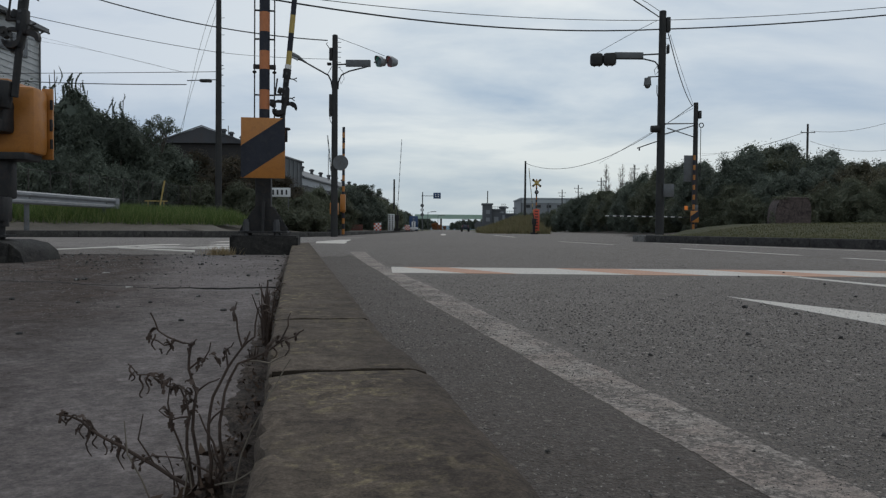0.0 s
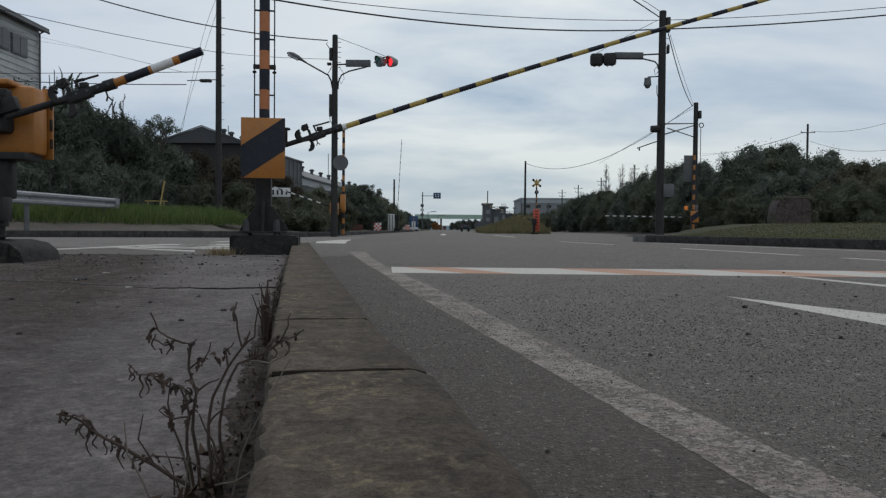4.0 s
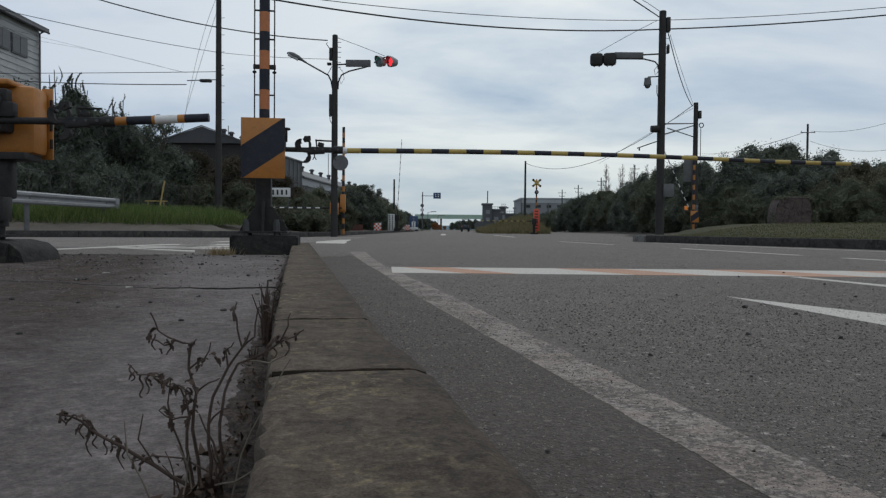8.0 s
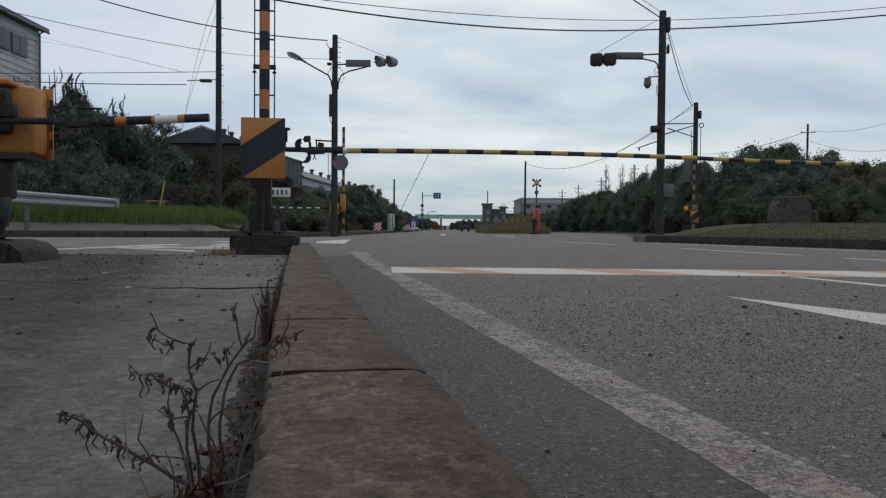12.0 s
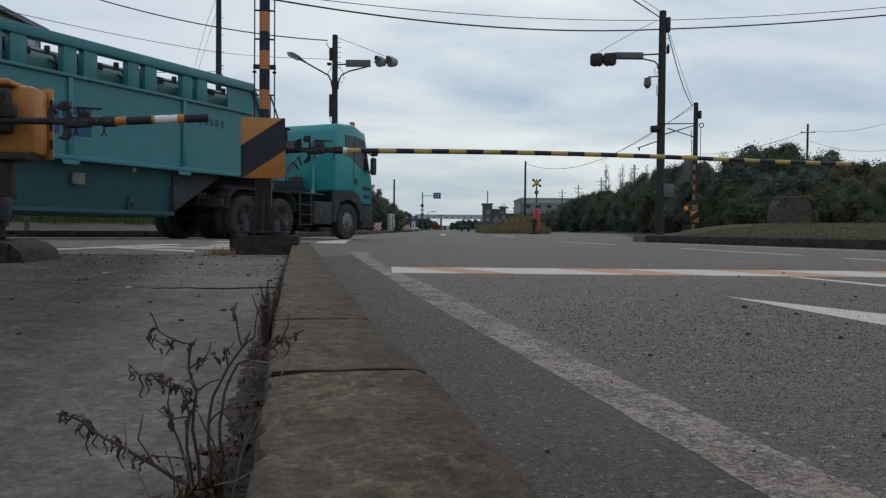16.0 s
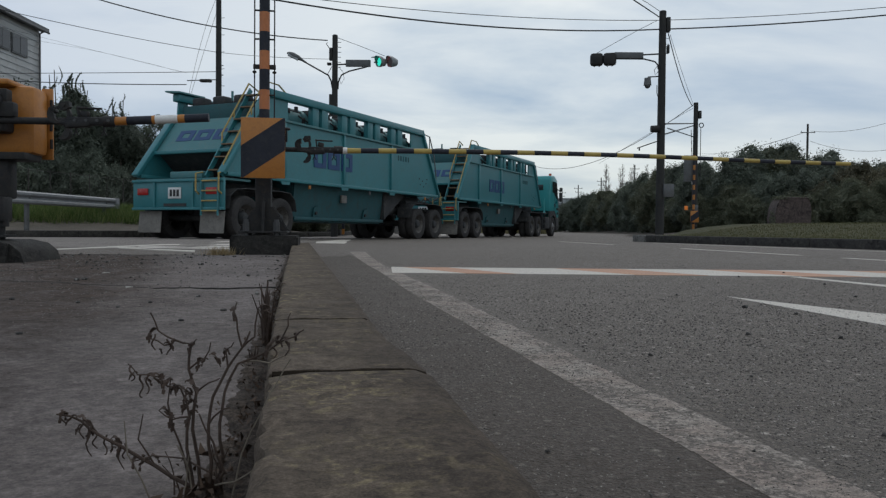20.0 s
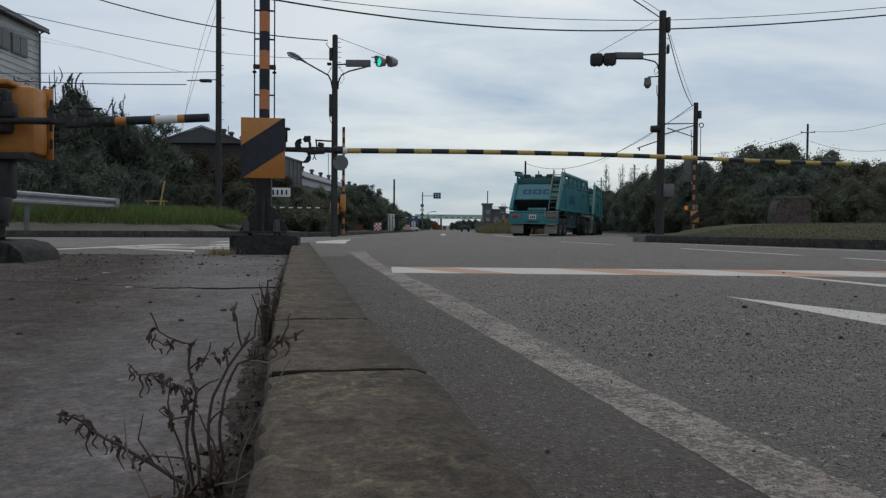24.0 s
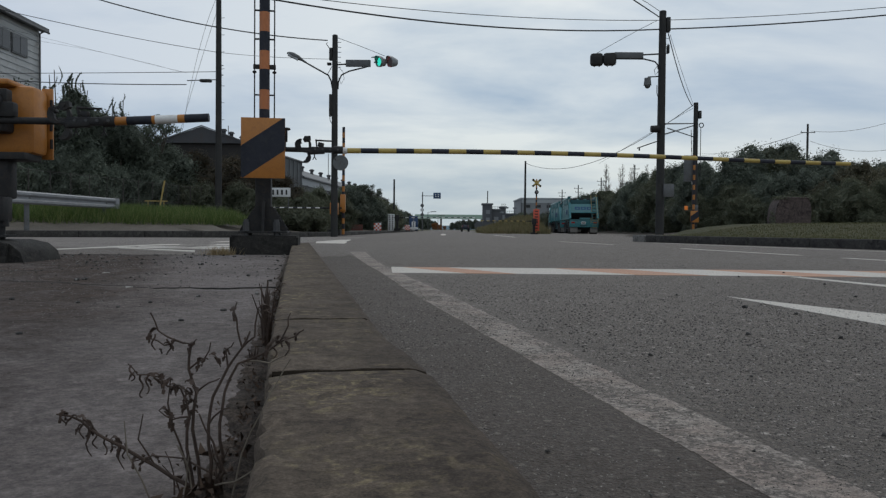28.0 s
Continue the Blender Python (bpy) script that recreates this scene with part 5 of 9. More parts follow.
def hazard_board(parent, x, y, z, w, h, flip=1):
    """A board with one broad black slant across it, facing -y."""
    s = Shape()
    s.box(x, y, z, w, 0.02, h, None, 0.003)
    board = part("hazard_board", s, ORANGE, parent, "orange board with a broad black slant")
    x0, x1, z0, z1 = x - w / 2, x + w / 2, z - h / 2, z + h / 2
    s = Shape()
    yf = y - 0.0135
    s.plate([(x0, yf, z0 + 0.02 * h), (x0, yf, z0 + 0.53 * h), (x1 - 0.02, yf, z1), (x1, yf, z1), (x1, yf, z0 + 0.47 * h), (x0 + 0.02, yf, z0)], (0, 0.003, 0))
    part("slant", s, BLACK, board)
    s = Shape()
    for sx in (-0.35, 0.35):
        s.box(x + sx * w, y + 0.02, z, 0.03, 0.03, h * 0.9)
    part("batten", s, DULL_STEEL, board)
    return board


def near_barrier():
    t = thing("crossing_barrier", pose(-2.03, 8.55, 0.03, 0, 0, 8), "road barrier on stained concrete with an orange and black board", "barrier", "crossing barriers")
    s = Shape()
    s.plate([(-0.30, -0.32, 0), (0.42, -0.32, 0), (0.42, 0.32, 0), (-0.30, 0.32, 0)], (0, 0, 0.225))
    bmesh.ops.bevel(s.bm, geom=list(s.bm.edges), offset=0.02, segments=2, affect="EDGES")
    part("footing", s, BLOCK, t, "dark stained concrete block")
    s = Shape()
    s.box(0.04, 0, 0.262, 0.52, 0.46, 0.02, None, 0.004)
    part("base_plate", s, IRON, t)
    for x in (-0.14, 0.185):
        for y in (-0.19, 0.19):
            s = Shape()
            s.rod((x, y, 0.22), (x, y, 0.40), 0.026, None, 10)
            s.rod((x, y, 0.272), (x, y, 0.372), 0.038, None, 6)
            s.rod((x, y, 0.268), (x, y, 0.276), 0.052, None, 12)
            part("anchor_bolt", s, NUT_STEEL, t)
    for y in (-0.10, 0.10):
        s = Shape()
        s.plate([(0.025, y * 1.1, 0.27), (0.055, y * 1.1, 0.27), (0.055, y * 0.9, 0.60), (0.025, y * 0.9, 0.60)], (0, -0.10 if y < 0 else 0.10, 0))
        part("web", s, IRON, t)
    for sy in (-0.10, 0.10):
        s = Shape()
        s.plate([(-0.22, sy, 0.27), (0.30, sy, 0.27), (0.29, sy, 0.30), (0.14, sy, 0.54), (-0.06, sy, 0.54), (-0.21, sy, 0.30)], (0, 0.016, 0))
        part("gusset", s, IRON, t)
    s = Shape()
    s.box(0.03, 0, 0.62, 0.17, 0.17, 0.72, None, 0.012)
    part("column", s, IRON, t)
    s = Shape()
    s.box(0.03, 0.10, 1.08, 0.30, 0.30, 0.42, None, 0.03)
    part("drive_box", s, IRON, t)
    hazard_board(t, 0.055, -0.37, 1.157, 0.46, 0.64)
    s = Shape()
    for z in (0.95, 1.3):
        s.box(0.04, -0.22, z, 0.05, 0.30, 0.05)
    part("bracket", s, IRON, t)
    # striped mast above the drive
    heights = [1.27, 1.62, 1.835, 2.06, 2.265, 2.475, 2.69, 2.91, 3.13, 3.35, 3.57]
    for i, (z0, z1) in enumerate(zip(heights, heights[1:])):
        s = Shape()
        s.rod((0.035, 0.0, z0), (0.035, 0.0, z1), 0.057, None, 18)
        part("band", s, (BLACK, MAST_ORANGE)[i % 2], t)
    for k, zz in enumerate((1.785, 2.095, 2.40, 2.715, 3.03)):
        s = Shape()
        s.box(0.035, 0, zz - 0.005, 0.228 if k != 1 else 0.245, 0.03, 0.014 if k != 1 else 0.05, None, 0.003)
        part("clamp", s, IRON, t)
    for sx in (-0.108, 0.108):
        s = Shape()
        s.rod((0.035 + sx, 0, 1.45), (0.035 + sx, 0, 3.4), 0.008, None, 6)
        part("side_rod", s, IRON, t)
        s = Shape()
        s.ball((0.035 + sx, -0.01, 2.03), 0.024, 1, 1, 0.7, 8)
        part("stud", s, IRON, t)
    s = Shape()
    s.box(0.29, -0.33, 1.30, 0.035, 0.05, 0.14, None, 0.01)
    s.ball((0.30, -0.33, 1.37), 0.035, 1.2, 1, 0.5, 10)
    part("bell", s, IRON, t)
    arm = new("arm")
    arm.parent = t
    arm.matrix_basis = pose(0.10, 0.02, 1.292)
    arm["label"] = "long yellow and black barrier arm in its iron clamp"
    arm_head(arm, 0.80, -0.105)
    # slightly arched pole of painted bands
    L0, L1, n = 0.80, 7.05, 31

    def arch(x):
        u = (x - L0) / (L1 - L0)
        return -0.105 + 0.028 * math.sin(math.pi * min(1.0, u * 1.2)) - 0.022 * u * u

    s = Shape()
    s.rod((L0 - 0.02, 0, -0.105), (L0 + 0.05, 0, -0.104), 0.036, None, 14)
    part("collar", s, WHITE_BAND, arm)
    for i in range(n):
        a, b = L0 + (L1 - L0) * i / n, L0 + (L1 - L0) * (i + 1) / n
        s = Shape()
        s.rod((a, 0, arch(a)), (b, 0, arch(b)), 0.0305 - 0.007 * i / n, 0.0305 - 0.007 * (i + 1) / n, 14)
        part("band", s, (YELLOW, BLACK)[i % 2], arm)
    return arm


def footpath_barrier():
    t = thing("crossing_barrier", pose(-3.62, 6.3, 0.03, 0, 0, 4), "orange footpath barrier drive on a dark concrete block", "barrier", "crossing barriers")
    s = Shape()
    prof = [(-0.9, 0.0), (0.33, 0.0), (0.30, 0.10), (0.22, 0.165), (0.08, 0.195), (-0.9, 0.2)]
    s.plate([(x, -0.34, z) for x, z in prof], (0, 0.68, 0))
    part("footing", s, BLOCK, t, "dark rounded concrete footing")
    s = Shape()
    s.box(-0.2, -0.36, 0.08, 0.82, 0.06, 0.19, None, 0.01)
    part("kerb_face", s, BLOCK, t)
    s = Shape()
    s.rod((0.02, -0.1, 0.19), (0.02, -0.1, 0.32), 0.05, None, 12)
    s.box(0.02, -0.1, 0.225, 0.2, 0.2, 0.02)
    part("anchor_bolt", s, IRON, t)
    s = Shape()
    s.box(-0.34, 0.05, 0.52, 0.36, 0.22, 0.7, None, 0.02)
    s.box(0.02, 0.0, 0.70, 0.14, 0.16, 0.34, None, 0.02)
    s.box(-0.1, 0.0, 0.87, 0.7, 0.3, 0.06, None, 0.01)
    part("pedestal", s, IRON, t)
    s = Shape()
    s.box(-0.195, 0.075, 1.170, 0.97, 0.27, 0.56, None, 0.05)
    part("drive_box", s, ORANGE, t, "orange steel drive housing")
    s = Shape()
    s.box(0.27, 0.225, 1.170, 0.09, 0.03, 0.60, None, 0.006)
    door = part("housing_door", s, ORANGE, t, "orange hinged door of the housing")
    s = Shape()
    s.box(0.305, 0.21, 1.16, 0.02, 0.03, 0.10, None, 0.005)
    part("door_catch", s, IRON, door)
    s = Shape()
    s.box(-0.02, -0.075, 0.995, 0.07, 0.012, 0.05)
    part("name_plate", s, DULL_STEEL, t)
    s = Shape()
    s.box(-0.12, -0.14, 1.18, 0.50, 0.20, 0.26, None, 0.03)
    s.rod((0.04, -0.3, 1.265), (0.04, 0.1, 1.265), 0.09, None, 16)
    part("gear_case", s, IRON, t)
    s = Shape()
    s.box(-0.16, -0.02, 1.455, 0.62, 0.34, 0.05, None, 0.02)
    part("lid", s, ORANGE, t, "raised orange lid")
    s = Shape()
    s.tube([(-0.16, -0.26, 1.34), (-0.04, -0.27, 1.36), (0.05, -0.27, 1.31), (0.07, -0.27, 1.24), (0.06, -0.26, 1.18)], 0.010, 6)
    part("hose", s, NUT_STEEL, t)
    s = Shape()
    s.box(0.07, -0.22, 1.33, 0.20, 0.10, 0.11, None, 0.012)
    s.box(-0.05, -0.24, 1.10, 0.34, 0.08, 0.10, None, 0.012)
    for k in range(3):
        s.rod((-0.02 + 0.07 * k, -0.29, 1.335), (-0.02 + 0.07 * k, -0.26, 1.335), 0.016, None, 8)
    part("crank_gear", s, IRON, t)
    for z in (1.0, 1.33):
        s = Shape()
        s.rod((0.315, 0.19, z - 0.04), (0.315, 0.19, z + 0.04), 0.013, None, 8)
        part("hinge", s, IRON, door)
    s = Shape()
    s.box(0.01, -0.10, 0.44, 0.17, 0.17, 0.20, None, 0.015)
    s.rod((0.05, -0.1, 0.30), (0.05, -0.1, 0.36), 0.05, None, 10)
    part("foot_lug", s, IRON, t)
    arm = new("arm")
    arm.parent = t
    arm.matrix_basis = pose(0.07, -0.26, 1.285)
    arm["label"] = "short barrier arm with black, orange and white bands"
    arm_head(arm, 0.93, -0.150, 0.14)
    L = 0.925
    rise = lambda x: -0.142 + 0.058 * (x - 0.925)
    for w, c in ((0.095, ORANGE), (0.195, BLACK), (0.025, ORANGE), (0.175, WHITE_BAND), (0.055, ORANGE), (0.185, BLACK)):
        s = Shape()
        s.rod((L, 0, rise(L)), (L + w, 0, rise(L + w)), 0.034, None, 16)
        part("band", s, c, arm)
        L += w
    return arm


ARM_NEAR = near_barrier()
ARM_PATH = footpath_barrier()


def far_barrier(m, length, bands, colours, board, label, mast=4.2, box_colour=ORANGE):
    """A barrier farther off: drive column, striped mast, board and arm along +x."""
    t = thing("crossing_barrier", m, label, "barrier", "crossing barriers")
    s = Shape()
    s.box(0, 0, 0.12, 0.55, 0.55, 0.24, None, 0.02)
    part("footing", s, BLOCK, t)
    s = Shape()
    s.box(0, 0, 0.62, 0.2, 0.2, 0.8, None, 0.01)
    part("column", s, IRON, t)
    s = Shape()
    s.box(0, 0.05, 1.12, 0.34, 0.36, 0.5, None, 0.03)
    part("drive_box", s, box_colour, t)
    if board:
        hazard_board(t, 0.05, -0.3, 1.10, 0.44, 0.60)
    if mast:
        n = 16
        for i in range(n):
            s = Shape()
            s.rod((0.02, 0, 1.3 + (mast - 1.3) * i / n), (0.02, 0, 1.3 + (mast - 1.3) * (i + 1) / n), 0.055, None, 12)
            part("band", s, (BLACK, ORANGE)[i % 2], t)
    arm = new("arm")
    arm.parent = t
    arm.matrix_basis = pose(0, -0.1, 1.15)
    arm["label"] = "thin banded barrier arm"
    s = Shape()
    s.box(0.1, 0, 0, 0.8, 0.07, 0.08, None, 0.01)
    part("carrier", s, IRON, arm)
    banded(arm, (0.45, 0, 0), (length, 0, 0), 0.026, bands, colours, 10)
    return arm


ARM_ISLE = far_barrier(pose(14.98, 46, 0.03, 0, 0, 180) @ pose(0, 0, 0), 5.25, 22, (BLACK, WHITE_BAND), False, "road barrier by the wood with a banded arm and orange mast", 0)
ARM_EAST = far_barrier(pose(7.33, 62, -0.1, 0, 0, 180), 4.3, 16, (BLACK, YELLOW), False, "road barrier beside the far road with a thin arm", 0, IRON)
ARM_FAR = far_barrier(pose(-3.96, 66, 0.15), 6.7, 24, (BLACK, WHITE_BAND), False, "road barrier at the far exit with a very long thin arm", 0, IRON)
ARM_WEST = far_barrier(pose(-4.62, 32.6, 0.05, 0, 0, 180), 3.1, 14, (BLACK, WHITE_BAND), False, "footpath barrier behind the signal pole with a banded arm", 0, ORANGE)


def warning_post(m, high, label, cross=True, board=None, box=None):
    """A striped crossing post with warning cross, lamps and board, facing -y."""
    t = thing("warning_post", m, label, "crossing sign", "striped crossing posts")
    n = int(high / 0.23)
    for i in range(n):
        s = Shape()
        s.rod((0, 0, high * i / n), (0, 0, high * (i + 1) / n), 0.06, None, 12)
        part("band", s, (ORANGE, BLACK)[i % 2], t)
    if cross:
        for a in (40, -40):
            s = Shape()
            s.box(0, -0.08 - (a > 0) * 0.02, high - 0.30, 0.92, 0.015, 0.17, Matrix.Rotation(radians(a), 4, "Y"), 0.004)
            blade = part("cross_blade", s, YELLOW, t, "yellow warning cross blade with black ends")
            for e in (-0.36, 0.36):
                q = Shape()
                mm = Matrix.Rotation(radians(a), 4, "Y")
                c = mm @ Vector((e, 0, 0))
                q.box(c.x, -0.092 - (a > 0) * 0.02, high - 0.30 + c.z, 0.13, 0.008, 0.172, mm)
                part("black_end", q, BLACK, blade)
        for x in (0,):
            s = Shape()
            s.rod((x, -0.06, high - 1.05), (x, -0.09, high - 1.05), 0.17, None, 18)
            part("lamp_shield", s, BLACK, t)
            s = Shape()
            s.rod((x, -0.09, high - 1.05), (x, -0.14, high - 1.05), 0.09, None, 14)
            part("lamp", s, DIM_RED, t)
    if board:
        s = Shape()
        s.box(0, -0.1, board[0], board[1], 0.03, board[2], None, 0.01)
        b = part("board", s, RED_BOARD, t, "orange-red upright board with dark bars")
        for k in range(7):
            q = Shape()
            q.box(0, -0.118, board[0] + board[2] * (0.40 - 0.13 * k), board[1] * 0.5, 0.006, board[2] * 0.05)
            part("bar", q, INK, b)
    if box:
        s = Shape()
        s.box(*box, None, 0.02)
        part("switch_box", s, ORANGE, t)
    return t


warning_post(pose(7.55, 62.4, 0.0), 4.45, "striped crossing post with a yellow warning cross and red board", True, (1.15, 0.5, 1.75))
warning_post(pose(-4.35, 33.4, 0.08), 4.65, "tall orange and black striped post behind the signal pole", False, None, (0.0, -0.14, 1.35, 0.22, 0.2, 0.75))
t = warning_post(pose(12.376, 38.0, 0.45), 3.65, "orange and black striped post before the wood", False)
hazard_board(t, 0.0, -0.20, 0.62, 0.41, 0.57)
s = Shape()
s.box(-0.40, -0.1, 1.04, 0.14, 0.12, 0.20, None, 0.02)
part("alarm_lamp", s, glow("amber_lamp", (0.8, 0.22, 0.03), 0.12), t, "glowing amber alarm lamp")
s = Shape()
s.box(-0.24, 0.0, 1.04, 0.3, 0.03, 0.03)
part("lamp_arm", s, IRON, t)
s = Shape()
s.box(-0.27, 0.1, 3.0, 0.42, 0.06, 1.3, None, 0.01)
part("back_panel", s, DULL_STEEL, t, "grey louvred back of a warning panel")
for k in range(5):
    s = Shape()
    s.box(-0.27, 0.06, 2.5 + k * 0.24, 0.42, 0.03, 0.02)
    part("louvre", s, DULL_STEEL, t)
s = Shape()
s.box(0.14, 0.1, 1.05, 0.2, 0.18, 0.30, None, 0.02)
part("relay_box", s, DULL_STEEL, t)


# ---------------- poles, signals and lamps ----------------
def signal_head(t, m, lit):
    """Two hooded lamps side by side; each turned by itself. A lit head gets added covers that hide its glowing lenses.
    Returns the flaps.
    """
    flaps = []
    head = new("signal_head")
    head.parent = t
    head.matrix_basis = m
    head["label"] = "two hooded signal lamps in a grey housing"
    coat = SIGNAL_GREY if lit else POLE
    for i, x in enumerate((-0.21, 0.23) if lit else (-0.25, 0.25)):
        turn = pose(x, 0, 0, 0, 0, -52 if lit else 0)

        def lamp_part(name, s, mat, label=""):
            bmesh.ops.transform(s.bm, matrix=turn, verts=s.bm.verts)
            return part(name, s, mat, head, label)

        s = Shape()
        if lit:
            s.rod((0, 0.20, 0), (0, 0.02, 0), 0.15, 0.205, 20)
            s.ball((0, 0.20, 0), 0.15, 1, 0.5, 1, 16)
            s.rod((0, 0.02, 0), (0, 0.0, 0), 0.21, None, 20)
        else:
            s.box(0, 0.08, 0.0, 0.50, 0.34, 0.48, None, 0.11)
        lamp_part("housing", s, coat)
        hood = Shape()
        n = 20
        for k in range(n):
            a0, a1 = radians(-70 + 320 * k / n), radians(-70 + 320 * (k + 1) / n)
            d0, d1 = (0.07 + 0.12 * max(0.0, math.sin(a)) for a in (a0, a1)) if lit else (0.36, 0.36)
            hood.plate([(0.205 * math.cos(a0), 0, 0.205 * math.sin(a0)), (0.205 * math.cos(a1), 0, 0.205 * math.sin(a1)),
                        (0.205 * math.cos(a1), -d1, 0.205 * math.sin(a1)), (0.205 * math.cos(a0), -d0, 0.205 * math.sin(a0))],
                       (0.006 * math.cos(a0), 0, 0.006 * math.sin(a0)))
        lamp_part("hood", hood, coat)
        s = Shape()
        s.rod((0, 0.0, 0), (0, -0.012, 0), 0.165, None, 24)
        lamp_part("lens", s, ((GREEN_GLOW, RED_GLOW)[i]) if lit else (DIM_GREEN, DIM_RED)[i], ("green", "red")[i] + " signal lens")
        # added disc, no part of the signal: covers the glow while the lamp is off
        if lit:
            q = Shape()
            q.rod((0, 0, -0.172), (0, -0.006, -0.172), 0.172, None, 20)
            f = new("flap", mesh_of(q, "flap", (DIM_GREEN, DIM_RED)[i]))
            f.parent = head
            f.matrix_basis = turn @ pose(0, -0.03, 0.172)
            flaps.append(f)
    s = Shape()
    s.rod((-0.45, 0.12, 0), (0.2 if lit else 0.0, 0.12, 0), 0.03, None, 8)
    part("mount", s, DULL_STEEL, head)
    return flaps


def signal_pole(m, high, r0, r1, label):
    t = thing("signal_pole", m, label, "signal pole", "signal poles")
    s = Shape()
    s.rod((0, 0, -0.1), (0, 0, high), r0, r1, 18)
    s.ball((0, 0, high), r1, 1, 1, 0.4, 14)
    part("pole", s, POLE, t)
    return t


def bolts(t, z0, z1, n, r, side):
    for k in range(n):
        s = Shape()
        z = z0 + (z1 - z0) * k / n
        s.rod((side * r * 0.9, 0, z), (side * (r + 0.13), 0, z), 0.011, None, 5)
        part("step_bolt", s, IRON, t)


# the pole beyond the crossing with a lit signal and a street lamp
SP = signal_pole(pose(-4.262, 30.0, 0.0), 7.82, 0.135, 0.105, "dark steel pole with a two-lamp signal and a street lamp")
s = Shape()
s.rod((0.1, 0, 6.70), (0.44, 0, 6.72), 0.03, None, 8)
s.tube([(0.12, 0, 5.75), (0.14, 0, 6.05), (0.26, 0, 6.30), (0.55, 0, 6.45), (1.15, 0, 6.60), (1.35, 0, 6.66)], 0.028, 8)
part("signal_arm", s, POLE, SP)
s = Shape()
s.box(0.905, 0, 6.755, 0.97, 0.10, 0.27, None, 0.02)
part("arm_box", s, DULL_STEEL, SP, "grey ribbed box on the signal arm")
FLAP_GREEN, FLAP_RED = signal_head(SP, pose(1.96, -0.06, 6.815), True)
s = Shape()
s.tube([(-0.10, 0, 5.8), (-0.14, 0, 6.05), (-0.25, 0, 6.28), (-0.5, 0, 6.42), (-1.25, 0, 6.83)], 0.03, 8)
s.tube([(-0.12, 0, 6.62), (-0.28, 0, 6.33)], 0.014, 6)
part("lamp_arm", s, POLE, SP)
s = Shape()
s.tube([(-1.86, -0.02, 7.13), (-1.78, -0.02, 7.11), (-1.62, -0.02, 7.05), (-1.42, -0.02, 6.95), (-1.25, 0, 6.85), (-1.10, 0, 6.76)], lambda u: 0.025 + 0.075 * math.sin(math.pi * min(1, u * 1.15)), 14)
lamp = part("lamp_head", s, DULL_STEEL, SP, "grey oval street lamp head")
s = Shape()
s.tube([(-1.80, -0.03, 7.07), (-1.62, -0.03, 6.99), (-1.42, -0.03, 6.89)], 0.07, 10)
part("lamp_glass", s, FAR_WHITE, lamp)
for x, z, w, h in ((-0.16, 7.1, 0.12, 0.48), (-0.15, 5.12, 0.13, 0.85)):
    s = Shape()
    s.box(x, 0, z, w, 0.16, h, None, 0.015)
    part("cable_box", s, POLE, SP)
s = Shape()
s.tube([(-0.2, 0, 7.3), (-0.34, 0, 7.5), (-0.3, 0, 7.55)], 0.014, 5)
part("cable_loop", s, WIRE, SP)
s = Shape()
s.tube([(-0.2, 0, 4.7), (-0.17, 0, 4.5), (-0.1, 0, 4.4)], 0.014, 5)
part("cable_loop", s, WIRE, SP)
s = Shape()
s.tube([(0.16, 0, 6.6), (0.32, 0, 6.4), (0.36, 0, 6.15), (0.24, 0, 5.95), (0.14, 0, 6.2)], 0.01, 5)
part("cable_loop", s, WIRE, SP)
s = Shape()
s.box(-0.22, 0, 6.72, 0.16, 0.12, 0.1, None, 0.01)
part("clamp", s, IRON, SP)
bolts(SP, 6.6, 7.75, 6, 0.11, 1)
s = Shape()
s.rod((0.26, -0.16, 2.88), (0.26, -0.185, 2.88), 0.30, None, 28)
disc = part("sign_disc", s, DULL_STEEL, SP, "plain grey back of a round road sign")
s = Shape()
s.box(0.12, -0.14, 2.88, 0.3, 0.03, 0.05)
part("sign_bracket", s, IRON, disc)

# the pole on the island, seen from behind its signal
RP = signal_pole(pose(8.452, 30.0, 0.3), 8.55, 0.165, 0.135, "thick dark pole with a signal seen from behind and a camera")
signal_head(RP, pose(-2.28, 0.05, 6.68, 0, 0, 168), False)
s = Shape()
s.box(-1.30, 0, 6.85, 1.12, 0.12, 0.24, None, 0.02)
part("arm_box", s, DULL_STEEL, RP, "grey ribbed box on the signal arm")
s = Shape()
s.rod((-0.75, 0, 6.88), (-0.1, 0, 6.92), 0.03, None, 8)
s.tube([(-0.14, 0, 6.32), (-0.17, 0, 6.5), (-0.28, 0, 6.62), (-0.7, 0, 6.72), (-1.9, 0, 6.72)], 0.03, 8)
part("signal_arm", s, POLE, RP)
s = Shape()
s.rod((-0.55, -0.02, 6.02), (-0.1, -0.02, 6.05), 0.025, None, 8)
part("camera_bracket", s, DULL_STEEL, RP)
s = Shape()
s.rod((-0.56, -0.02, 5.98), (-0.56, -0.02, 5.70), 0.12, 0.15, 16)
s.ball((-0.56, -0.02, 5.68), 0.11, 1, 1, 1, 14)
part("dome_camera", s, DULL_STEEL, RP, "grey dome camera under a bracket")
for x, z, w, h in ((0.21, 8.05, 0.15, 0.55), (0.22, 7.1, 0.08, 0.32)):
    s = Shape()
    s.box(x, 0, z, w, 0.2, h, None, 0.015)
    part("cable_box", s, POLE, RP)
s = Shape()
s.rod((-0.42, -0.1, 4.0), (-0.10, -0.1, 4.0), 0.13, 0.15, 14)
s.rod((-0.95, -0.1, 3.25), (-0.1, -0.1, 3.55), 0.02, None, 6)
s.rod((-0.86, -0.1, 3.26), (-0.86, -0.1, 3.16), 0.03, None, 6)
part("cable_joint", s, IRON, RP)
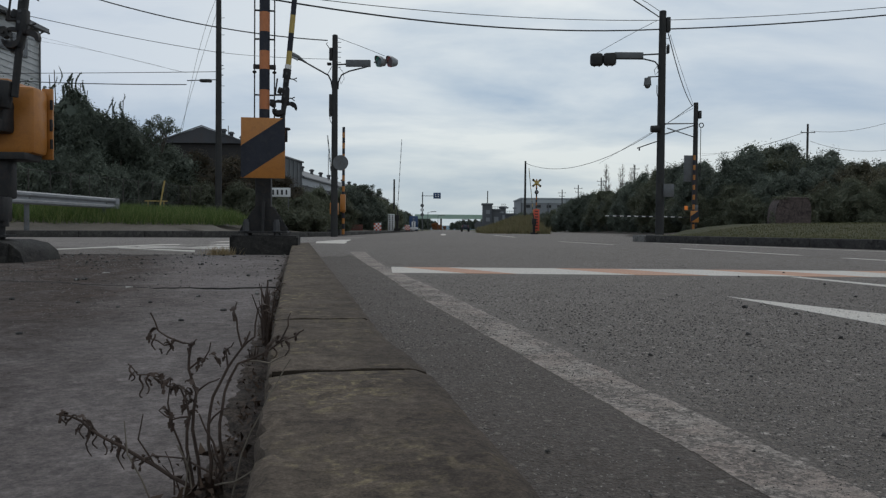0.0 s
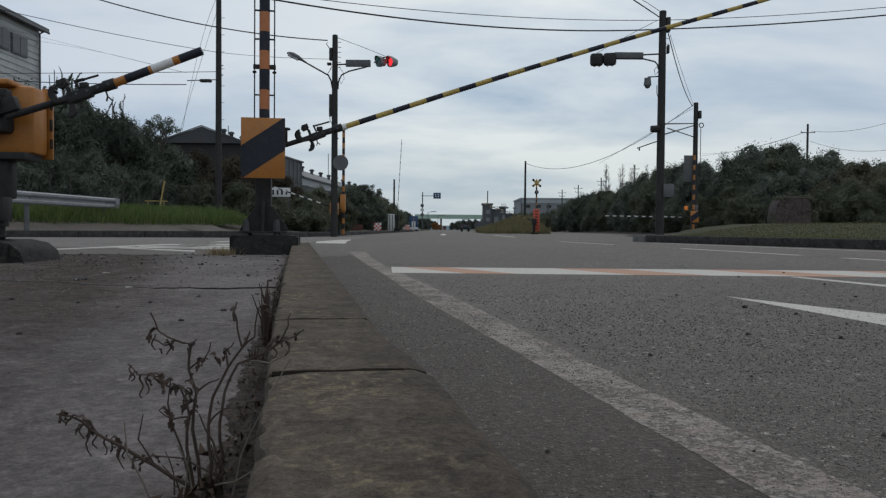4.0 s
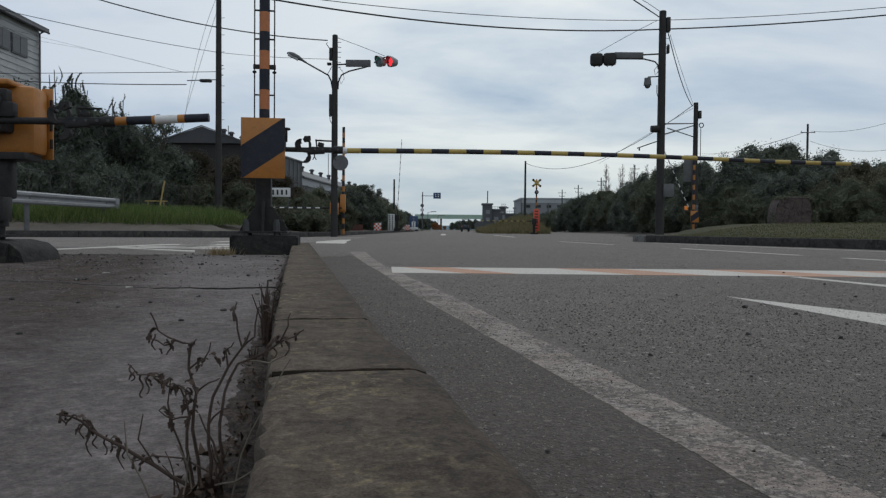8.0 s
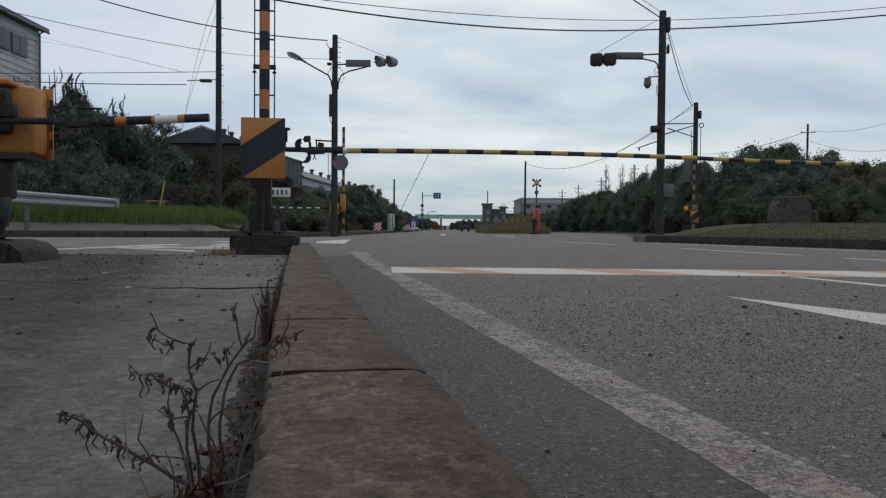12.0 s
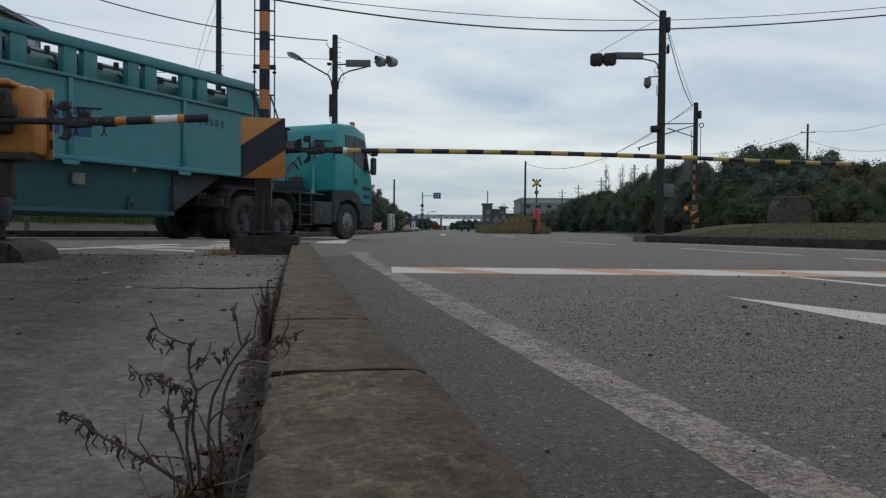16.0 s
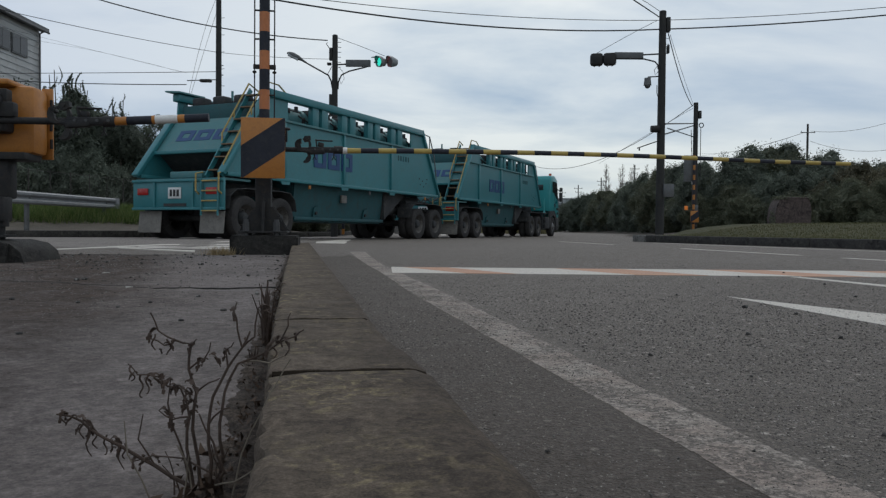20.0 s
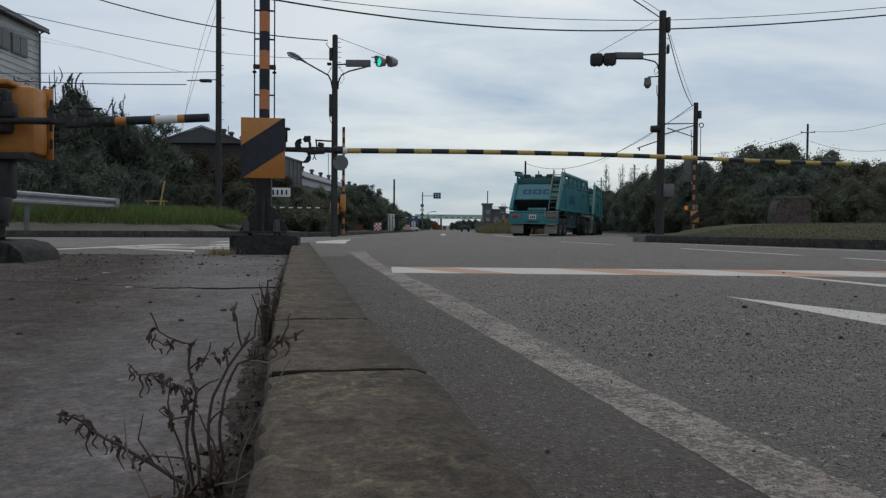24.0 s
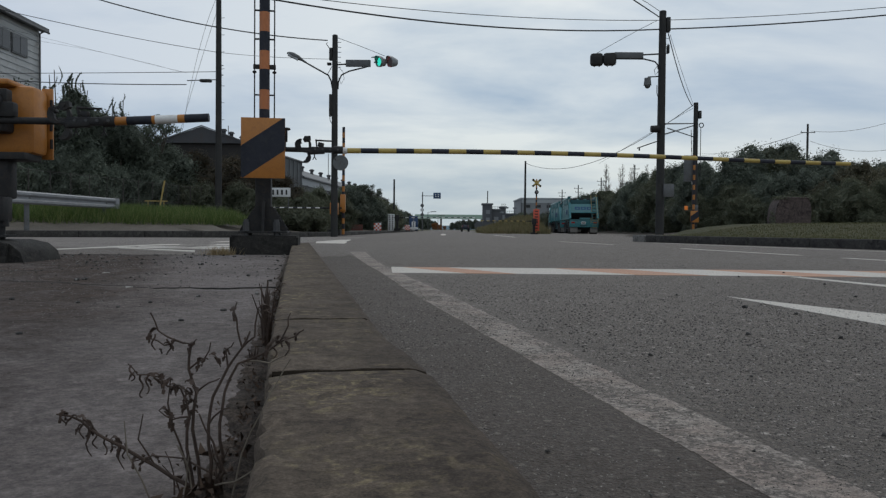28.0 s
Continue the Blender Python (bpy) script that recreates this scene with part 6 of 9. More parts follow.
s = Shape()
s.tube([(-0.2, -0.05, 5.7), (-0.2, -0.05, 5.4), (-0.12, -0.1, 5.1), (-0.12, -0.1, 4.1)], 0.016, 5)
part("cable_loop", s, WIRE, RP)
s = Shape()
s.tube([(-0.15, 0, 6.5), (-0.3, 0, 6.3), (-0.26, 0, 6.1), (-0.14, 0, 6.25)], 0.012, 5)
part("cable_loop", s, WIRE, RP)
s = Shape()
s.box(0.27, -0.2, 1.62, 0.40, 0.14, 0.50, None, 0.015)
part("control_box", s, DULL_STEEL, RP, "pale grey control box on the pole")
bolts(RP, 7.3, 8.4, 5, 0.135, 1)

# second pole behind it
QP = thing("utility_pole", pose(13.72, 42.0, 0.3), "dark pole with cables and a bracket behind the island", "utility pole", "utility poles")
s = Shape()
s.rod((0, 0, 0), (0, 0, 7.05), 0.15, 0.12, 16)
part("pole", s, POLE, QP)
for x, z, w, h in ((0.21, 6.4, 0.16, 0.42),):
    s = Shape()
    s.box(x, 0, z, w, 0.2, h, None, 0.02)
    part("cable_box", s, POLE, QP)
s = Shape()
s.torus((0.31, 0, 5.83), (0, 1, 0), 0.12, 0.025, 14, 6)
part("cable_coil", s, WIRE, QP)
s = Shape()
s.rod((0.28, 0, 3.0), (0.28, 0, 5.7), 0.02, None, 5)
part("conduit", s, POLE, QP)


def utility_pole(m, high, r, label, arms=(), mat=POLE):
    t = thing("utility_pole", m, label, "utility pole", "utility poles")
    s = Shape()
    s.rod((0, 0, -0.5), (0, 0, high), r, r * 0.72, 14)
    part("pole", s, mat, t)
    for z, w in arms:
        s = Shape()
        s.box(0, -0.05, z, w, 0.08, 0.08)
        part("crossarm", s, mat, t)
        for k in (-0.45, 0.0, 0.45):
            s = Shape()
            s.rod((k * w, -0.05, z + 0.04), (k * w, -0.05, z + 0.2), 0.04, 0.03, 6)
            part("insulator", s, DULL_STEEL, t)
    return t


WP = utility_pole(pose(-9.66, 33.0, 0.5), 11.5, 0.145, "tall dark utility pole on the west verge")
s = Shape()
s.rod((-0.1, 0, 6.15), (-1.35, 0, 6.1), 0.02, None, 6)
s.box(-0.55, 0, 6.10, 0.5, 0.2, 0.13, None, 0.04)
part("street_lamp", s, POLE, WP, "small dark lamp on a thin bracket")
s = Shape()
s.rod((0.0, 0.0, 6.75), (0.2, 0.0, 6.75), 0.02).rod((0, 0, 6.35), (0.2, 0, 6.35), 0.02)
part("hook", s, IRON, WP)
bolts(WP, 3.0, 9.5, 9, 0.12, 1)
utility_pole(pose(8.5, 80, 0.3), 7.2, 0.13, "thin dark pole beside the far road")
utility_pole(pose(-4.75, 74, 0.1), 5.0, 0.11, "short dark pole beside the far road")
utility_pole(pose(42.5, 90, 1.0), 12.0, 0.16, "utility pole with a crossarm above the wood", ((11.0, 1.7),))
for x, y, z in ((24.7, 160, 8.8), (26.3, 150, 9.2), (28.7, 140, 10.0), (32.3, 130, 11.5)):
    utility_pole(pose(x, y, 0), z, 0.13, "distant utility pole with a crossarm", ((z - 0.7, 1.6), (z - 1.4, 1.2)))


# ---------------- cables ----------------
def cable(a, b, sag, r, label="black overhead cable hung between poles", n=18):
    a, b = Vector(a), Vector(b)
    pts = [a + (b - a) * k / n + Vector((0, 0, -4 * sag * (k / n) * (1 - k / n))) for k in range(n + 1)]
    s = Shape()
    s.tube(pts, r, 5)
    return solid("cable", s, WIRE, label, "cable", group="overhead cables", smooth=True)


cable((-13.05, 28.0, 8.69), (-4.55, 30.0, 7.63), 0.273, 0.022)
cable((-5.75, 22.0, 6.97), (8.33, 30.0, 8.17), 0.393, 0.026)
cable((8.33, 30.0, 8.17), (17.03, 28.0, 8.34), 0.086, 0.026)
cable((-4.7, 24.0, 7.52), (8.32, 30.0, 8.52), 0.219, 0.013)
cable((8.32, 30.0, 8.52), (17.63, 29.0, 8.92), 0.094, 0.013)
cable((-15.35, 26.0, 7.69), (-9.66, 33.0, 7.81), 0.090, 0.012)
cable((-9.66, 33.0, 7.81), (-4.37, 30.0, 6.91), 0.058, 0.009)
cable((-17.49, 30.0, 8.1), (-11.04, 33.0, 6.93), 0.014, 0.004)
cable((-17.5, 30.0, 7.73), (-11.28, 33.0, 6.96), -0.163, 0.004)
cable((-21.0, 36.0, 7.43), (-9.71, 33.0, 6.99), 0.015, 0.014)
cable((-21.01, 36.0, 7.12), (-11.04, 33.0, 6.43), 0.060, 0.02)
cable((5.47, 24.0, 7.74), (8.3, 30.0, 8.65), -0.006, 0.022)
cable((5.14, 22.0, 7.16), (8.38, 30.0, 8.83), -0.031, 0.01)
cable((8.26, 30.0, 8.52), (5.82, 30.0, 7.17), -0.031, 0.009)
cable((-4.18, 30.0, 7.74), (-2.31, 30.0, 7.04), -0.015, 0.009)
cable((8.68, 30.0, 8.0), (13.54, 42.0, 7.16), 0.387, 0.02)
cable((8.75, 30.0, 7.96), (13.6, 42.0, 7.2), 0.088, 0.009)
cable((13.54, 42.0, 7.2), (8.5, 80.0, 7.28), 1.731, 0.02)
cable((13.54, 42.0, 7.04), (12.1, 60.0, 5.55), -0.025, 0.01)
cable((-9.54, 33.0, 10.16), (-15.1, 44.0, 5.69), -0.148, 0.008)
cable((-9.74, 33.0, 10.16), (-14.97, 44.0, 5.69), -0.833, 0.008)
cable((42.8, 90.0, 12.19), (47.16, 80.0, 12.18), 0.562, 0.02)
cable((42.27, 90.0, 12.06), (49.17, 150.0, 15.51), 0.836, 0.02)
cable((42.82, 90.0, 11.01), (47.24, 80.0, 9.14), 0.661, 0.02)
cable((40.05, 120.0, 12.13), (42.27, 90.0, 12.06), 0.465, 0.015)
cable((8.62, 30, 4.52), (13.6, 42, 6.22), 0.0, 0.03, "straight steel bracket between the two poles")
cable((8.62, 30, 4.12), (13.6, 42, 6.10), 0.0, 0.03, "straight steel bracket between the two poles")
cable((8.7, 30, 4.35), (13.6, 42, 5.5), 0.0, 0.025, "straight steel bracket between the two poles")

# ---------------- signs beside the far road ----------------
def bars_on(parent, x, y, z, w, h, rows, cols, mat=INK, fill=0.6):
    """Unreadable writing as plain bars on a face towards -y."""
    rr = random.Random(rows * 7 + cols)
    for c in range(cols):
        for k in range(rows):
            s = Shape()
            s.box(x - w / 2 + w * (c + 0.5) / cols, y, z + h / 2 - h * (k + 0.5) / rows, w / cols * fill * rr.uniform(0.75, 1.1), 0.006, h / rows * 0.62)
            part("bar", s, mat, parent)


def board_sign(name, m, w, h, z, label, rows, cols, mat=SIGN_WHITE, legs=True, ink=INK):
    t = thing(name, m, label, "sign")
    s = Shape()
    s.box(0, 0, z, w, 0.04, h, None, 0.006)
    b = part("panel", s, mat, t)
    bars_on(b, 0, -0.024, z, w * 0.84, h * 0.88, rows, cols, ink, 0.42)
    if legs:
        for x in (-0.4, 0.4):
            s = Shape()
            s.rod((x * w, 0.03, 0), (x * w, 0.03, z + h * 0.4), 0.025, None, 6)
            part("leg", s, DULL_STEEL, t)
    return t


board_sign("upright_sign", pose(-4.75, 70, 0.05), 0.62, 1.55, 0.86, "white upright sign with two columns of dark writing", 8, 2)
board_sign("upright_sign", pose(-3.55, 92, 0.05), 0.45, 1.05, 0.65, "small white upright sign beside the far road", 4, 1)
board_sign("wall_sign", pose(-7.75, 36.4, 0.5), 1.0, 0.43, 1.52, "white sign with dark writing before the trees", 1, 4)


def check_sign(m, label):
    t = thing("check_sign", m, label, "sign", "red and white checked signs")
    s = Shape()
    s.box(0, 0, 0.36, 0.52, 0.05, 0.56, None, 0.006)
    b = part("panel", s, SIGN_WHITE, t)
    for i in range(4):
        for j in range(4):
            if (i + j) % 2:
                s = Shape()
                s.box(-0.195 + i * 0.13, -0.03, 0.165 + j * 0.13, 0.125, 0.006, 0.125)
                part("square", s, RED_BOARD, b)
    s = Shape()
    s.box(0, 0.02, 0.05, 0.5, 0.2, 0.12)
    part("foot", s, DARK_CONCRETE, t)


check_sign(pose(-4.62, 54, 0.1), "low red and white checked marker on the far kerb")
check_sign(pose(-3.65, 78, 0.1) @ pose(0, 0, 0), "low red and white checked marker on the far kerb")
s = Shape()
s.box(0, 0, 0.12, 1.9, 0.35, 0.24, None, 0.03)
solid("planter", s, SIGN_WHITE, "low pale block beside the far kerb", "block", m=pose(-3.9, 90, 0.3))

RSP = thing("road_sign", pose(-3.53, 130, 0), "tall road sign pole with a dark board and round signs", "road sign")
s = Shape()
s.rod((0, 0, 0), (0, 0, 6.6), 0.10, 0.09, 10)
s.rod((-0.2, 0, 5.95), (2.3, 0, 5.95), 0.05, None, 8)
part("pole", s, DULL_STEEL, RSP)
s = Shape()
s.box(2.45, -0.1, 6.0, 1.25, 0.05, 1.0, None, 0.01)
b = part("panel", s, SIGN_BLUE, RSP, "dark blue direction board")
bars_on(b, 2.45, -0.13, 6.0, 0.9, 0.6, 2, 2, SIGN_WHITE, 0.5)
for z in (4.3, 3.55, 2.75):
    s = Shape()
    s.rod((-0.05, -0.12, z), (-0.05, -0.15, z), 0.30, None, 18)
    d = part("round_sign", s, SIGN_WHITE if z > 3 and z < 4 else DULL_STEEL, RSP)
for i, (x, y, h) in enumerate(((-3.0, 150, 3.6), (-1.2, 175, 3.4))):
    t = thing("street_lamp", pose(x, y, 0), "thin distant street lamp", "street lamp")
    s = Shape()
    s.tube([(0, 0, 0), (0, 0, h), (0.9, 0, h + 0.15)], 0.06, 6)
    part("pole", s, DULL_STEEL, t)
    s = Shape()
    s.box(1.2, 0, h + 0.15, 0.9, 0.2, 0.12)
    part("lamp_head", s, DULL_STEEL, t)

# ---------------- buildings ----------------
def block(name, m, sx, sy, sz, wall, roof, label, windows=(), roof_h=0.0, extra=None):
    """A house from its front corner: walls, roof, and windows cut as framed recesses on the -y face (x, z, w, h)."""
    t = thing(name, m, label, "building")
    s = Shape()
    s.box(sx / 2, sy / 2, sz / 2, sx, sy, sz)
    part("wall", s, wall, t)
    s = Shape()
    if roof_h:
        s.plate([(-0.4, -0.4, sz), (sx + 0.4, -0.4, sz), (sx / 2, -0.4, sz + roof_h)], (0, sy + 0.8, 0))
    else:
        s.box(sx / 2, sy / 2, sz + 0.15, sx + 0.4, sy + 0.4, 0.3)
    part("roof", s, roof, t)
    for x, z, w, h in windows:
        s = Shape()
        s.box(x, -0.03, z, w, 0.08, h)
        f = part("window", s, DULL_STEEL, t)
        s = Shape()
        n = max(1, int(w / 1.2))
        for k in range(n):
            s.box(x - w / 2 + w * (k + 0.5) / n, -0.075, z, w / n - 0.12, 0.02, h - 0.16)
        part("pane", s, DARK_GLASS, f)
    return t


# pale clad works building in the west: its end wall and its long side
LB = thing("works_building", pose(-31.5, 60, 0), "tall pale clad works building with a band of dark windows", "building")
s = Shape()
s.box(-9, -20, 7.7, 18, 40, 15.4)
part("wall", s, CORRUGATED, LB)
s = Shape()
s.plate([(0.55, 0.45, 15.35), (-9, 0.45, 17.6), (-18.55, 0.45, 15.35), (-18.55, 0.45, 15.7), (-9, 0.45, 17.95), (0.55, 0.45, 15.7)], (0, -40.9, 0))
part("roof", s, DULL_STEEL, LB)
s = Shape()
s.rod((0.5, 0.5, 15.4), (0.5, -40, 15.4), 0.09, None, 8)
part("gutter", s, DULL_STEEL, LB)
s = Shape()
s.rod((0.12, -0.15, 0), (0.12, -0.15, 15.2), 0.07, None, 8)
s.rod((0.12, -0.15, 15.2), (0.5, -0.15, 15.4), 0.06, None, 8)
part("downpipe", s, DULL_STEEL, LB)
for k in range(32):
    s = Shape()
    s.box(0.02, -20, 0.45 + k * 0.47, 0.05, 39.9, 0.045)
    part("cladding_seam", s, DULL_PALE, LB)
for k in range(8):
    y = -2.95 - k * 2.35
    s = Shape()
    s.box(0.05, y, 13.65, 0.14, 2.1, 1.45)
    w = part("window", s, DULL_STEEL, LB)
    for q in (-0.5, 0.5):
        s = Shape()
        s.box(0.13, y + q, 13.65, 0.03, 0.94, 1.25)
        part("pane", s, DARK_GLASS, w)

barn = block("barn", pose(-28.0, 76, 0, 0, 0, 0), 8.4, 14, 8.6, BARN_WALL, DARK_SHEET, "dark gabled warehouse behind the trees", (), 1.62)
s = Shape()
for a, b in (((-0.42, 8.62), (4.2, 10.30)), ((8.82, 8.62), (4.2, 10.30))):
    d = Vector((b[0] - a[0], 0, b[1] - a[1]))
    s.box((a[0] + b[0]) / 2, -0.45, (a[1] + b[1]) / 2, d.length, 0.10, 0.10, Matrix.Rotation(-math.atan2(d.z, d.x), 4, "Y"))
part("gable_trim", s, DULL_STEEL, barn, "pale trim along the gable edge")
for x, y in ((5.85, 1.5), (6.60, 1.5), (7.30, 3.0), (7.9, 6.0)):
    z = 10.22 - abs(x - 4.2) * 0.37
    s = Shape()
    s.rod((x, y, z - 0.1), (x, y, z + 0.42), 0.20, None, 10)
    s.rod((x, y, z + 0.42), (x, y, z + 0.62), 0.36, 0.22, 12)
    part("roof_vent", s, DARK_SHEET, barn)
# grey shed whose long side runs back beside the road, and the longer one beyond it
WH = thing("warehouse", pose(-15.45, 84.0, 0, 0, 0, -5.5), "grey ribbed sheet warehouse with a flat roof", "building")
s = Shape()
s.box(-1.6, -4.2, 3.72, 3.2, 8.4, 7.44)
part("wall", s, SHED_SHEET, WH)
s = Shape()
s.box(-1.6, -4.2, 7.52, 3.5, 8.7, 0.16)
part("roof", s, DULL_STEEL, WH)
for k in range(6):
    s = Shape()
    s.box(0.04, -0.5 - k * 1.45, 3.7, 0.09, 0.10, 7.3)
    part("rib", s, GREY_SHEET, WH)
for z in (2.6, 5.2):
    s = Shape()
    s.box(0.02, -4.2, z, 0.05, 8.3, 0.07)
    part("rail", s, DARK_SHEET, WH)
LW = thing("long_warehouse", pose(-16.27, 88, 0, 0, 0, -4), "long warehouse with pale upper wall and roof vents", "building")
s = Shape()
s.plate([(-8, 0, 0), (0, 0, 0), (0, 0, 6.16), (-4, 0, 7.86), (-8, 0, 6.16)], (0, 70, 0))
part("wall", s, DARK_SHEET, LW)
s = Shape()
s.box(0.05, 35, 5.70, 0.10, 70, 0.86)
part("upper_wall", s, DULL_PALE, LW, "pale sheet band under the eaves")
s = Shape()
s.plate([(0.35, 0, 6.10), (-4, 0, 7.94), (-8.35, 0, 6.10), (-8.35, 0, 6.26), (-4, 0, 8.10), (0.35, 0, 6.26)], (0, 70, 0))
part("roof", s, GREY_SHEET, LW)
for k in range(11):
    y = 8 + k * 5.4
    s = Shape()
    s.rod((-3.4, y, 7.7), (-3.4, y, 8.25), 0.22, None, 8)
    s.ball((-3.4, y, 8.34), 0.38, 1, 1, 0.5, 8)
    part("roof_vent", s, DARK_SHEET, LW)
for x, y, h in ((-25.2, 90, 12.2), (-22.8, 90, 11.5), (-17.0, 120, 12.5), (-16.5, 110, 11.0), (-15.5, 120, 10.6)):
    s = Shape()
    s.rod((0, 0, 0), (0, 0, h), 0.05, None, 5)
    solid("antenna", s, DULL_STEEL, "thin rod on the warehouse roofs", "antenna", m=pose(x, y, 0))

# far factory in the east and plant beside the road
t = block("factory", pose(19.3, 190, 0), 20.0, 20, 8.0, HAZE_GREY, FACTORY_TOP, "grey flat-roofed factory with a pale parapet and small windows", [(1.6 + k * 2.6, 6.2, 1.2, 0.8) for k in range(7)])
for x in (0.0, 6.6, 13.2, 19.9):
    s = Shape()
    s.box(x, -0.05, 4.0, 0.25, 0.14, 8.0)
    part("pilaster", s, HAZE_DARK, t)
s = Shape()
s.box(10, -0.06, 7.45, 20.0, 0.14, 0.9)
part("parapet", s, FACTORY_TOP, t, "pale sheet parapet")
t = block("plant_tower", pose(7.35, 142, 0), 1.66, 3, 4.9, HAZE_DARK, HAZE_DARK, "dark plant tower with a chimney pipe")
s = Shape()
s.ball((0.83, 1.5, 5.0), 0.8, 1.0, 1.6, 0.35, 14)
part("cap", s, HAZE_DARK, t)
s = Shape()
s.rod((0.83, 0.6, 5), (0.86, 0.6, 7.5), 0.09, None, 8)
part("chimney", s, IRON, t)
for z in (2.2, 3.6):
    s = Shape()
    s.box(0.9, -0.03, z, 0.7, 0.08, 0.7)
    part("window", s, HAZE_GREY, t)
for x, w, h in ((9.0, 1.7, 3.9), (10.8, 0.84, 4.4), (11.7, 1.7, 3.1)):
    t = block("plant_shed", pose(x, 143, 0), w, 4, h, HAZE_DARK, HAZE_DARK, "small grey plant building beside the far road")
    s = Shape()
    s.box(w * 0.5, -0.04, h * 0.55, w * 0.5, 0.08, h * 0.3)
    part("panel", s, HAZE_GREY, t)
    for k in range(4):
        s = Shape()
        s.rod((w * (0.1 + 0.27 * k), 0, h + 0.2), (w * (0.1 + 0.27 * k), 0, h + 0.75), 0.03, None, 5)
        part("rail_post", s, HAZE_DARK, t)
    s = Shape()
    s.rod((0, 0, h + 0.72), (w, 0, h + 0.72), 0.03, None, 5)
    part("roof_rail", s, HAZE_DARK, t)
for x, y, h in ((11.2, 138, 4.3), (12.6, 137, 4.2), (10.2, 136, 3.4)):
    t = thing("yard_lamp", pose(x, y, 0), "small floodlight on a thin mast in the plant yard", "lamp")
    s = Shape()
    s.rod((0, 0, 0), (0, 0, h), 0.06, 0.05, 6)
    part("mast", s, HAZE_DARK, t)
    s = Shape()
    s.box(0.15, -0.05, h, 0.7, 0.3, 0.28, None, 0.04)
    part("lamp_head", s, HAZE_GREY, t)
# footbridge far away
t = thing("bridge", pose(3, 350, 0), "green girder bridge far down the road, paled by haze", "bridge")
s = Shape()
s.box(1, 0, 5.75, 34, 3, 1.3)
part("girder", s, BRIDGE_GREEN, t)
s = Shape()
s.box(1, -1.55, 6.7, 34, 0.1, 0.6)
part("railing", s, BRIDGE_GREEN, t)
for x in (-15, -4, 15):
    s = Shape()
    s.box(x, 0, 2.5, 0.9, 2, 5.2)
    part("pier", s, CONCRETE, t)
s = Shape()
s.box(0, 0, 6, 400, 30, 12)
solid("far_shore", s, surface("distant_haze_blue", (0.30, 0.42, 0.50), (0.36, 0.48, 0.56), 1, 0.02, 0.9, 0, 0), "pale blue distant shore", "backdrop", "structure", m=pose(40, 1500, -4.5))

# small works vehicle standing far off on the road
VAN = thing("forklift", pose(3.38, 118, 0), "small dark works vehicle seen from behind on the road", "vehicle")
s = Shape()
s.box(0, 0, 0.72, 1.0, 1.9, 0.62, None, 0.10)
part("body", s, surface("dark_blue_car_paint", (0.02, 0.026, 0.04), (0.028, 0.035, 0.05), 20, 2, 0.35), VAN)
for x in (-0.46, 0.46):
    s = Shape()
    s.tube([(x, -0.75, 0.95), (x, -0.55, 1.85), (x, 0.6, 1.85), (x, 0.7, 0.95)], 0.04, 6)
    part("cab_post", s, CHASSIS, VAN)
s = Shape()
s.box(0, 0.0, 1.88, 1.05, 1.3, 0.06, None, 0.02)
part("cab_roof", s, CHASSIS, VAN)
s = Shape()
s.box(0, 0.1, 1.15, 0.5, 0.3, 0.5, None, 0.08)
part("seat", s, CHASSIS, VAN)
for x in (-0.52, 0.52):
    for y in (-0.6, 0.65):
        s = Shape()
        s.rod((x - 0.13, y, 0.36), (x + 0.13, y, 0.36), 0.36, None, 16)
        part("wheel", s, RUBBER, VAN)
for x in (-0.4, 0.4):
    s = Shape()
    s.box(x, -0.97, 0.85, 0.12, 0.04, 0.12)
    part("tail_lamp", s, RED_LENS, VAN)
BIN = thing("tank_trailer", pose(6.5, 141, 0), "dark round tank beside the plant", "tank")
s = Shape()
s.rod((0, -1, 1.1), (0, 1, 1.1), 0.75, None, 18)
part("drum", s, HAZE_DARK, BIN)
s = Shape()
s.box(0, 0, 0.3, 1.1, 1.8, 0.6)
part("cradle", s, HAZE_DARK, BIN)
SH = thing("sign_tower", pose(-5.2, 135, 0), "dark blue sign tower among the roadside trees", "sign")
s = Shape()
s.box(0, 0, 1.3, 1.5, 0.6, 2.6, None, 0.03)
b = part("panel", s, SIGN_BLUE, SH)
bars_on(b, 0, -0.32, 1.6, 0.5, 1.4, 4, 1, HAZE_GREY)

# overgrown concrete hut at the edge of the wood
HUT = thing("concrete_hut", pose(15.15, 33.2, 0.50, 0, 0, -8) @ Matrix.Diagonal((0.88, 0.88, 0.88, 1)), "overgrown weathered concrete hut at the edge of the wood", "hut")
s = Shape()
s.plate([(-0.84, 0, 0), (0.84, 0, 0), (0.82, 0, 0.9), (0.78, 0, 1.30), (0.68, 0, 1.50), (0.1, 0, 1.54), (-0.46, 0, 1.51), (-0.66, 0, 1.38), (-0.80, 0, 1.05), (-0.86, 0, 0.5)], (0, 1.5, 0))
bmesh.ops.bevel(s.bm, geom=list(s.bm.edges), offset=0.05, segments=2, affect="EDGES")
part("wall", s, HUT_STONE, HUT)
s = Shape()
s.box(0.08, 0.75, 1.50, 1.30, 1.52, 0.09, None, 0.04)
part("roof", s, HUT_STONE, HUT)
share("ivy", quads_mesh("ivy", leaf_cloud([(-0.5, 0.5, 1.5, 0.45, 0.7, 0.12), (0.5, 0.4, 1.55, 0.5, 0.6, 0.10), (1.05, 0.3, 0.5, 0.16, 0.5, 0.5), (-0.98, 0.1, 0.4, 0.12, 0.4, 0.5), (0.1, -0.35, 0.03, 0.9, 0.1, 0.10)], 1300, 0.05, 5), LEAF_MID), HUT)
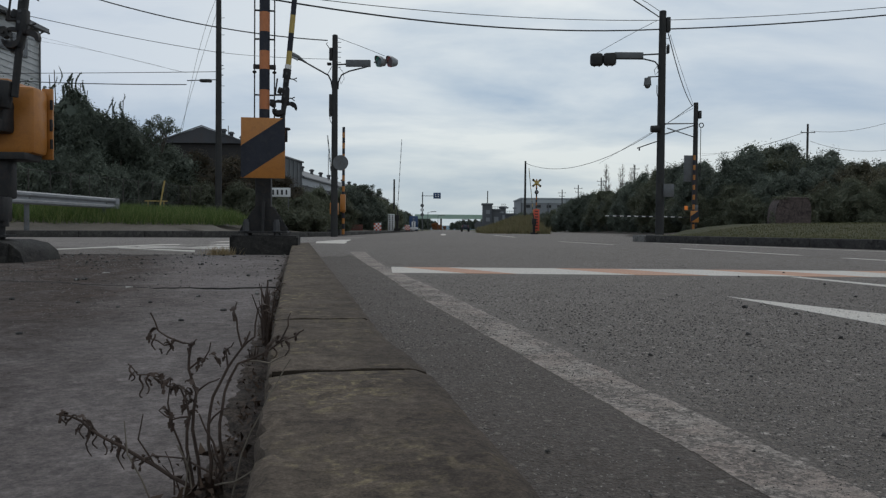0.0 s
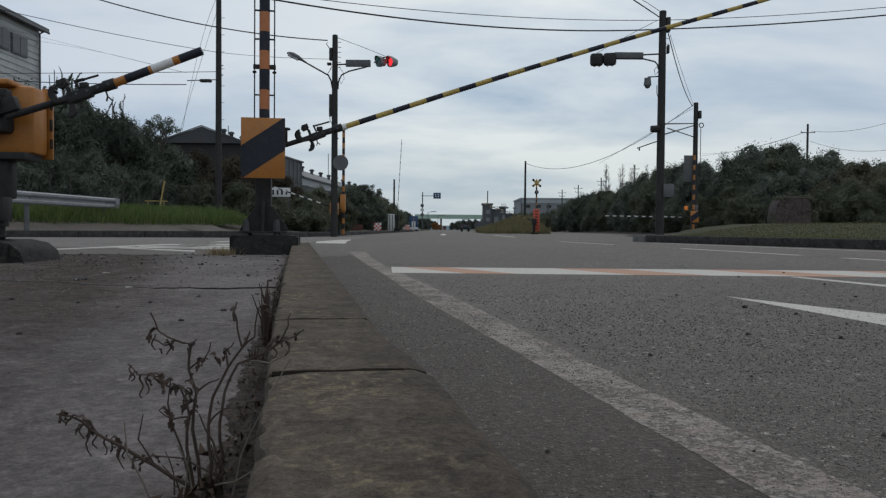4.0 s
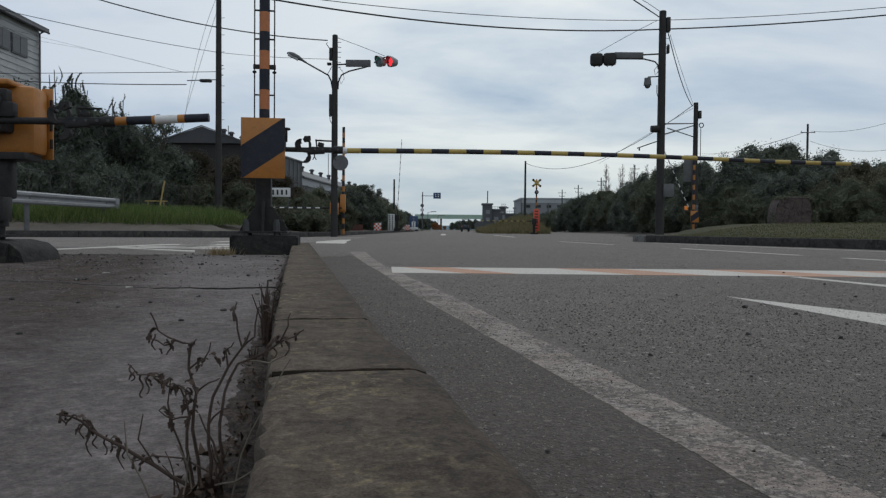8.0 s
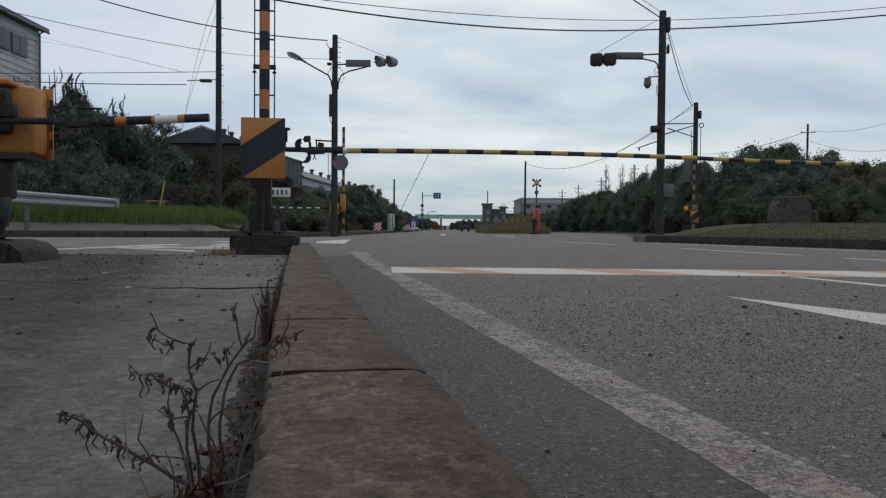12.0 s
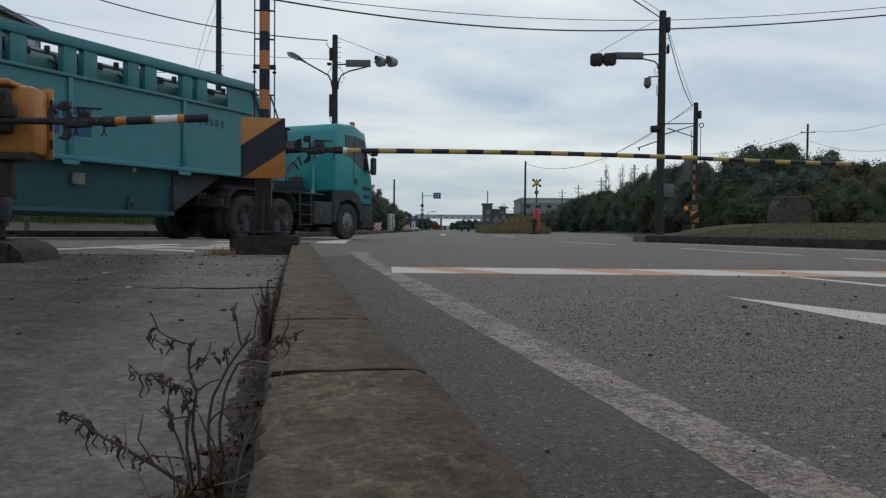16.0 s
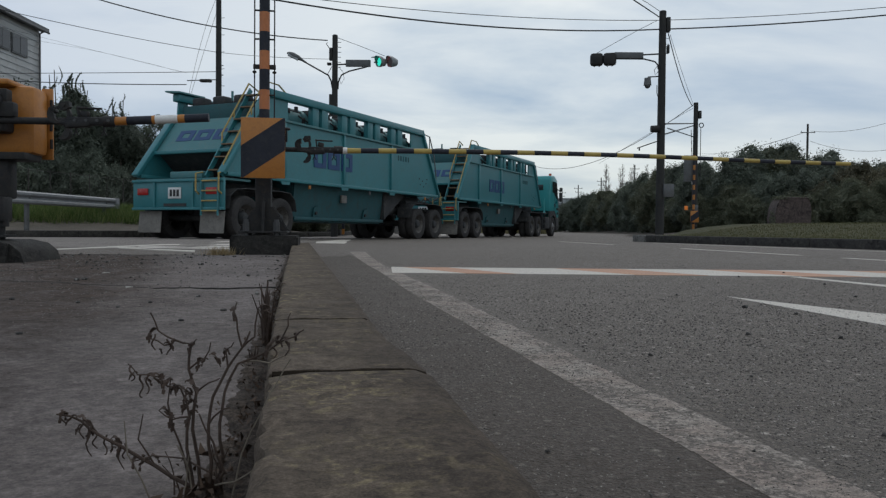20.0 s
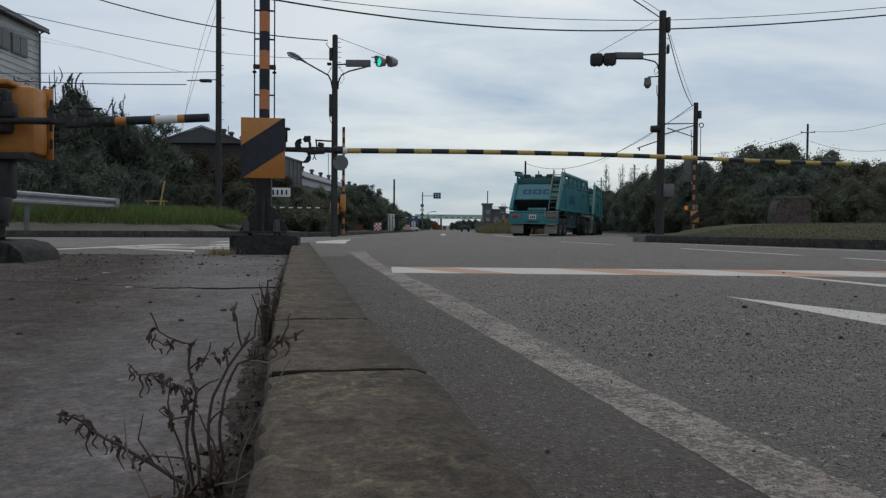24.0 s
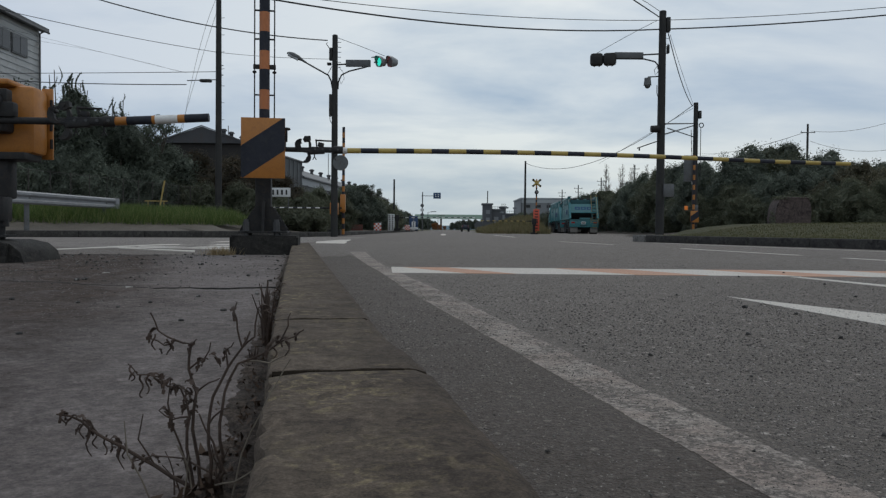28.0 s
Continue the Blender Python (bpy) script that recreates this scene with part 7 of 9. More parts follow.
board_sign("red_barrel_row", pose(-5.9, 52, 0.1), 0.9, 0.4, 0.3, "low reddish planks stacked on the far verge", 1, 6, surface("red_brown_planks", (0.09, 0.025, 0.02), (0.13, 0.04, 0.03), 30, 3, 0.8), False, BARK)


# ---------------- weeds, pebbles ----------------
def dead_weed():
    """A dry branching weed in the gap beside the kerb, with curled leaves."""
    rr = random.Random(12)
    t = thing("dead_weed", pose(-0.262, 0.83, 0.045), "dry brown weed with curled dead leaves beside the kerb", "weed")

    def limb(name, pts, r0, r1, mat=TWIG):
        s = Shape()
        k = len(pts) - 1
        # smooth the corners by midpoints
        fine = []
        for i in range(k):
            a, b = Vector(pts[i]), Vector(pts[i + 1])
            fine += [a, a * 0.5 + b * 0.5 + Vector((rr.uniform(-1, 1), rr.uniform(-1, 1), rr.uniform(-1, 1))) * 0.0016]
        fine.append(Vector(pts[-1]))
        s.tube(fine, lambda u: r0 + (r1 - r0) * u, 7)
        part(name, s, mat, t)
        return fine

    def curl(at, size, down=1.0):
        """A shrivelled hanging leaf: a few twisted strips."""
        s = Shape()
        at = Vector(at)
        a = rr.uniform(0, 6.28)
        p = [at]
        d = Vector((math.cos(a) * 0.6, math.sin(a) * 0.4, 0.5))
        for k in range(6):
            p.append(p[-1] + d.normalized() * size / 6)
            d += Vector((rr.uniform(-0.5, 0.5), rr.uniform(-0.5, 0.5), -0.75 * down))
        w = size * 0.16
        for i in range(6):
            ww = w * math.sin(math.pi * (i + 0.6) / 6.6)
            u = Vector((math.cos(a + i), math.sin(a + i), 0.3)) * ww
            q, r2 = p[i], p[i + 1]
            s.plate([q - u, q + u, r2 + u * 0.8, r2 - u * 0.8], (0.0004, 0.0006, 0.0003))
        s.tube(p, 0.0006, 4)
        part("dead_leaf", s, TWIG, t)

    # main stems, in centimetres: across, away, up
    stems = [
        ("stem", [(1, 0, 0), (1.4, -0.2, 4), (0.9, 0.2, 8), (1.4, 0.3, 11), (3.2, 0.5, 14.2), (5.0, 0.4, 16.4), (6.0, 0.3, 18.2)], 0.20, 0.09),
        ("stem", [(0.2, 0.3, 0), (-0.4, 0.3, 4), (-1.0, 0, 7.5), (-0.6, 0.2, 11.5), (-1.6, 0.3, 14.0), (-1.2, 0.2, 16.8), (-3.2, 0.1, 17.2), (-5.4, 0.3, 18.2), (-6.2, 0, 20.2)], 0.20, 0.07),
        ("stem", [(-0.5, -0.4, 0), (-1.6, -0.3, 5.5), (-1.2, -0.5, 9.0), (-2.4, -0.2, 12.0)], 0.20, 0.10),
        ("stem", [(2.0, 0.4, 0), (2.6, 0.5, 4.5), (2.2, 0.4, 8.0), (2.8, 0.5, 11.5), (4.4, 0.6, 14.6), (7.2, 0.8, 15.6), (9.6, 0.7, 17.0), (11.4, 0.6, 17.6)], 0.19, 0.07),
        ("stem", [(-1.0, 0.2, 1.0), (-5.5, -0.4, 3.6), (-9.5, -0.8, 5.8), (-13.2, -0.9, 7.6), (-15.6, -0.8, 9.0), (-17.4, -0.8, 9.2)], 0.22, 0.08),
        ("stem", [(1.2, -0.5, 0), (3.0, -0.2, 3.0), (1.6, -0.2, 6.2), (-0.2, 0, 9.2)], 0.17, 0.08),
        ("stem", [(-1.0, 0.6, 0), (-2.2, 0.4, 4.2), (-3.4, 0.2, 7.4), (-4.2, 0.3, 10.2), (-3.8, 0.2, 13.0)], 0.14, 0.06),
    ]
    for name, pts, r0, r1 in stems:
        limb(name, [(x * 0.0088, y * 0.01, z * 0.01) for x, y, z in pts], r0 * 0.011, r1 * 0.011)
    twigs = [
        [(3.2, 0.5, 14.2), (3.0, 0.3, 16.2), (4.0, 0.2, 17.0)], [(5.0, 0.4, 16.4), (4.4, 0.4, 18.4), (3.9, 0.3, 20.6), (4.4, 0.2, 21.4)],
        [(5.0, 0.4, 16.4), (6.6, 0.2, 17.6), (6.9, 0.2, 20.2), (7.4, 0.1, 21.0)], [(-1.6, 0.3, 14.0), (0.4, 0.2, 15.2), (1.2, 0.1, 17.0)],
        [(-0.6, 0.2, 11.5), (1.0, 0.1, 12.6), (2.4, 0.0, 13.1)], [(-3.2, 0.1, 17.2), (-4.6, 0.2, 16.6), (-6.4, 0, 17.4)],
        [(-2.4, -0.2, 12.0), (-4.0, -0.2, 12.2), (-5.2, -0.1, 13.2), (-7.8, 0, 13.4), (-9.0, 0, 14.6)], [(-1.2, -0.5, 9.0), (-3.4, -0.3, 8.6), (-5.0, -0.4, 9.6)],
        [(9.6, 0.7, 17.0), (10.6, 0.8, 18.8), (10.9, 0.6, 20.2)], [(11.4, 0.6, 17.6), (12.6, 0.6, 18.4)],
        [(1.2, -0.5, 3), (-1.8, -0.4, 4.4), (-5.8, -0.5, 4.7), (-8.4, -0.4, 4.0)], [(-13.2, -0.9, 7.6), (-13.8, -0.8, 6.0), (-13.2, -0.6, 4.6)],
        [(-9.5, -0.8, 5.8), (-9.9, -0.7, 4.4), (-9.2, -0.6, 3.2)], [(-5.5, -0.4, 3.6), (-7.6, -0.3, 6.4), (-7.0, -0.3, 9.2)], [(0.9, 0.2, 8), (2.4, 0.1, 9.5), (3.6, 0, 9.9)],
    ]
    for pts in twigs:
        limb("twig", [(x * 0.0088, y * 0.01, z * 0.01) for x, y, z in pts], 0.0012, 0.0006)
    pale = [[(-5.5, -1.5, 0), (-8.5, -1.2, 5), (-9.0, -1.0, 8.6)], [(4.0, -0.6, 0), (5.2, -0.4, 5), (7.6, 0.0, 9.6), (9.6, 0.3, 13.0), (11.0, 0.4, 15.2)], [(5.0, 1.0, 14.8), (8.2, 1.2, 14.6), (10.5, 1.2, 15.6)], [(1.0, -0.8, 1.4), (4.4, -0.7, 2.0), (7.6, -0.6, 3.8), (9.0, -0.5, 5.6)]]
    for pts in pale:
        limb("dry_stalk", [(x * 0.0088, y * 0.01, z * 0.01) for x, y, z in pts], 0.0011, 0.0006, PALE_TWIG)
    hang = [(-1.2, 0.2, 16.8), (-3.2, 0.1, 17.2), (-4.6, 0.2, 16.8), (-5.4, 0.3, 18.2), (1.0, 0.1, 15.6), (0.2, 0.2, 15.0), (3.0, 0.3, 15.8), (-2.4, -0.2, 12.2), (-1.8, -0.2, 11.4), (-2.8, -0.2, 11.8), (-1.4, -0.3, 10.6), (-0.6, 0.1, 10.4),
            (-5.2, -0.1, 13.2), (-6.6, 0, 13.4), (-7.8, 0, 13.6), (-6.0, 0, 13.3), (-3.6, 0.2, 12.8), (-4.0, -0.3, 8.8), (-5.0, -0.4, 9.6), (-3.2, -0.3, 8.8), (-9.9, -0.8, 5.9), (-10.8, -0.8, 6.5), (-13.2, -0.9, 7.6), (-14.2, -0.9, 8.0),
            (-15.0, -0.9, 8.8), (-16.6, -0.8, 9.2), (-7.0, -0.5, 4.6), (-6.2, -0.4, 4.2), (-8.0, -0.4, 4.4), (3.9, 0.3, 20.6), (7.3, 0.2, 20.9), (10.0, 0.7, 17.4), (9.2, 0.6, 17.0), (11.6, 0.6, 17.8), (-0.4, 0.0, 9.3), (-2.0, 0.1, 12.6), (-1.0, 0.1, 13.4)]
    for x, y, z in hang:
        curl((x * 0.0088, y * 0.01, z * 0.01), rr.uniform(0.012, 0.028))
        if rr.random() < 0.6:
            curl(((x + rr.uniform(-0.6, 0.6)) * 0.0088, y * 0.01, (z + rr.uniform(-0.8, 0.6)) * 0.01), rr.uniform(0.010, 0.02))
    # curled tendrils hanging under the long side stem
    for x, z, n in ((-17.2, 9.2, 3), (-14.6, 8.4, 5), (-13.4, 7.8, 6), (-11.6, 6.8, 5), (-10.4, 6.3, 5), (-9.4, 5.9, 4), (-7.4, 13.4, 6), (-6.4, 13.5, 5), (-8.6, 14.4, 4), (-5.6, 17.8, 4), (-4.2, 17.3, 4), (10.4, 17.3, 4), (8.8, 16.6, 3)):
        a, turn, r0 = rr.uniform(0, 6.28), rr.choice((-1, 1)), rr.uniform(0.0016, 0.003)
        pts = [Vector((x * 0.0088 + r0 * (math.cos(a + turn * k * 0.9) - math.cos(a)), r0 * (math.sin(a + turn * k * 0.9) - math.sin(a)), z * 0.01 - 0.0026 * k + (0.0022 * max(0, k - n * 1.6)))) for k in range(n * 2)]
        s = Shape()
        s.tube(pts, lambda u: 0.0012 - 0.0005 * u, 6)
        part("tendril", s, TWIG, t)
    # tangle of thin dry shoots about the foot
    for k in range(14):
        x, y, h = rr.uniform(-3.5, 3.0), rr.uniform(-1.5, 1.5), rr.uniform(2.0, 6.0)
        lean = rr.gauss(0, 0.3)
        limb("shoot", [(x * 0.0088, y * 0.01, 0), ((x + lean * h * 0.4) * 0.0088, (y + 0.3) * 0.01, h * 0.005), ((x + lean * h + rr.uniform(-0.6, 0.6)) * 0.0088, y * 0.01, h * 0.01)], 0.0011, 0.0005, TWIG if k % 4 else PALE_TWIG)


dead_weed()


def dry_tuft(m, n, high, seed, label):
    rr = random.Random(seed)
    t = thing("dry_tuft", m, label, "weed")
    for i in range(n):
        a, r0 = rr.uniform(0, 6.28), rr.uniform(0, 0.008)
        h = high * rr.uniform(0.35, 1.0)
        p0 = Vector((math.cos(a) * r0, math.sin(a) * r0, 0))
        p1 = p0 + Vector((rr.gauss(0, 0.035) * h, rr.gauss(0, 0.06) * h, h * 0.55))
        p2 = p1 + Vector((rr.gauss(0, 0.07) * h, rr.gauss(0, 0.1) * h, h * 0.45))
        s = Shape()
        s.rod(p0, p1, 0.0030, 0.0024, 5).rod(p1, p2, 0.0024, 0.0010, 5)
        part("stalk", s, TWIG, t)


dry_tuft(pose(*kf(-0.044, 1.96, 0.03)), 34, 0.19, 3, "upright dark tuft of dead stalks in the kerb gap")
dry_tuft(pose(*kf(-0.06, 1.70, 0.03)), 18, 0.05, 4, "low dark tuft of dead stalks in the kerb gap")


def pebbles(name, spots, lo, hi, seed, mat, label, proud=0.4):
    """Loose stones and crumbs as one scatter, from an array of places."""
    r = np.random.RandomState(seed)
    base = np.array([(1, 0, -0.5), (-0.5, 0.87, -0.5), (-0.5, -0.87, -0.5), (0.2, 0.1, 0.8), (-0.9, 0.3, 0.1), (0.5, -0.8, 0.2)], float)
    tri = np.array([(0, 1, 3), (1, 4, 3), (4, 2, 3), (2, 5, 3), (5, 0, 3), (0, 5, 2), (0, 2, 1), (1, 2, 4)])
    n = len(spots)
    # finer where the surface lies close by
    s = ((lo + (hi - lo) * r.rand(n) ** 3) * np.clip(spots[:, 1] / 3.0, 0.42, 0.85))[:, None]
    a = r.uniform(0, 6.28, n)[:, None]
    v = base[None] + r.normal(0, 0.15, (n, 6, 3))
    x = spots[:, None, 0] + s * (np.cos(a) * v[:, :, 0] - np.sin(a) * v[:, :, 1])
    y = spots[:, None, 1] + s * (np.sin(a) * v[:, :, 0] + np.cos(a) * v[:, :, 1])
    z = spots[:, None, 2] + s * 0.7 * (v[:, :, 2] + proud)
    co = np.stack([x, y, z], -1).reshape(-1, 3)
    idx = (tri[None] + (np.arange(n) * 6)[:, None, None]).reshape(-1)
    me = bpy.data.meshes.new(name)
    me.vertices.add(len(co))
    me.vertices.foreach_set("co", co.reshape(-1).astype(np.float32))
    me.loops.add(len(idx))
    me.loops.foreach_set("vertex_index", idx.astype(np.int32))
    me.polygons.add(len(idx) // 3)
    me.polygons.foreach_set("loop_start", np.arange(0, len(idx), 3, dtype=np.int32))
    me.polygons.foreach_set("loop_total", np.full(len(idx) // 3, 3, dtype=np.int32))
    me.update(calc_edges=True)
    me.materials.append(mat)
    return tagged(new(name, me), label, "gravel", kind="stuff")


def stone_material(name, a, b, c):
    """Stones of several greys, one tone to a stone."""
    m, n, l, p = nodes_of(name)
    g = n.new("ShaderNodeNewGeometry")
    k = n.new("ShaderNodeValToRGB")
    e = k.color_ramp.elements
    e[0].color, e[1].color = (*a, 1), (*c, 1)
    q = e.new(0.7); q.color = (*b, 1)
    l.new(g.outputs["Random Per Island"], k.inputs[0])
    tc = n.new("ShaderNodeTexCoord").outputs["Object"]
    l.new(grains(n, l, tc, k.outputs[0], (400.0,), 0.25), p.inputs["Base Color"])
    p.inputs["Roughness"].default_value = 0.85
    return m


def scatter(n, seed, x_range, y0, y1, level, power=1.0):
    """Places in the kerb's frame, thinner with distance."""
    r = np.random.RandomState(seed)
    y = y0 * (y1 / y0) ** (r.rand(n) ** power)
    lo, hi = x_range(y)
    x = lo + (hi - lo) * r.rand(n)
    # few stones stand out of the painted lines
    bare = ~((x > 0.615) & (x < 0.785 + 0.016 * np.minimum(y, 6.5)) & (r.rand(n) < 0.9))
    bare &= ~((x > 0.6) & (np.abs(y + 0.19 * x - 6.35) < 0.75) & (r.rand(n) < 0.8))
    x, y = x[bare], y[bare]
    n = len(x)
    out = np.zeros((n, 3))
    for i in range(n):
        w = kf(float(x[i]), float(y[i]))
        out[i] = (w.x, w.y, level(float(x[i]), float(y[i]), w))
    return out


on_road = lambda y: (0.21 + 0 * y, 0.75 * y + 0.5)
on_pavement = lambda y: (-0.5 * y - 0.3, -0.035 + 0 * y)
GRIT = stone_material("aggregate", (0.055, 0.049, 0.043), (0.118, 0.104, 0.092), (0.34, 0.31, 0.28))
DARK_GRIT = stone_material("dark_crumbs", (0.018, 0.016, 0.015), (0.06, 0.055, 0.05), (0.20, 0.19, 0.175))
pebbles("aggregate", scatter(95000, 8, on_road, 0.55, 15.0, lambda x, y, w: lie(w.x, w.y) - 0.0002, 1.35), 0.0016, 0.0060, 8, GRIT, "coarse stones standing out of the asphalt", 0.45)
pebbles("aggregate", scatter(26000, 18, on_pavement, 0.55, 8.5, lambda x, y, w: dust(x, y) - 0.0002), 0.0013, 0.0056, 18, GRIT, "fine stones standing out of the worn pavement", 0.35)
pebbles("gravel", scatter(750, 7, on_pavement, 0.8, 9.2, lambda x, y, w: dust(x, y), 0.8), 0.0016, 0.024, 7, DARK_GRIT, "dark pebbles and crumbs scattered on the pavement")
on_earth = lambda y: (-0.55 * y - 0.4, -0.72 + 0 * y)
pebbles("gravel", scatter(5200, 21, on_earth, 1.5, 8.6, lambda x, y, w: dust(x, y)), 0.0014, 0.008, 21, DARK_GRIT, "dark crumbs and small stones on the washed earth")
pebbles("gravel", scatter(110, 9, on_road, 0.7, 8.0, lambda x, y, w: lie(w.x, w.y) + 0.002), 0.0022, 0.017, 9, DARK_GRIT, "dark crumbs lying on the asphalt")
FLAKE = surface("pale_flake", (0.30, 0.28, 0.25), (0.42, 0.40, 0.36), 60, 20, 0.8, 0, 0.1)
on_line = lambda y: (0.64 + 0 * y, 0.775 + 0 * y)
pebbles("grit", scatter(34000, 33, on_line, 0.6, 5.0, lambda x, y, w: lie(w.x, w.y) + 0.0014), 0.0010, 0.0042, 33, DARK_GRIT, "dark grit lodged in the worn edge line", 0.3)
CLODS = [(-0.315, 2.44), (-0.373, 3.36), (-1.118, 4.35), (-1.093, 4.40), (-0.523, 3.10), (-0.217, 2.77), (-0.139, 3.45), (-0.60, 2.93), (-0.696, 6.13), (-1.07, 3.27), (-0.69, 2.19), (-0.79, 3.14), (-0.248, 4.65), (-0.11, 4.25)]
for k, (x, y) in enumerate(CLODS):
    rc = random.Random(k)
    s = Shape()
    q = 0.0026 * y + rc.uniform(0.0, 0.004)
    for j in range(3):
        s.ball((rc.uniform(-0.6, 0.6) * q, rc.uniform(-0.5, 0.5) * q, q * 0.5), q * rc.uniform(0.6, 1.0), 1, rc.uniform(0.7, 1.0), 0.7, 7)
    clod = solid("clod", s, DARK_GRIT, "small dark clod of earth on the pavement", "clod", group="clods on the pavement")
    clod.matrix_basis = KF @ pose(x, y, dust(x, y) - 0.002, 0, 0, 50 * k)
for k, (x, y) in enumerate([(-1.10, 4.91), (-0.746, 3.82)]):
    s = Shape()
    s.plate([(-0.020, -0.010, 0.004), (0.012, -0.014, 0.008), (0.024, 0.006, 0.005), (-0.010, 0.012, 0.009)], (0, 0, -0.003))
    flake = solid("flake", s, FLAKE, "pale flake of litter on the pavement", "litter", group="flakes on the pavement")
    flake.matrix_basis = KF @ pose(x, y, dust(x, y), 0, 0, 40 * k)
dryleaf = new("dry_tuft_grass", quads_mesh("dry_tuft_grass", blades(300, lambda r: (-2.33 + r.normal(0, 0.075), 8.06 + r.normal(0, 0.05)), 0.10, 0.004, 77, lambda x, y: 0.05), leaf_material("straw", (0.26, 0.190, 0.098), (0.42, 0.320, 0.180), (0.33, 0.25, 0.13))))
tagged(dryleaf, "dry yellowish grass at the foot of the concrete block", "grass", kind="stuff")


# ---------------- the double-trailer truck ----------------
def lathe(profile, n, axis_x=True):
    """A body of revolution about the x axis from (x, radius) pairs."""
    s = Shape()
    rows = []
    for i in range(n):
        a = 2 * math.pi * i / n
        rows.append([s.bm.verts.new((x, r * math.cos(a), r * math.sin(a))) for x, r in profile])
    k = len(profile)
    for i in range(n):
        for j in range(k - 1):
            s.bm.faces.new((rows[i][j], rows[i][j + 1], rows[(i + 1) % n][j + 1], rows[(i + 1) % n][j]))
    return s


R = 0.52
TREAD = surface("rusty_tread", (0.16, 0.10, 0.06), (0.22, 0.15, 0.09), 40, 5, 0.8)
TYRE_PROFILE = [(0.05, 0.30), (0.13, 0.31), (0.145, 0.36), (0.14, 0.45), (0.12, 0.505), (0.085, R), (0.0, R + 0.002), (-0.085, R), (-0.12, 0.505), (-0.14, 0.45), (-0.145, 0.36), (-0.13, 0.31)]
DUAL_PROFILE = TYRE_PROFILE[:-2] + [(-0.15, 0.40), (-0.16, 0.45), (-0.18, 0.505), (-0.215, R), (-0.30, R + 0.002), (-0.385, R), (-0.42, 0.505), (-0.44, 0.45), (-0.445, 0.36), (-0.43, 0.31)]
tyre_single = mesh_of(lathe(TYRE_PROFILE, 40), "tyre", RUBBER, True)
tyre_dual = mesh_of(lathe(DUAL_PROFILE, 40), "tyre", RUBBER, True)
rim_dish = mesh_of(lathe([(0.13, 0.315), (0.10, 0.295), (0.0, 0.27), (-0.05, 0.24), (-0.05, 0.15), (0.06, 0.13), (0.07, 0.10), (0.10, 0.09), (0.105, 0.0)], 32), "wheel", RIM, True)
hub_mesh = mesh_of(lathe([(-0.03, 0.16), (0.02, 0.15), (0.085, 0.125), (0.115, 0.10), (0.12, 0.0)], 20), "hub", CHASSIS, True)
rim_front = mesh_of(lathe([(0.125, 0.315), (0.08, 0.295), (0.11, 0.22), (0.12, 0.16), (0.17, 0.14), (0.175, 0.06), (0.20, 0.055), (0.20, 0.0)], 32), "wheel", CHROME_RIM, True)
s = Shape()
for k in range(10):
    a = 2 * math.pi * k / 10
    s.rod((0.095, 0.255 * math.cos(a), 0.255 * math.sin(a)), (0.112, 0.255 * math.cos(a), 0.255 * math.sin(a)), 0.028, None, 10)
hand_holes = mesh_of(s, "hand_holes", CHASSIS)
s = Shape()
for k in range(10):
    a = 2 * math.pi * (k + 0.5) / 10
    s.rod((-0.05, 0.19 * math.cos(a), 0.19 * math.sin(a)), (-0.01, 0.19 * math.cos(a), 0.19 * math.sin(a)), 0.016, None, 6)
wheel_nuts = mesh_of(s, "wheel_nuts", CHASSIS)
WHEELS = []


def wheel(parent, side, y, dual=True, steer=False):
    """A wheel at one side: its rim, with tyre and nuts as sub-parts."""
    face = pose(side * (1.10 if dual else 1.08), y, R, 0, 0, 0 if side > 0 else 180)
    w = share("wheel", rim_dish if dual else rim_front, parent, face)
    share("tyre", tyre_dual if dual else tyre_single, w)
    share("wheel_nuts" if dual else "hand_holes", wheel_nuts if dual else hand_holes, w)
    if dual:
        share("hub", hub_mesh, w)
    WHEELS.append((w, face, side))
    return w


def side_plate(x, outline, thick):
    """Outline of (y, z) pairs as a plate at x."""
    return [(x, y, z) for y, z in outline], (thick, 0, 0)


def fender(parent, side, y0, y1):
    s = Shape()
    pts = [(y0 - 0.60, 0.72), (y0 - 0.56, 1.0), (y0 - 0.35, 1.17), (y0, 1.20), (y1, 1.20), (y1 + 0.35, 1.17), (y1 + 0.56, 1.0), (y1 + 0.62, 0.72)]
    s.plate([(side * 0.70, y, z) for y, z in pts] + [(side * 0.70, y, z + 0.02) for y, z in pts[::-1]], (side * 0.54, 0, 0))
    part("fender", s, CHASSIS, parent)


def block_letters(parent, m, w, h, mat):
    """A blue emblem of three plain upright frames."""
    for k in range(3):
        s = Shape()
        x, u, b = -w / 2 + w * (k + 0.5) / 3, w / 3 * 0.86, w * 0.082
        for dx, dz, sx, sz in ((-u / 2 + b / 2, 0, b, h - 0.012), (u / 2 - b / 2, 0, b, h - 0.012), (0, h / 2 - b * 0.4, u - 2 * b, b * 0.8), (0, -h / 2 + b * 0.4, u - 2 * b, b * 0.8)):
            s.box(x + dx, 0, dz, sx, 0.012, sz)
        bmesh.ops.transform(s.bm, matrix=m, verts=s.bm.verts)
        part("emblem_frame", s, mat, parent)


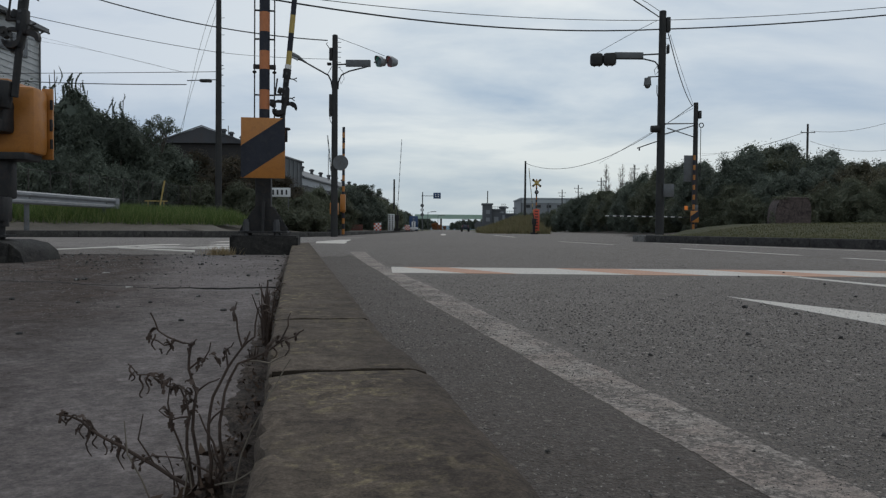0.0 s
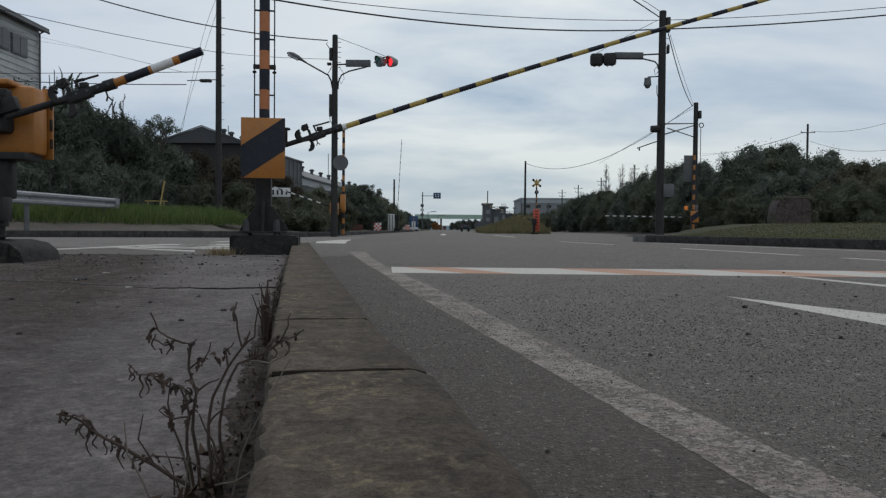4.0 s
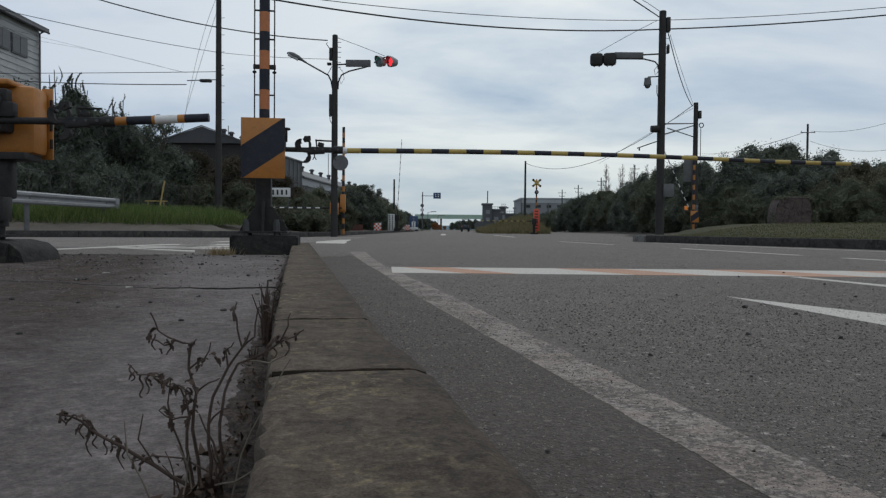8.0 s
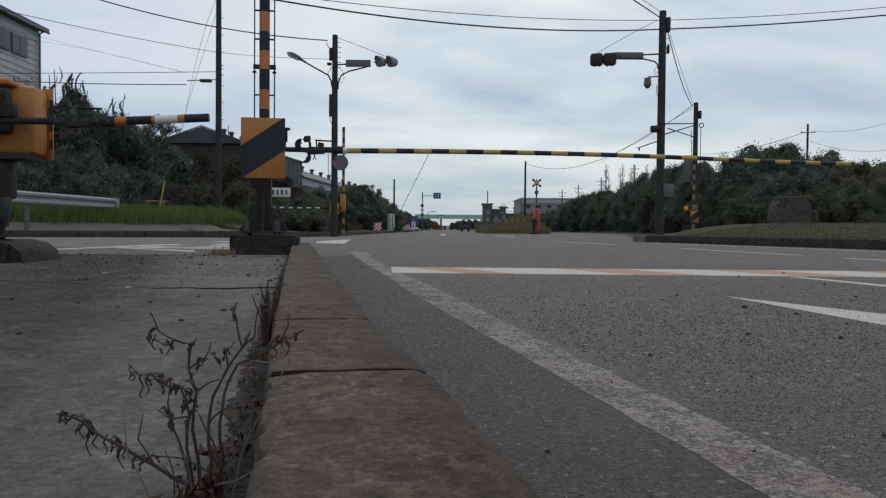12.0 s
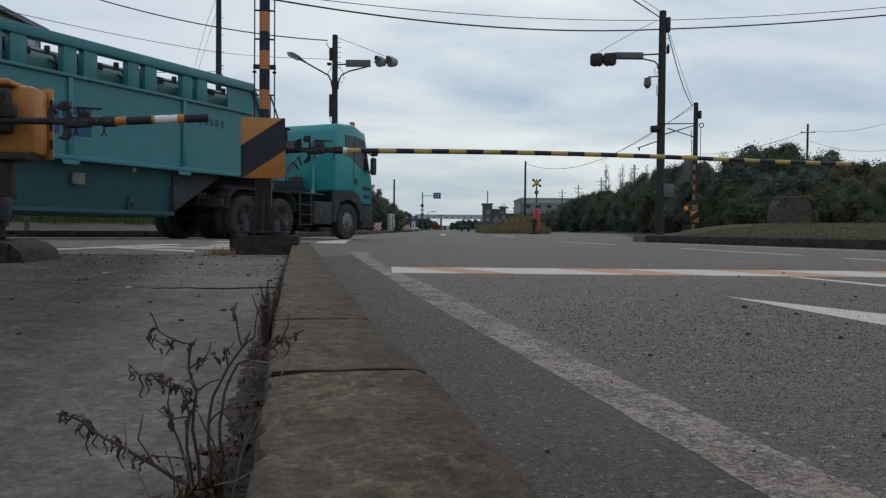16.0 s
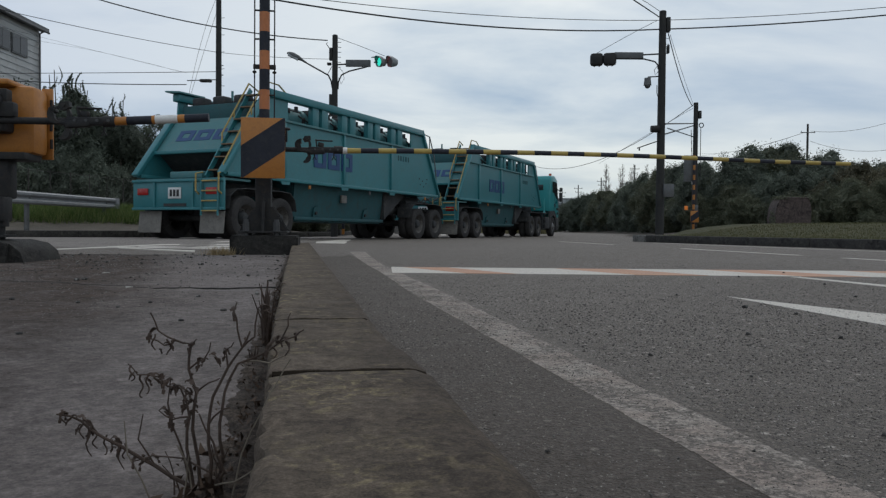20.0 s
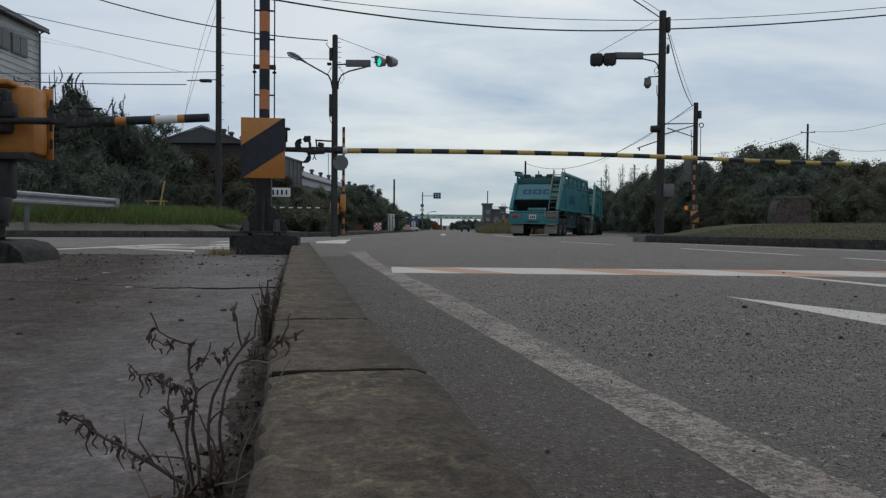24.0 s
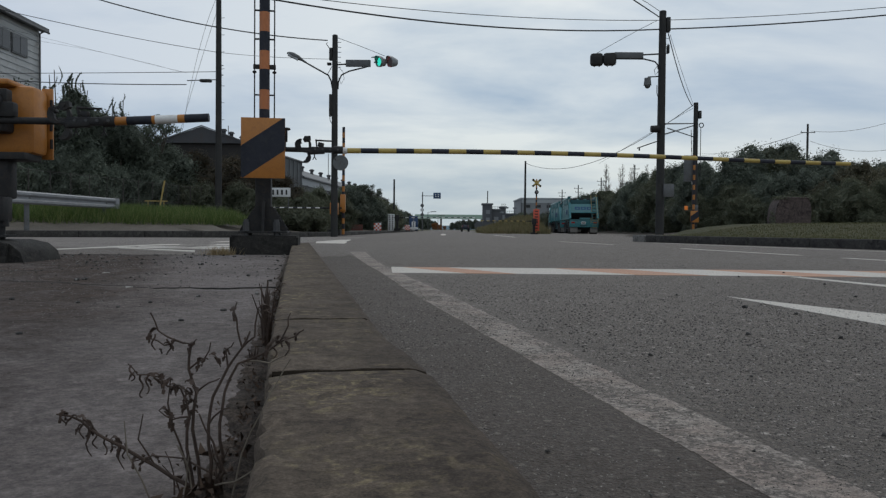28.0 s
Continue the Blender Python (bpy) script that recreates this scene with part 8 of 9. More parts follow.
def tractor():
    t = thing("tractor_unit", pose(0, 0, 0), "turquoise three-axle truck tractor with an orange roof beacon", "truck")
    # cab: lower and upper shell
    s = Shape()
    outline = [(-0.66, 1.36), (-0.66, 3.10), (-0.52, 3.29), (0.25, 3.34), (0.88, 3.14), (1.22, 1.98), (1.32, 1.60), (1.33, 1.04), (0.70, 1.04), (0.52, 1.27), (0.30, 1.38)]
    s.plate(*side_plate(-1.22, outline, 2.44))
    bmesh.ops.recalc_face_normals(s.bm, faces=s.bm.faces)
    bmesh.ops.bevel(s.bm, geom=list(s.bm.edges), offset=0.07, segments=3, affect="EDGES", profile=0.5)
    cab = part("cab", s, TEAL_CAB, t, "glossy turquoise cab")
    for sx in (-1, 1):
        s = Shape()
        s.plate(*side_plate(sx * 1.224, [(-0.20, 2.42), (-0.22, 3.00), (0.20, 3.00), (0.20, 2.36)], sx * 0.012))
        part("side_window", s, DARK_GLASS, cab)
        s = Shape()
        s.plate(*side_plate(sx * 1.224, [(0.26, 2.28), (0.26, 3.02), (0.80, 2.94), (1.07, 2.10), (0.92, 2.02)], sx * 0.012))
        door_glass = part("door_window", s, DARK_GLASS, cab)
        s = Shape()
        for a, b in (((0.22, 1.42), (0.22, 2.85)), ((1.20, 1.12), (1.20, 1.98))):
            s.plate(*side_plate(sx * 1.221, [a, b, (b[0] + 0.018, b[1]), (a[0] + 0.018, a[1])], sx * 0.006))
        part("door_seam", s, CHASSIS, cab)
        s = Shape()
        s.plate(*side_plate(sx * 1.222, [(0.30, 1.62), (0.30, 1.80), (0.40, 1.78), (0.46, 1.62)], sx * 0.02))
        part("door_handle", s, CHASSIS, cab)
        s = Shape()
        s.box(sx * 1.36, 1.12, 2.20, 0.14, 0.20, 0.52, None, 0.05)
        s.box(sx * 1.38, 1.16, 2.62, 0.16, 0.20, 0.22, None, 0.05)
        s.rod((sx * 1.2, 1.02, 2.62), (sx * 1.36, 1.12, 2.5), 0.025).rod((sx * 1.2, 1.05, 2.0), (sx * 1.36, 1.12, 2.1), 0.025)
        part("mirror", s, CHASSIS, cab, "black door mirror")
        for k in range(4):
            q = Shape()
            q.box(sx * 1.226, 0.78 + k * 0.11, 1.52, 0.01, 0.08, 0.11)
            part("name_bar", q, INK, cab)
        for k in range(3):
            q = Shape()
            q.box(sx * 1.226, 0.84 + k * 0.11, 1.28, 0.01, 0.07, 0.13)
            part("number_bar", q, INK, cab)
        # dark lower body with wheel arch and bumper
        s = Shape()
        s.plate(*side_plate(sx * 1.235, [(-0.72, 1.36), (0.30, 1.40), (0.55, 1.27), (0.74, 1.02), (0.76, 0.55), (0.62, 0.55), (0.58, 0.80), (0.42, 1.06), (0.0, 1.16), (-0.42, 1.06), (-0.60, 0.80), (-0.66, 0.50), (-0.80, 0.50)], -sx * 0.10))
        part("wheel_arch", s, CHASSIS, t, "black wheel arch")
        s = Shape()
        s.box(sx * 1.0, 1.08, 0.68, 0.42, 0.62, 0.70, None, 0.06)
        bump = part("bumper_corner", s, CHASSIS, t)
        for z in (0.62, 0.86):
            s = Shape()
            s.box(sx * 1.215, 1.05, z, 0.012, 0.34, 0.018)
            part("trim", s, DULL_STEEL, bump)
        s = Shape()
        s.box(sx * 1.0, -1.25, 0.73, 0.46, 0.86, 0.62, None, 0.05)
        part("tank", s, CHASSIS, t, "dark side tank")
        s = Shape()
        for y in (-2.30, -1.80):
            s.rod((sx * 1.2, y, 0.36), (sx * 1.2, y, 1.22), 0.025, None, 8)
        for z in (0.40, 0.66, 0.92):
            s.box(sx * 1.17, -2.05, z, 0.16, 0.5, 0.03)
        part("side_steps", s, CHASSIS, t)
    s = Shape()
    s.plate([(-1.05, 0.95, 2.92), (1.05, 0.95, 2.92), (1.08, 1.255, 2.0), (-1.08, 1.255, 2.0)], (0, 0.012, 0.006))
    part("windscreen", s, DARK_GLASS, cab)
    s = Shape()
    s.box(0, 1.00, 3.16, 2.1, 0.22, 0.09, None, 0.03)
    part("visor", s, CHASSIS, cab)
    s = Shape()
    s.box(0, 1.325, 1.35, 1.7, 0.04, 0.5, None, 0.02)
    part("grille", s, CHASSIS, cab)
    s = Shape()
    s.box(0, 1.2, 0.68, 2.0, 0.36, 0.66, None, 0.05)
    part("bumper", s, CHASSIS, t)
    s = Shape()
    s.rod((0.85, 0.72, 3.14), (0.85, 0.72, 3.50), 0.085, 0.075, 14)
    part("beacon", s, RED_BOARD, cab, "orange-red roof beacon")
    s = Shape()
    s.box(-0.35, -0.668, 2.66, 0.75, 0.02, 0.36, None, 0.008)
    part("rear_window", s, DARK_GLASS, cab)
    s = Shape()
    s.box(0.62, -0.668, 2.66, 0.40, 0.02, 0.30, None, 0.008)
    part("rear_window", s, DARK_GLASS, cab)
    # frame and deck behind the cab
    s = Shape()
    for x in (-0.42, 0.42):
        s.box(x, -2.2, 0.92, 0.09, 6.1, 0.26)
    for y in (-0.9, -2.2, -3.6, -5.0):
        s.box(0, y, 0.92, 0.9, 0.1, 0.2)
    part("frame", s, CHASSIS, t)
    s = Shape()
    s.box(0, -1.75, 1.24, 2.36, 1.1, 0.05, None, 0.01)
    part("deck", s, CHASSIS, t)
    s = Shape()
    s.box(-0.25, -0.92, 1.52, 0.9, 0.26, 0.5, None, 0.06)
    s.rod((-0.9, -0.95, 1.3), (-0.9, -0.95, 2.7), 0.09, None, 12)
    s.tube([(0.2, -0.9, 2.1), (0.4, -1.3, 2.3), (0.5, -1.8, 1.9), (0.5, -2.3, 1.6)], 0.025, 6)
    s.tube([(0.1, -0.9, 2.0), (0.2, -1.3, 2.15), (0.3, -1.8, 1.8), (0.4, -2.3, 1.5)], 0.025, 6)
    part("air_gear", s, CHASSIS, t)
    s = Shape()
    s.rod((1.12, -1.62, 1.26), (1.12, -1.62, 2.02), 0.035, None, 8)
    s.rod((1.12, -1.62, 1.26), (1.12, -1.62, 1.36), 0.08, 0.04, 8)
    part("deck_post", s, TEAL_CAB, t)
    s = Shape()
    s.rod((0, -3.75, 1.05), (0, -3.75, 1.20), 0.48, None, 20)
    part("coupling_plate", s, CHASSIS, t)
    for side in (-1, 1):
        wheel(t, side, 0.0, False)
        wheel(t, side, -3.11)
        wheel(t, side, -4.44)
        fender(t, side, -4.44, -3.11)
    for y in (0.0, -3.11, -4.44):
        s = Shape()
        s.rod((-1.0, y, R), (1.0, y, R), 0.09, None, 10)
        s.ball((0, y, R), 0.22, 1.3, 1, 1, 10)
        part("axle", s, CHASSIS, t)
    s = Shape()
    s.box(0, -5.15, 0.85, 2.3, 0.06, 0.18)
    part("rear_bar", s, CHASSIS, t)
    return t


TOP, SHELF, LEDGE = 3.70, 3.00, 1.51


def trailer():
    """A hopper semi-trailer; its origin lies on the road under the coupling."""
    t = thing("hopper_trailer", pose(0, 0, 0), "turquoise hopper trailer with blue emblem, ladders and yellow rails", "trailer", "hopper trailers")
    for sx in (-1, 1):
        # side wall, leaning slightly outwards at the shelf
        s = Shape()
        s.plate(*side_plate(sx * 1.16, [(-10.300, LEDGE), (-9.14, SHELF), (-0.14, SHELF), (0.80, LEDGE)], sx * 0.05))
        part("side_wall", s, TEAL, t, "turquoise side wall")
        s = Shape()
        s.box(sx * 1.20, -4.8, SHELF, 0.14, 8.7, 0.06, None, 0.01)
        part("shelf", s, TEAL_TOP, t)
        s = Shape()
        s.box(sx * 1.20, -4.74, LEDGE, 0.14, 11.0, 0.09, None, 0.01)
        part("lower_flange", s, TEAL, t)
        s = Shape()
        y_end = -8.75 if sx > 0 else -9.05
        s.box(sx * 1.19, (y_end - 0.49) / 2, TOP - 0.085, 0.20, -0.49 - y_end, 0.19, None, 0.015)
        part("top_rail", s, TEAL, t)
        # end frames that slope down
        for y0, z0, y1, z1 in ((-8.72, TOP, -10.370, LEDGE) if sx > 0 else (-9.14, SHELF + 0.06, -10.370, LEDGE), (-0.50, TOP, 0.86, LEDGE)):
            s = Shape()
            d = Vector((0, y1 - y0, z1 - z0))
            s.box(sx * 1.19, (y0 + y1) / 2, (z0 + z1) / 2, 0.17, d.length, 0.10, Matrix.Rotation(math.atan2(d.z, d.y), 4, "X"), 0.01)
            part("end_frame", s, TEAL, t)
        s = Shape()
        if sx > 0:
            s.plate(*side_plate(sx * 1.17, [(-9.14, SHELF), (-8.76, TOP - 0.05), (-7.95, TOP - 0.05), (-7.95, SHELF)], sx * 0.04))
        else:
            s.plate(*side_plate(sx * 1.17, [(-9.02, SHELF), (-8.96, TOP - 0.10), (-8.66, TOP - 0.10), (-8.62, SHELF)], sx * 0.04))
            s.plate(*side_plate(sx * 1.17, [(-8.62, SHELF), (-8.62, SHELF + 0.30), (-8.10, SHELF + 0.50), (-7.95, TOP - 0.10), (-7.75, TOP - 0.10), (-7.75, SHELF)], sx * 0.04))
        part("gusset", s, TEAL, t)
        s = Shape()
        s.plate(*side_plate(sx * 1.17, [(-1.25, SHELF), (-1.25, TOP - 0.05), (-0.54, TOP - 0.05), (-0.14, SHELF)], sx * 0.04))
        part("gusset", s, TEAL, t)
        # posts in pairs between the openings
        for k in range(4):
            for d, w, x in ((0.0, 0.28, 1.18), (0.42, 0.30, 1.19)):
                s = Shape()
                s.box(sx * x, -6.78 + k * 1.42 + d, (SHELF + TOP) / 2 - 0.04, 0.14, w, TOP - SHELF - 0.02, None, 0.01)
                part("post", s, TEAL, t)
        for y in (-8.1, -5.35, -2.6):
            s = Shape()
            s.plate(*side_plate(sx * 1.235, [(y - 0.24, LEDGE + 0.04), (y + 0.24, LEDGE + 0.04), (y + 0.15, LEDGE - 0.12), (y - 0.15, LEDGE - 0.12)], sx * 0.03))
            part("jack_pad", s, TEAL, t)
        for y in (-8.1, -5.35, -2.6):
            s = Shape()
            s.box(sx * 1.225, y, (SHELF + LEDGE) / 2, 0.07, 0.09, SHELF - LEDGE - 0.06, None, 0.008)
            part("stiffener", s, TEAL, t)
        for k, (y, z) in enumerate(((-0.55, 1.86), (-0.38, 1.98), (-0.30, 1.80), (-0.12, 1.92), (-0.05, 2.06), (-0.62, 2.05))):
            s = Shape()
            s.rod((sx * 1.20, y, z), (sx * 1.216, y, z), 0.028, None, 8)
            part("drain_hole", s, CHASSIS, t)
        # lower hopper
        s = Shape()
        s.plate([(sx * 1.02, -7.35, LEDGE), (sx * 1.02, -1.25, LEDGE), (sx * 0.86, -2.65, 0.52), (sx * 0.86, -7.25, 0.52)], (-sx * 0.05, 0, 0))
        part("hopper_side", s, TEAL_LOW, t, "deep turquoise lower hopper side")
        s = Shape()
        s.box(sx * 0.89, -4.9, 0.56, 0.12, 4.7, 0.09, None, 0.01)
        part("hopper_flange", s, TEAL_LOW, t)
        for y in (-6.2, -3.6):
            s = Shape()
            s.plate([(sx * 0.93, y - 0.16, 0.88), (sx * 0.935, y + 0.02, 0.93), (sx * 0.915, y + 0.14, 0.82), (sx * 0.895, y - 0.02, 0.62), (sx * 0.895, y - 0.18, 0.62)], (sx * 0.04, 0, 0))
            part("hatch_bracket", s, TEAL_LOW, t)
            s = Shape()
            s.rod((sx * 0.90, y - 0.08, 0.72), (sx * 0.985, y - 0.08, 0.72), 0.045, None, 10)
            part("hatch_pin", s, CHASSIS, t)
        s = Shape()
        s.box(sx * 1.02, -5.0, 1.16, 0.06, 0.26, 0.22, None, 0.01)
        part("valve_box", s, FLAP, t, "pale grey valve box")
        for y in (-7.0, -3.9, -0.2):
            s = Shape()
            s.box(sx * 1.22, y, LEDGE - 0.12, 0.03, 0.09, 0.10, None, 0.008)
            part("marker_lamp", s, ORANGE if y < -6 or y > -1 else DULL_STEEL, t)
        block_letters(t, pose(sx * 1.222, -5.85, 2.20, 0, 0, 90), 2.0, 0.52, BLUE_MARK)
        for k in range(5):
            s = Shape()
            s.box(sx * 1.213, -2.1 + k * 0.17, 2.62, 0.012, 0.06 + 0.03 * (k % 2), 0.16)
            part("code_bar", s, TEAL_LOW, t)
        # mudflaps
        s = Shape()
        s.box(sx * 0.86, -10.250, 0.40, 0.64, 0.02, 0.52, Matrix.Rotation(radians(-6), 4, "X"), 0.004)
        part("mudflap", s, FLAP, t, "dusty grey mudflap")
        s = Shape()
        s.box(sx * 0.95, -10.380, 1.12, 0.30, 0.03, 0.16, None, 0.008)
        part("tail_lamp", s, RED_LENS, t, "red tail lamp")
        fender(t, sx, -9.55, -8.22)
        for y in (-9.55, -8.22):
            wheel(t, sx, y)
    s = Shape()
    s.plate([(-1.30, -9.30, TOP + 0.02), (-1.02, -9.12, TOP + 0.02), (-1.02, -8.2, TOP + 0.02), (-1.30, -8.2, TOP + 0.02)], (0, 0, 0.04))
    part("rear_canopy", s, TEAL_TOP, t)
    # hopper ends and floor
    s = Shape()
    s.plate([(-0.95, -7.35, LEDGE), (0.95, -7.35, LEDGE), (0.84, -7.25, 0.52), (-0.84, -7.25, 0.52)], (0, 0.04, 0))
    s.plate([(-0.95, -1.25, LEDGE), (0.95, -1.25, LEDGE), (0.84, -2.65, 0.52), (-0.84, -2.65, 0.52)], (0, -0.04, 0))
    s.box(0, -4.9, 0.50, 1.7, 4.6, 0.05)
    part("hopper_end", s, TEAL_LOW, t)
    for x in (-0.5, 0.5):
        s = Shape()
        s.box(x, -8.4, 1.22, 0.14, 3.3, 0.30)
        part("rear_frame", s, CHASSIS, t)
        s = Shape()
        s.box(x, -0.35, 1.34, 0.16, 2.1, 0.22)
        part("front_frame", s, CHASSIS, t)
    s = Shape()
    s.box(0, -0.2, 1.24, 1.9, 1.7, 0.10)
    part("coupler_plate", s, CHASSIS, t)
    # dark wedge put in for the triangular shadow at the hopper's front end
    s = Shape()
    s.plate([(-1.02, -1.2, LEDGE - 0.02), (-1.02, -2.7, LEDGE - 0.02), (-1.02, -2.62, 0.62)], (2.04, 0, 0))
    part("landing_gear_panel", s, CHASSIS, t)
    # covers on top
    s = Shape()
    s.box(0, -4.6, SHELF - 0.06, 2.3, 8.2, 0.05)
    part("deck", s, TEAL_TOP, t)
    for k in range(5):
        s = Shape()
        y = -7.6 + k * 1.52
        for x in (-0.56, 0.56):
            s.rod((x, y - 0.68, SHELF + 0.17), (x, y + 0.68, SHELF + 0.17), 0.37, None, 18)
            s.ball((x, y - 0.68, SHELF + 0.17), 0.37, 1, 0.3, 1, 14)
            s.ball((x, y + 0.68, SHELF + 0.17), 0.37, 1, 0.3, 1, 14)
        part("cover", s, TEAL_TOP, t, "pale rounded hopper cover")
        for x in (-0.80, 0.80):
            s = Shape()
            s.box(x, y - 0.30, SHELF + 0.41, 0.30, 0.42, 0.22, None, 0.04)
            s.box(x, y + 0.12, SHELF + 0.39, 0.22, 0.22, 0.14, None, 0.03)
            s.rod((x, y - 0.05, SHELF + 0.42), (x, y + 0.75, SHELF + 0.40), 0.05, None, 10)
            s.rod((x, y + 0.62, SHELF + 0.05), (x, y + 0.62, SHELF + 0.56), 0.05, None, 8)
            part("cover_motor", s, CHASSIS, t)
        s = Shape()
        s.box(0, y + 0.76, SHELF + 0.20, 1.9, 0.09, 0.14, None, 0.01)
        s.tube([(0.9, y + 0.55, SHELF + 0.30), (1.0, y + 0.85, SHELF + 0.16), (1.0, y + 1.15, SHELF + 0.14), (0.9, y + 1.4, SHELF + 0.24)], 0.022, 6)
        part("cover_lever", s, CHASSIS, t)
    s = Shape()
    s.rod((-0.2, -8.2, SHELF), (-0.2, -8.2, TOP + 0.15), 0.03, None, 8)
    s.box(0.3, -8.0, TOP - 0.22, 0.9, 0.4, 0.14, None, 0.03)
    part("vent_pipe", s, TEAL_TOP, t)
    s = Shape()
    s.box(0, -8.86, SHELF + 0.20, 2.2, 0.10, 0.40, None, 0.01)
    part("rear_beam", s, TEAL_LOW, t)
    for x in (-0.7, -0.1, 0.5):
        s = Shape()
        s.box(x, -8.70, SHELF + 0.50, 0.34, 0.34, 0.22, None, 0.05)
        s.rod((x + 0.1, -8.5, SHELF + 0.5), (x + 0.1, -7.9, SHELF + 0.5), 0.05, None, 8)
        part("hatch_drive", s, CHASSIS, t)
    # front wall
    s = Shape()
    s.plate([(-1.15, -0.16, SHELF), (1.15, -0.16, SHELF), (1.15, 0.78, LEDGE), (-1.15, 0.78, LEDGE)], (0, -0.05, 0))
    part("front_wall", s, TEAL, t)
    # rear: sloping panel, dark recess, bumper beam
    s = Shape()
    s.plate([(-1.15, -9.78, 2.14), (1.15, -9.78, 2.14), (1.15, -9.12, SHELF), (-1.15, -9.12, SHELF)], (0, 0.05, 0))
    part("rear_panel", s, TEAL_TOP, t, "sloping turquoise rear panel")
    ang = math.degrees(math.atan2(SHELF - 2.14, 0.66))
    block_letters(t, pose(0.0, -9.47, 2.55, ang - 90, 0, 0), 1.55, 0.36, BLUE_MARK)
    s = Shape()
    s.box(0, -9.80, 2.11, 2.3, 0.14, 0.08, None, 0.01)
    part("panel_lip", s, TEAL, t)
    s = Shape()
    s.plate([(-1.12, -9.68, 2.10), (1.12, -9.68, 2.10), (1.12, -8.9, 1.46), (-1.12, -8.9, 1.46)], (0, 0.05, 0))
    part("recess", s, CHASSIS, t)
    s = Shape()
    s.box(0.1, -10.000, 1.52, 0.9, 0.4, 0.16, None, 0.03)
    s.box(0, -9.850, 1.40, 2.4, 0.95, 0.05)
    part("rear_step", s, TEAL_TOP, t)
    s = Shape()
    s.box(0, -10.330, 1.04, 2.5, 0.07, 0.72, None, 0.012)
    bumper = part("bumper", s, TEAL, t, "turquoise rear bumper beam")
    for x in (-0.62, 0.45):
        s = Shape()
        s.box(x, -10.380, 1.04, 0.05, 0.04, 0.70)
        part("bumper_rib", s, TEAL, bumper)
    for z in (0.71, 1.37):
        s = Shape()
        s.box(0, -10.380, z, 2.5, 0.06, 0.06, None, 0.01)
        part("bumper_edge", s, TEAL, bumper)
    s = Shape()
    s.box(-0.05, -10.380, 1.08, 0.36, 0.015, 0.26, None, 0.004)
    plate = part("number_board", s, SIGN_WHITE, bumper, "white number board with dark bars")
    for k in range(3):
        s = Shape()
        s.box(-0.145 + k * 0.095, -10.392, 1.08, 0.06, 0.008, 0.16)
        part("bar", s, INK, plate)
    s = Shape()
    s.box(-0.05, -10.370, 0.80, 0.62, 0.02, 0.07)
    part("slot", s, CHASSIS, bumper)
    s = Shape()
    for x in (0.70, 1.14):
        s = Shape()
        s.rod((x, -10.420, 0.55), (x, -10.420, 1.42), 0.022, None, 8)
        part("ladder_rail", s, TEAL, t)
    for k in range(4):
        s = Shape()
        s.rod((0.70, -10.420, 0.66 + k * 0.23), (1.14, -10.420, 0.66 + k * 0.23), 0.018, None, 8)
        part("rung", s, HAND_YELLOW, t)
    # sloping ladder up the right rear corner
    a, b = Vector((0, -10.270, 1.45)), Vector((0, -8.72, TOP + 0.02))
    for x in (0.72, 1.14):
        s = Shape()
        s.box(x, (a.y + b.y) / 2, (a.z + b.z) / 2, 0.03, (b - a).length, 0.12, Matrix.Rotation(math.atan2(b.z - a.z, b.y - a.y), 4, "X"))
        part("stringer", s, TEAL, t)
    for k in range(7):
        c = a + (b - a) * (k + 0.5) / 7
        s = Shape()
        s.box(0.93, c.y, c.z, 0.42, 0.16, 0.03)
        part("tread", s, TREAD, t)
    for x in (0.70, 1.17):
        s = Shape()
        s.tube([a + Vector((x, 0.0, 0.05)), a + Vector((x, 0.0, 0.30)), b + Vector((x, -0.10, 0.17)), b + Vector((x, 0.45, 0.16)), b + Vector((x, 0.75, 0.0))] if x > 1 else
               [a + (b - a) * 0.35 + Vector((x, 0, 0)), a + (b - a) * 0.35 + Vector((x, 0, 0.28)), b + Vector((x, -0.05, 0.15)), b + Vector((x, 0.3, 0.02))], 0.02, 6)
        s.tube([a + (b - a) * 0.62 + Vector((x, 0, 0)), a + (b - a) * 0.62 + Vector((x, 0, 0.27))], 0.018, 6)
        part("handrail", s, HAND_YELLOW, t, "yellow tubular handrail")
    for x in (0.60, 1.20):
        s = Shape()
        s.tube([(x, -10.370, 1.05), (x, -10.470, 1.12), (x, -10.470, 1.52), (x, -10.250, 1.56)], 0.02, 6)
        part("grab_rail", s, HAND_YELLOW, t)
    # rails at the front
    s = Shape()
    s.tube([(1.1, -0.75, TOP), (1.1, 0.38, TOP - 0.10), (1.1, 0.75, TOP - 0.75), (1.1, 0.92, 2.3), (1.1, 0.92, 1.45)], 0.02, 6)
    s.tube([(1.1, 0.38, TOP - 0.10), (1.1, 0.38, 2.3)], 0.018, 6)
    part("front_rail", s, DULL_STEEL, t, "grey tubular front rail")
    for y in (-9.55, -8.22):
        s = Shape()
        s.rod((-1.0, y, R), (1.0, y, R), 0.09, None, 10)
        part("axle", s, CHASSIS, t)
    return t


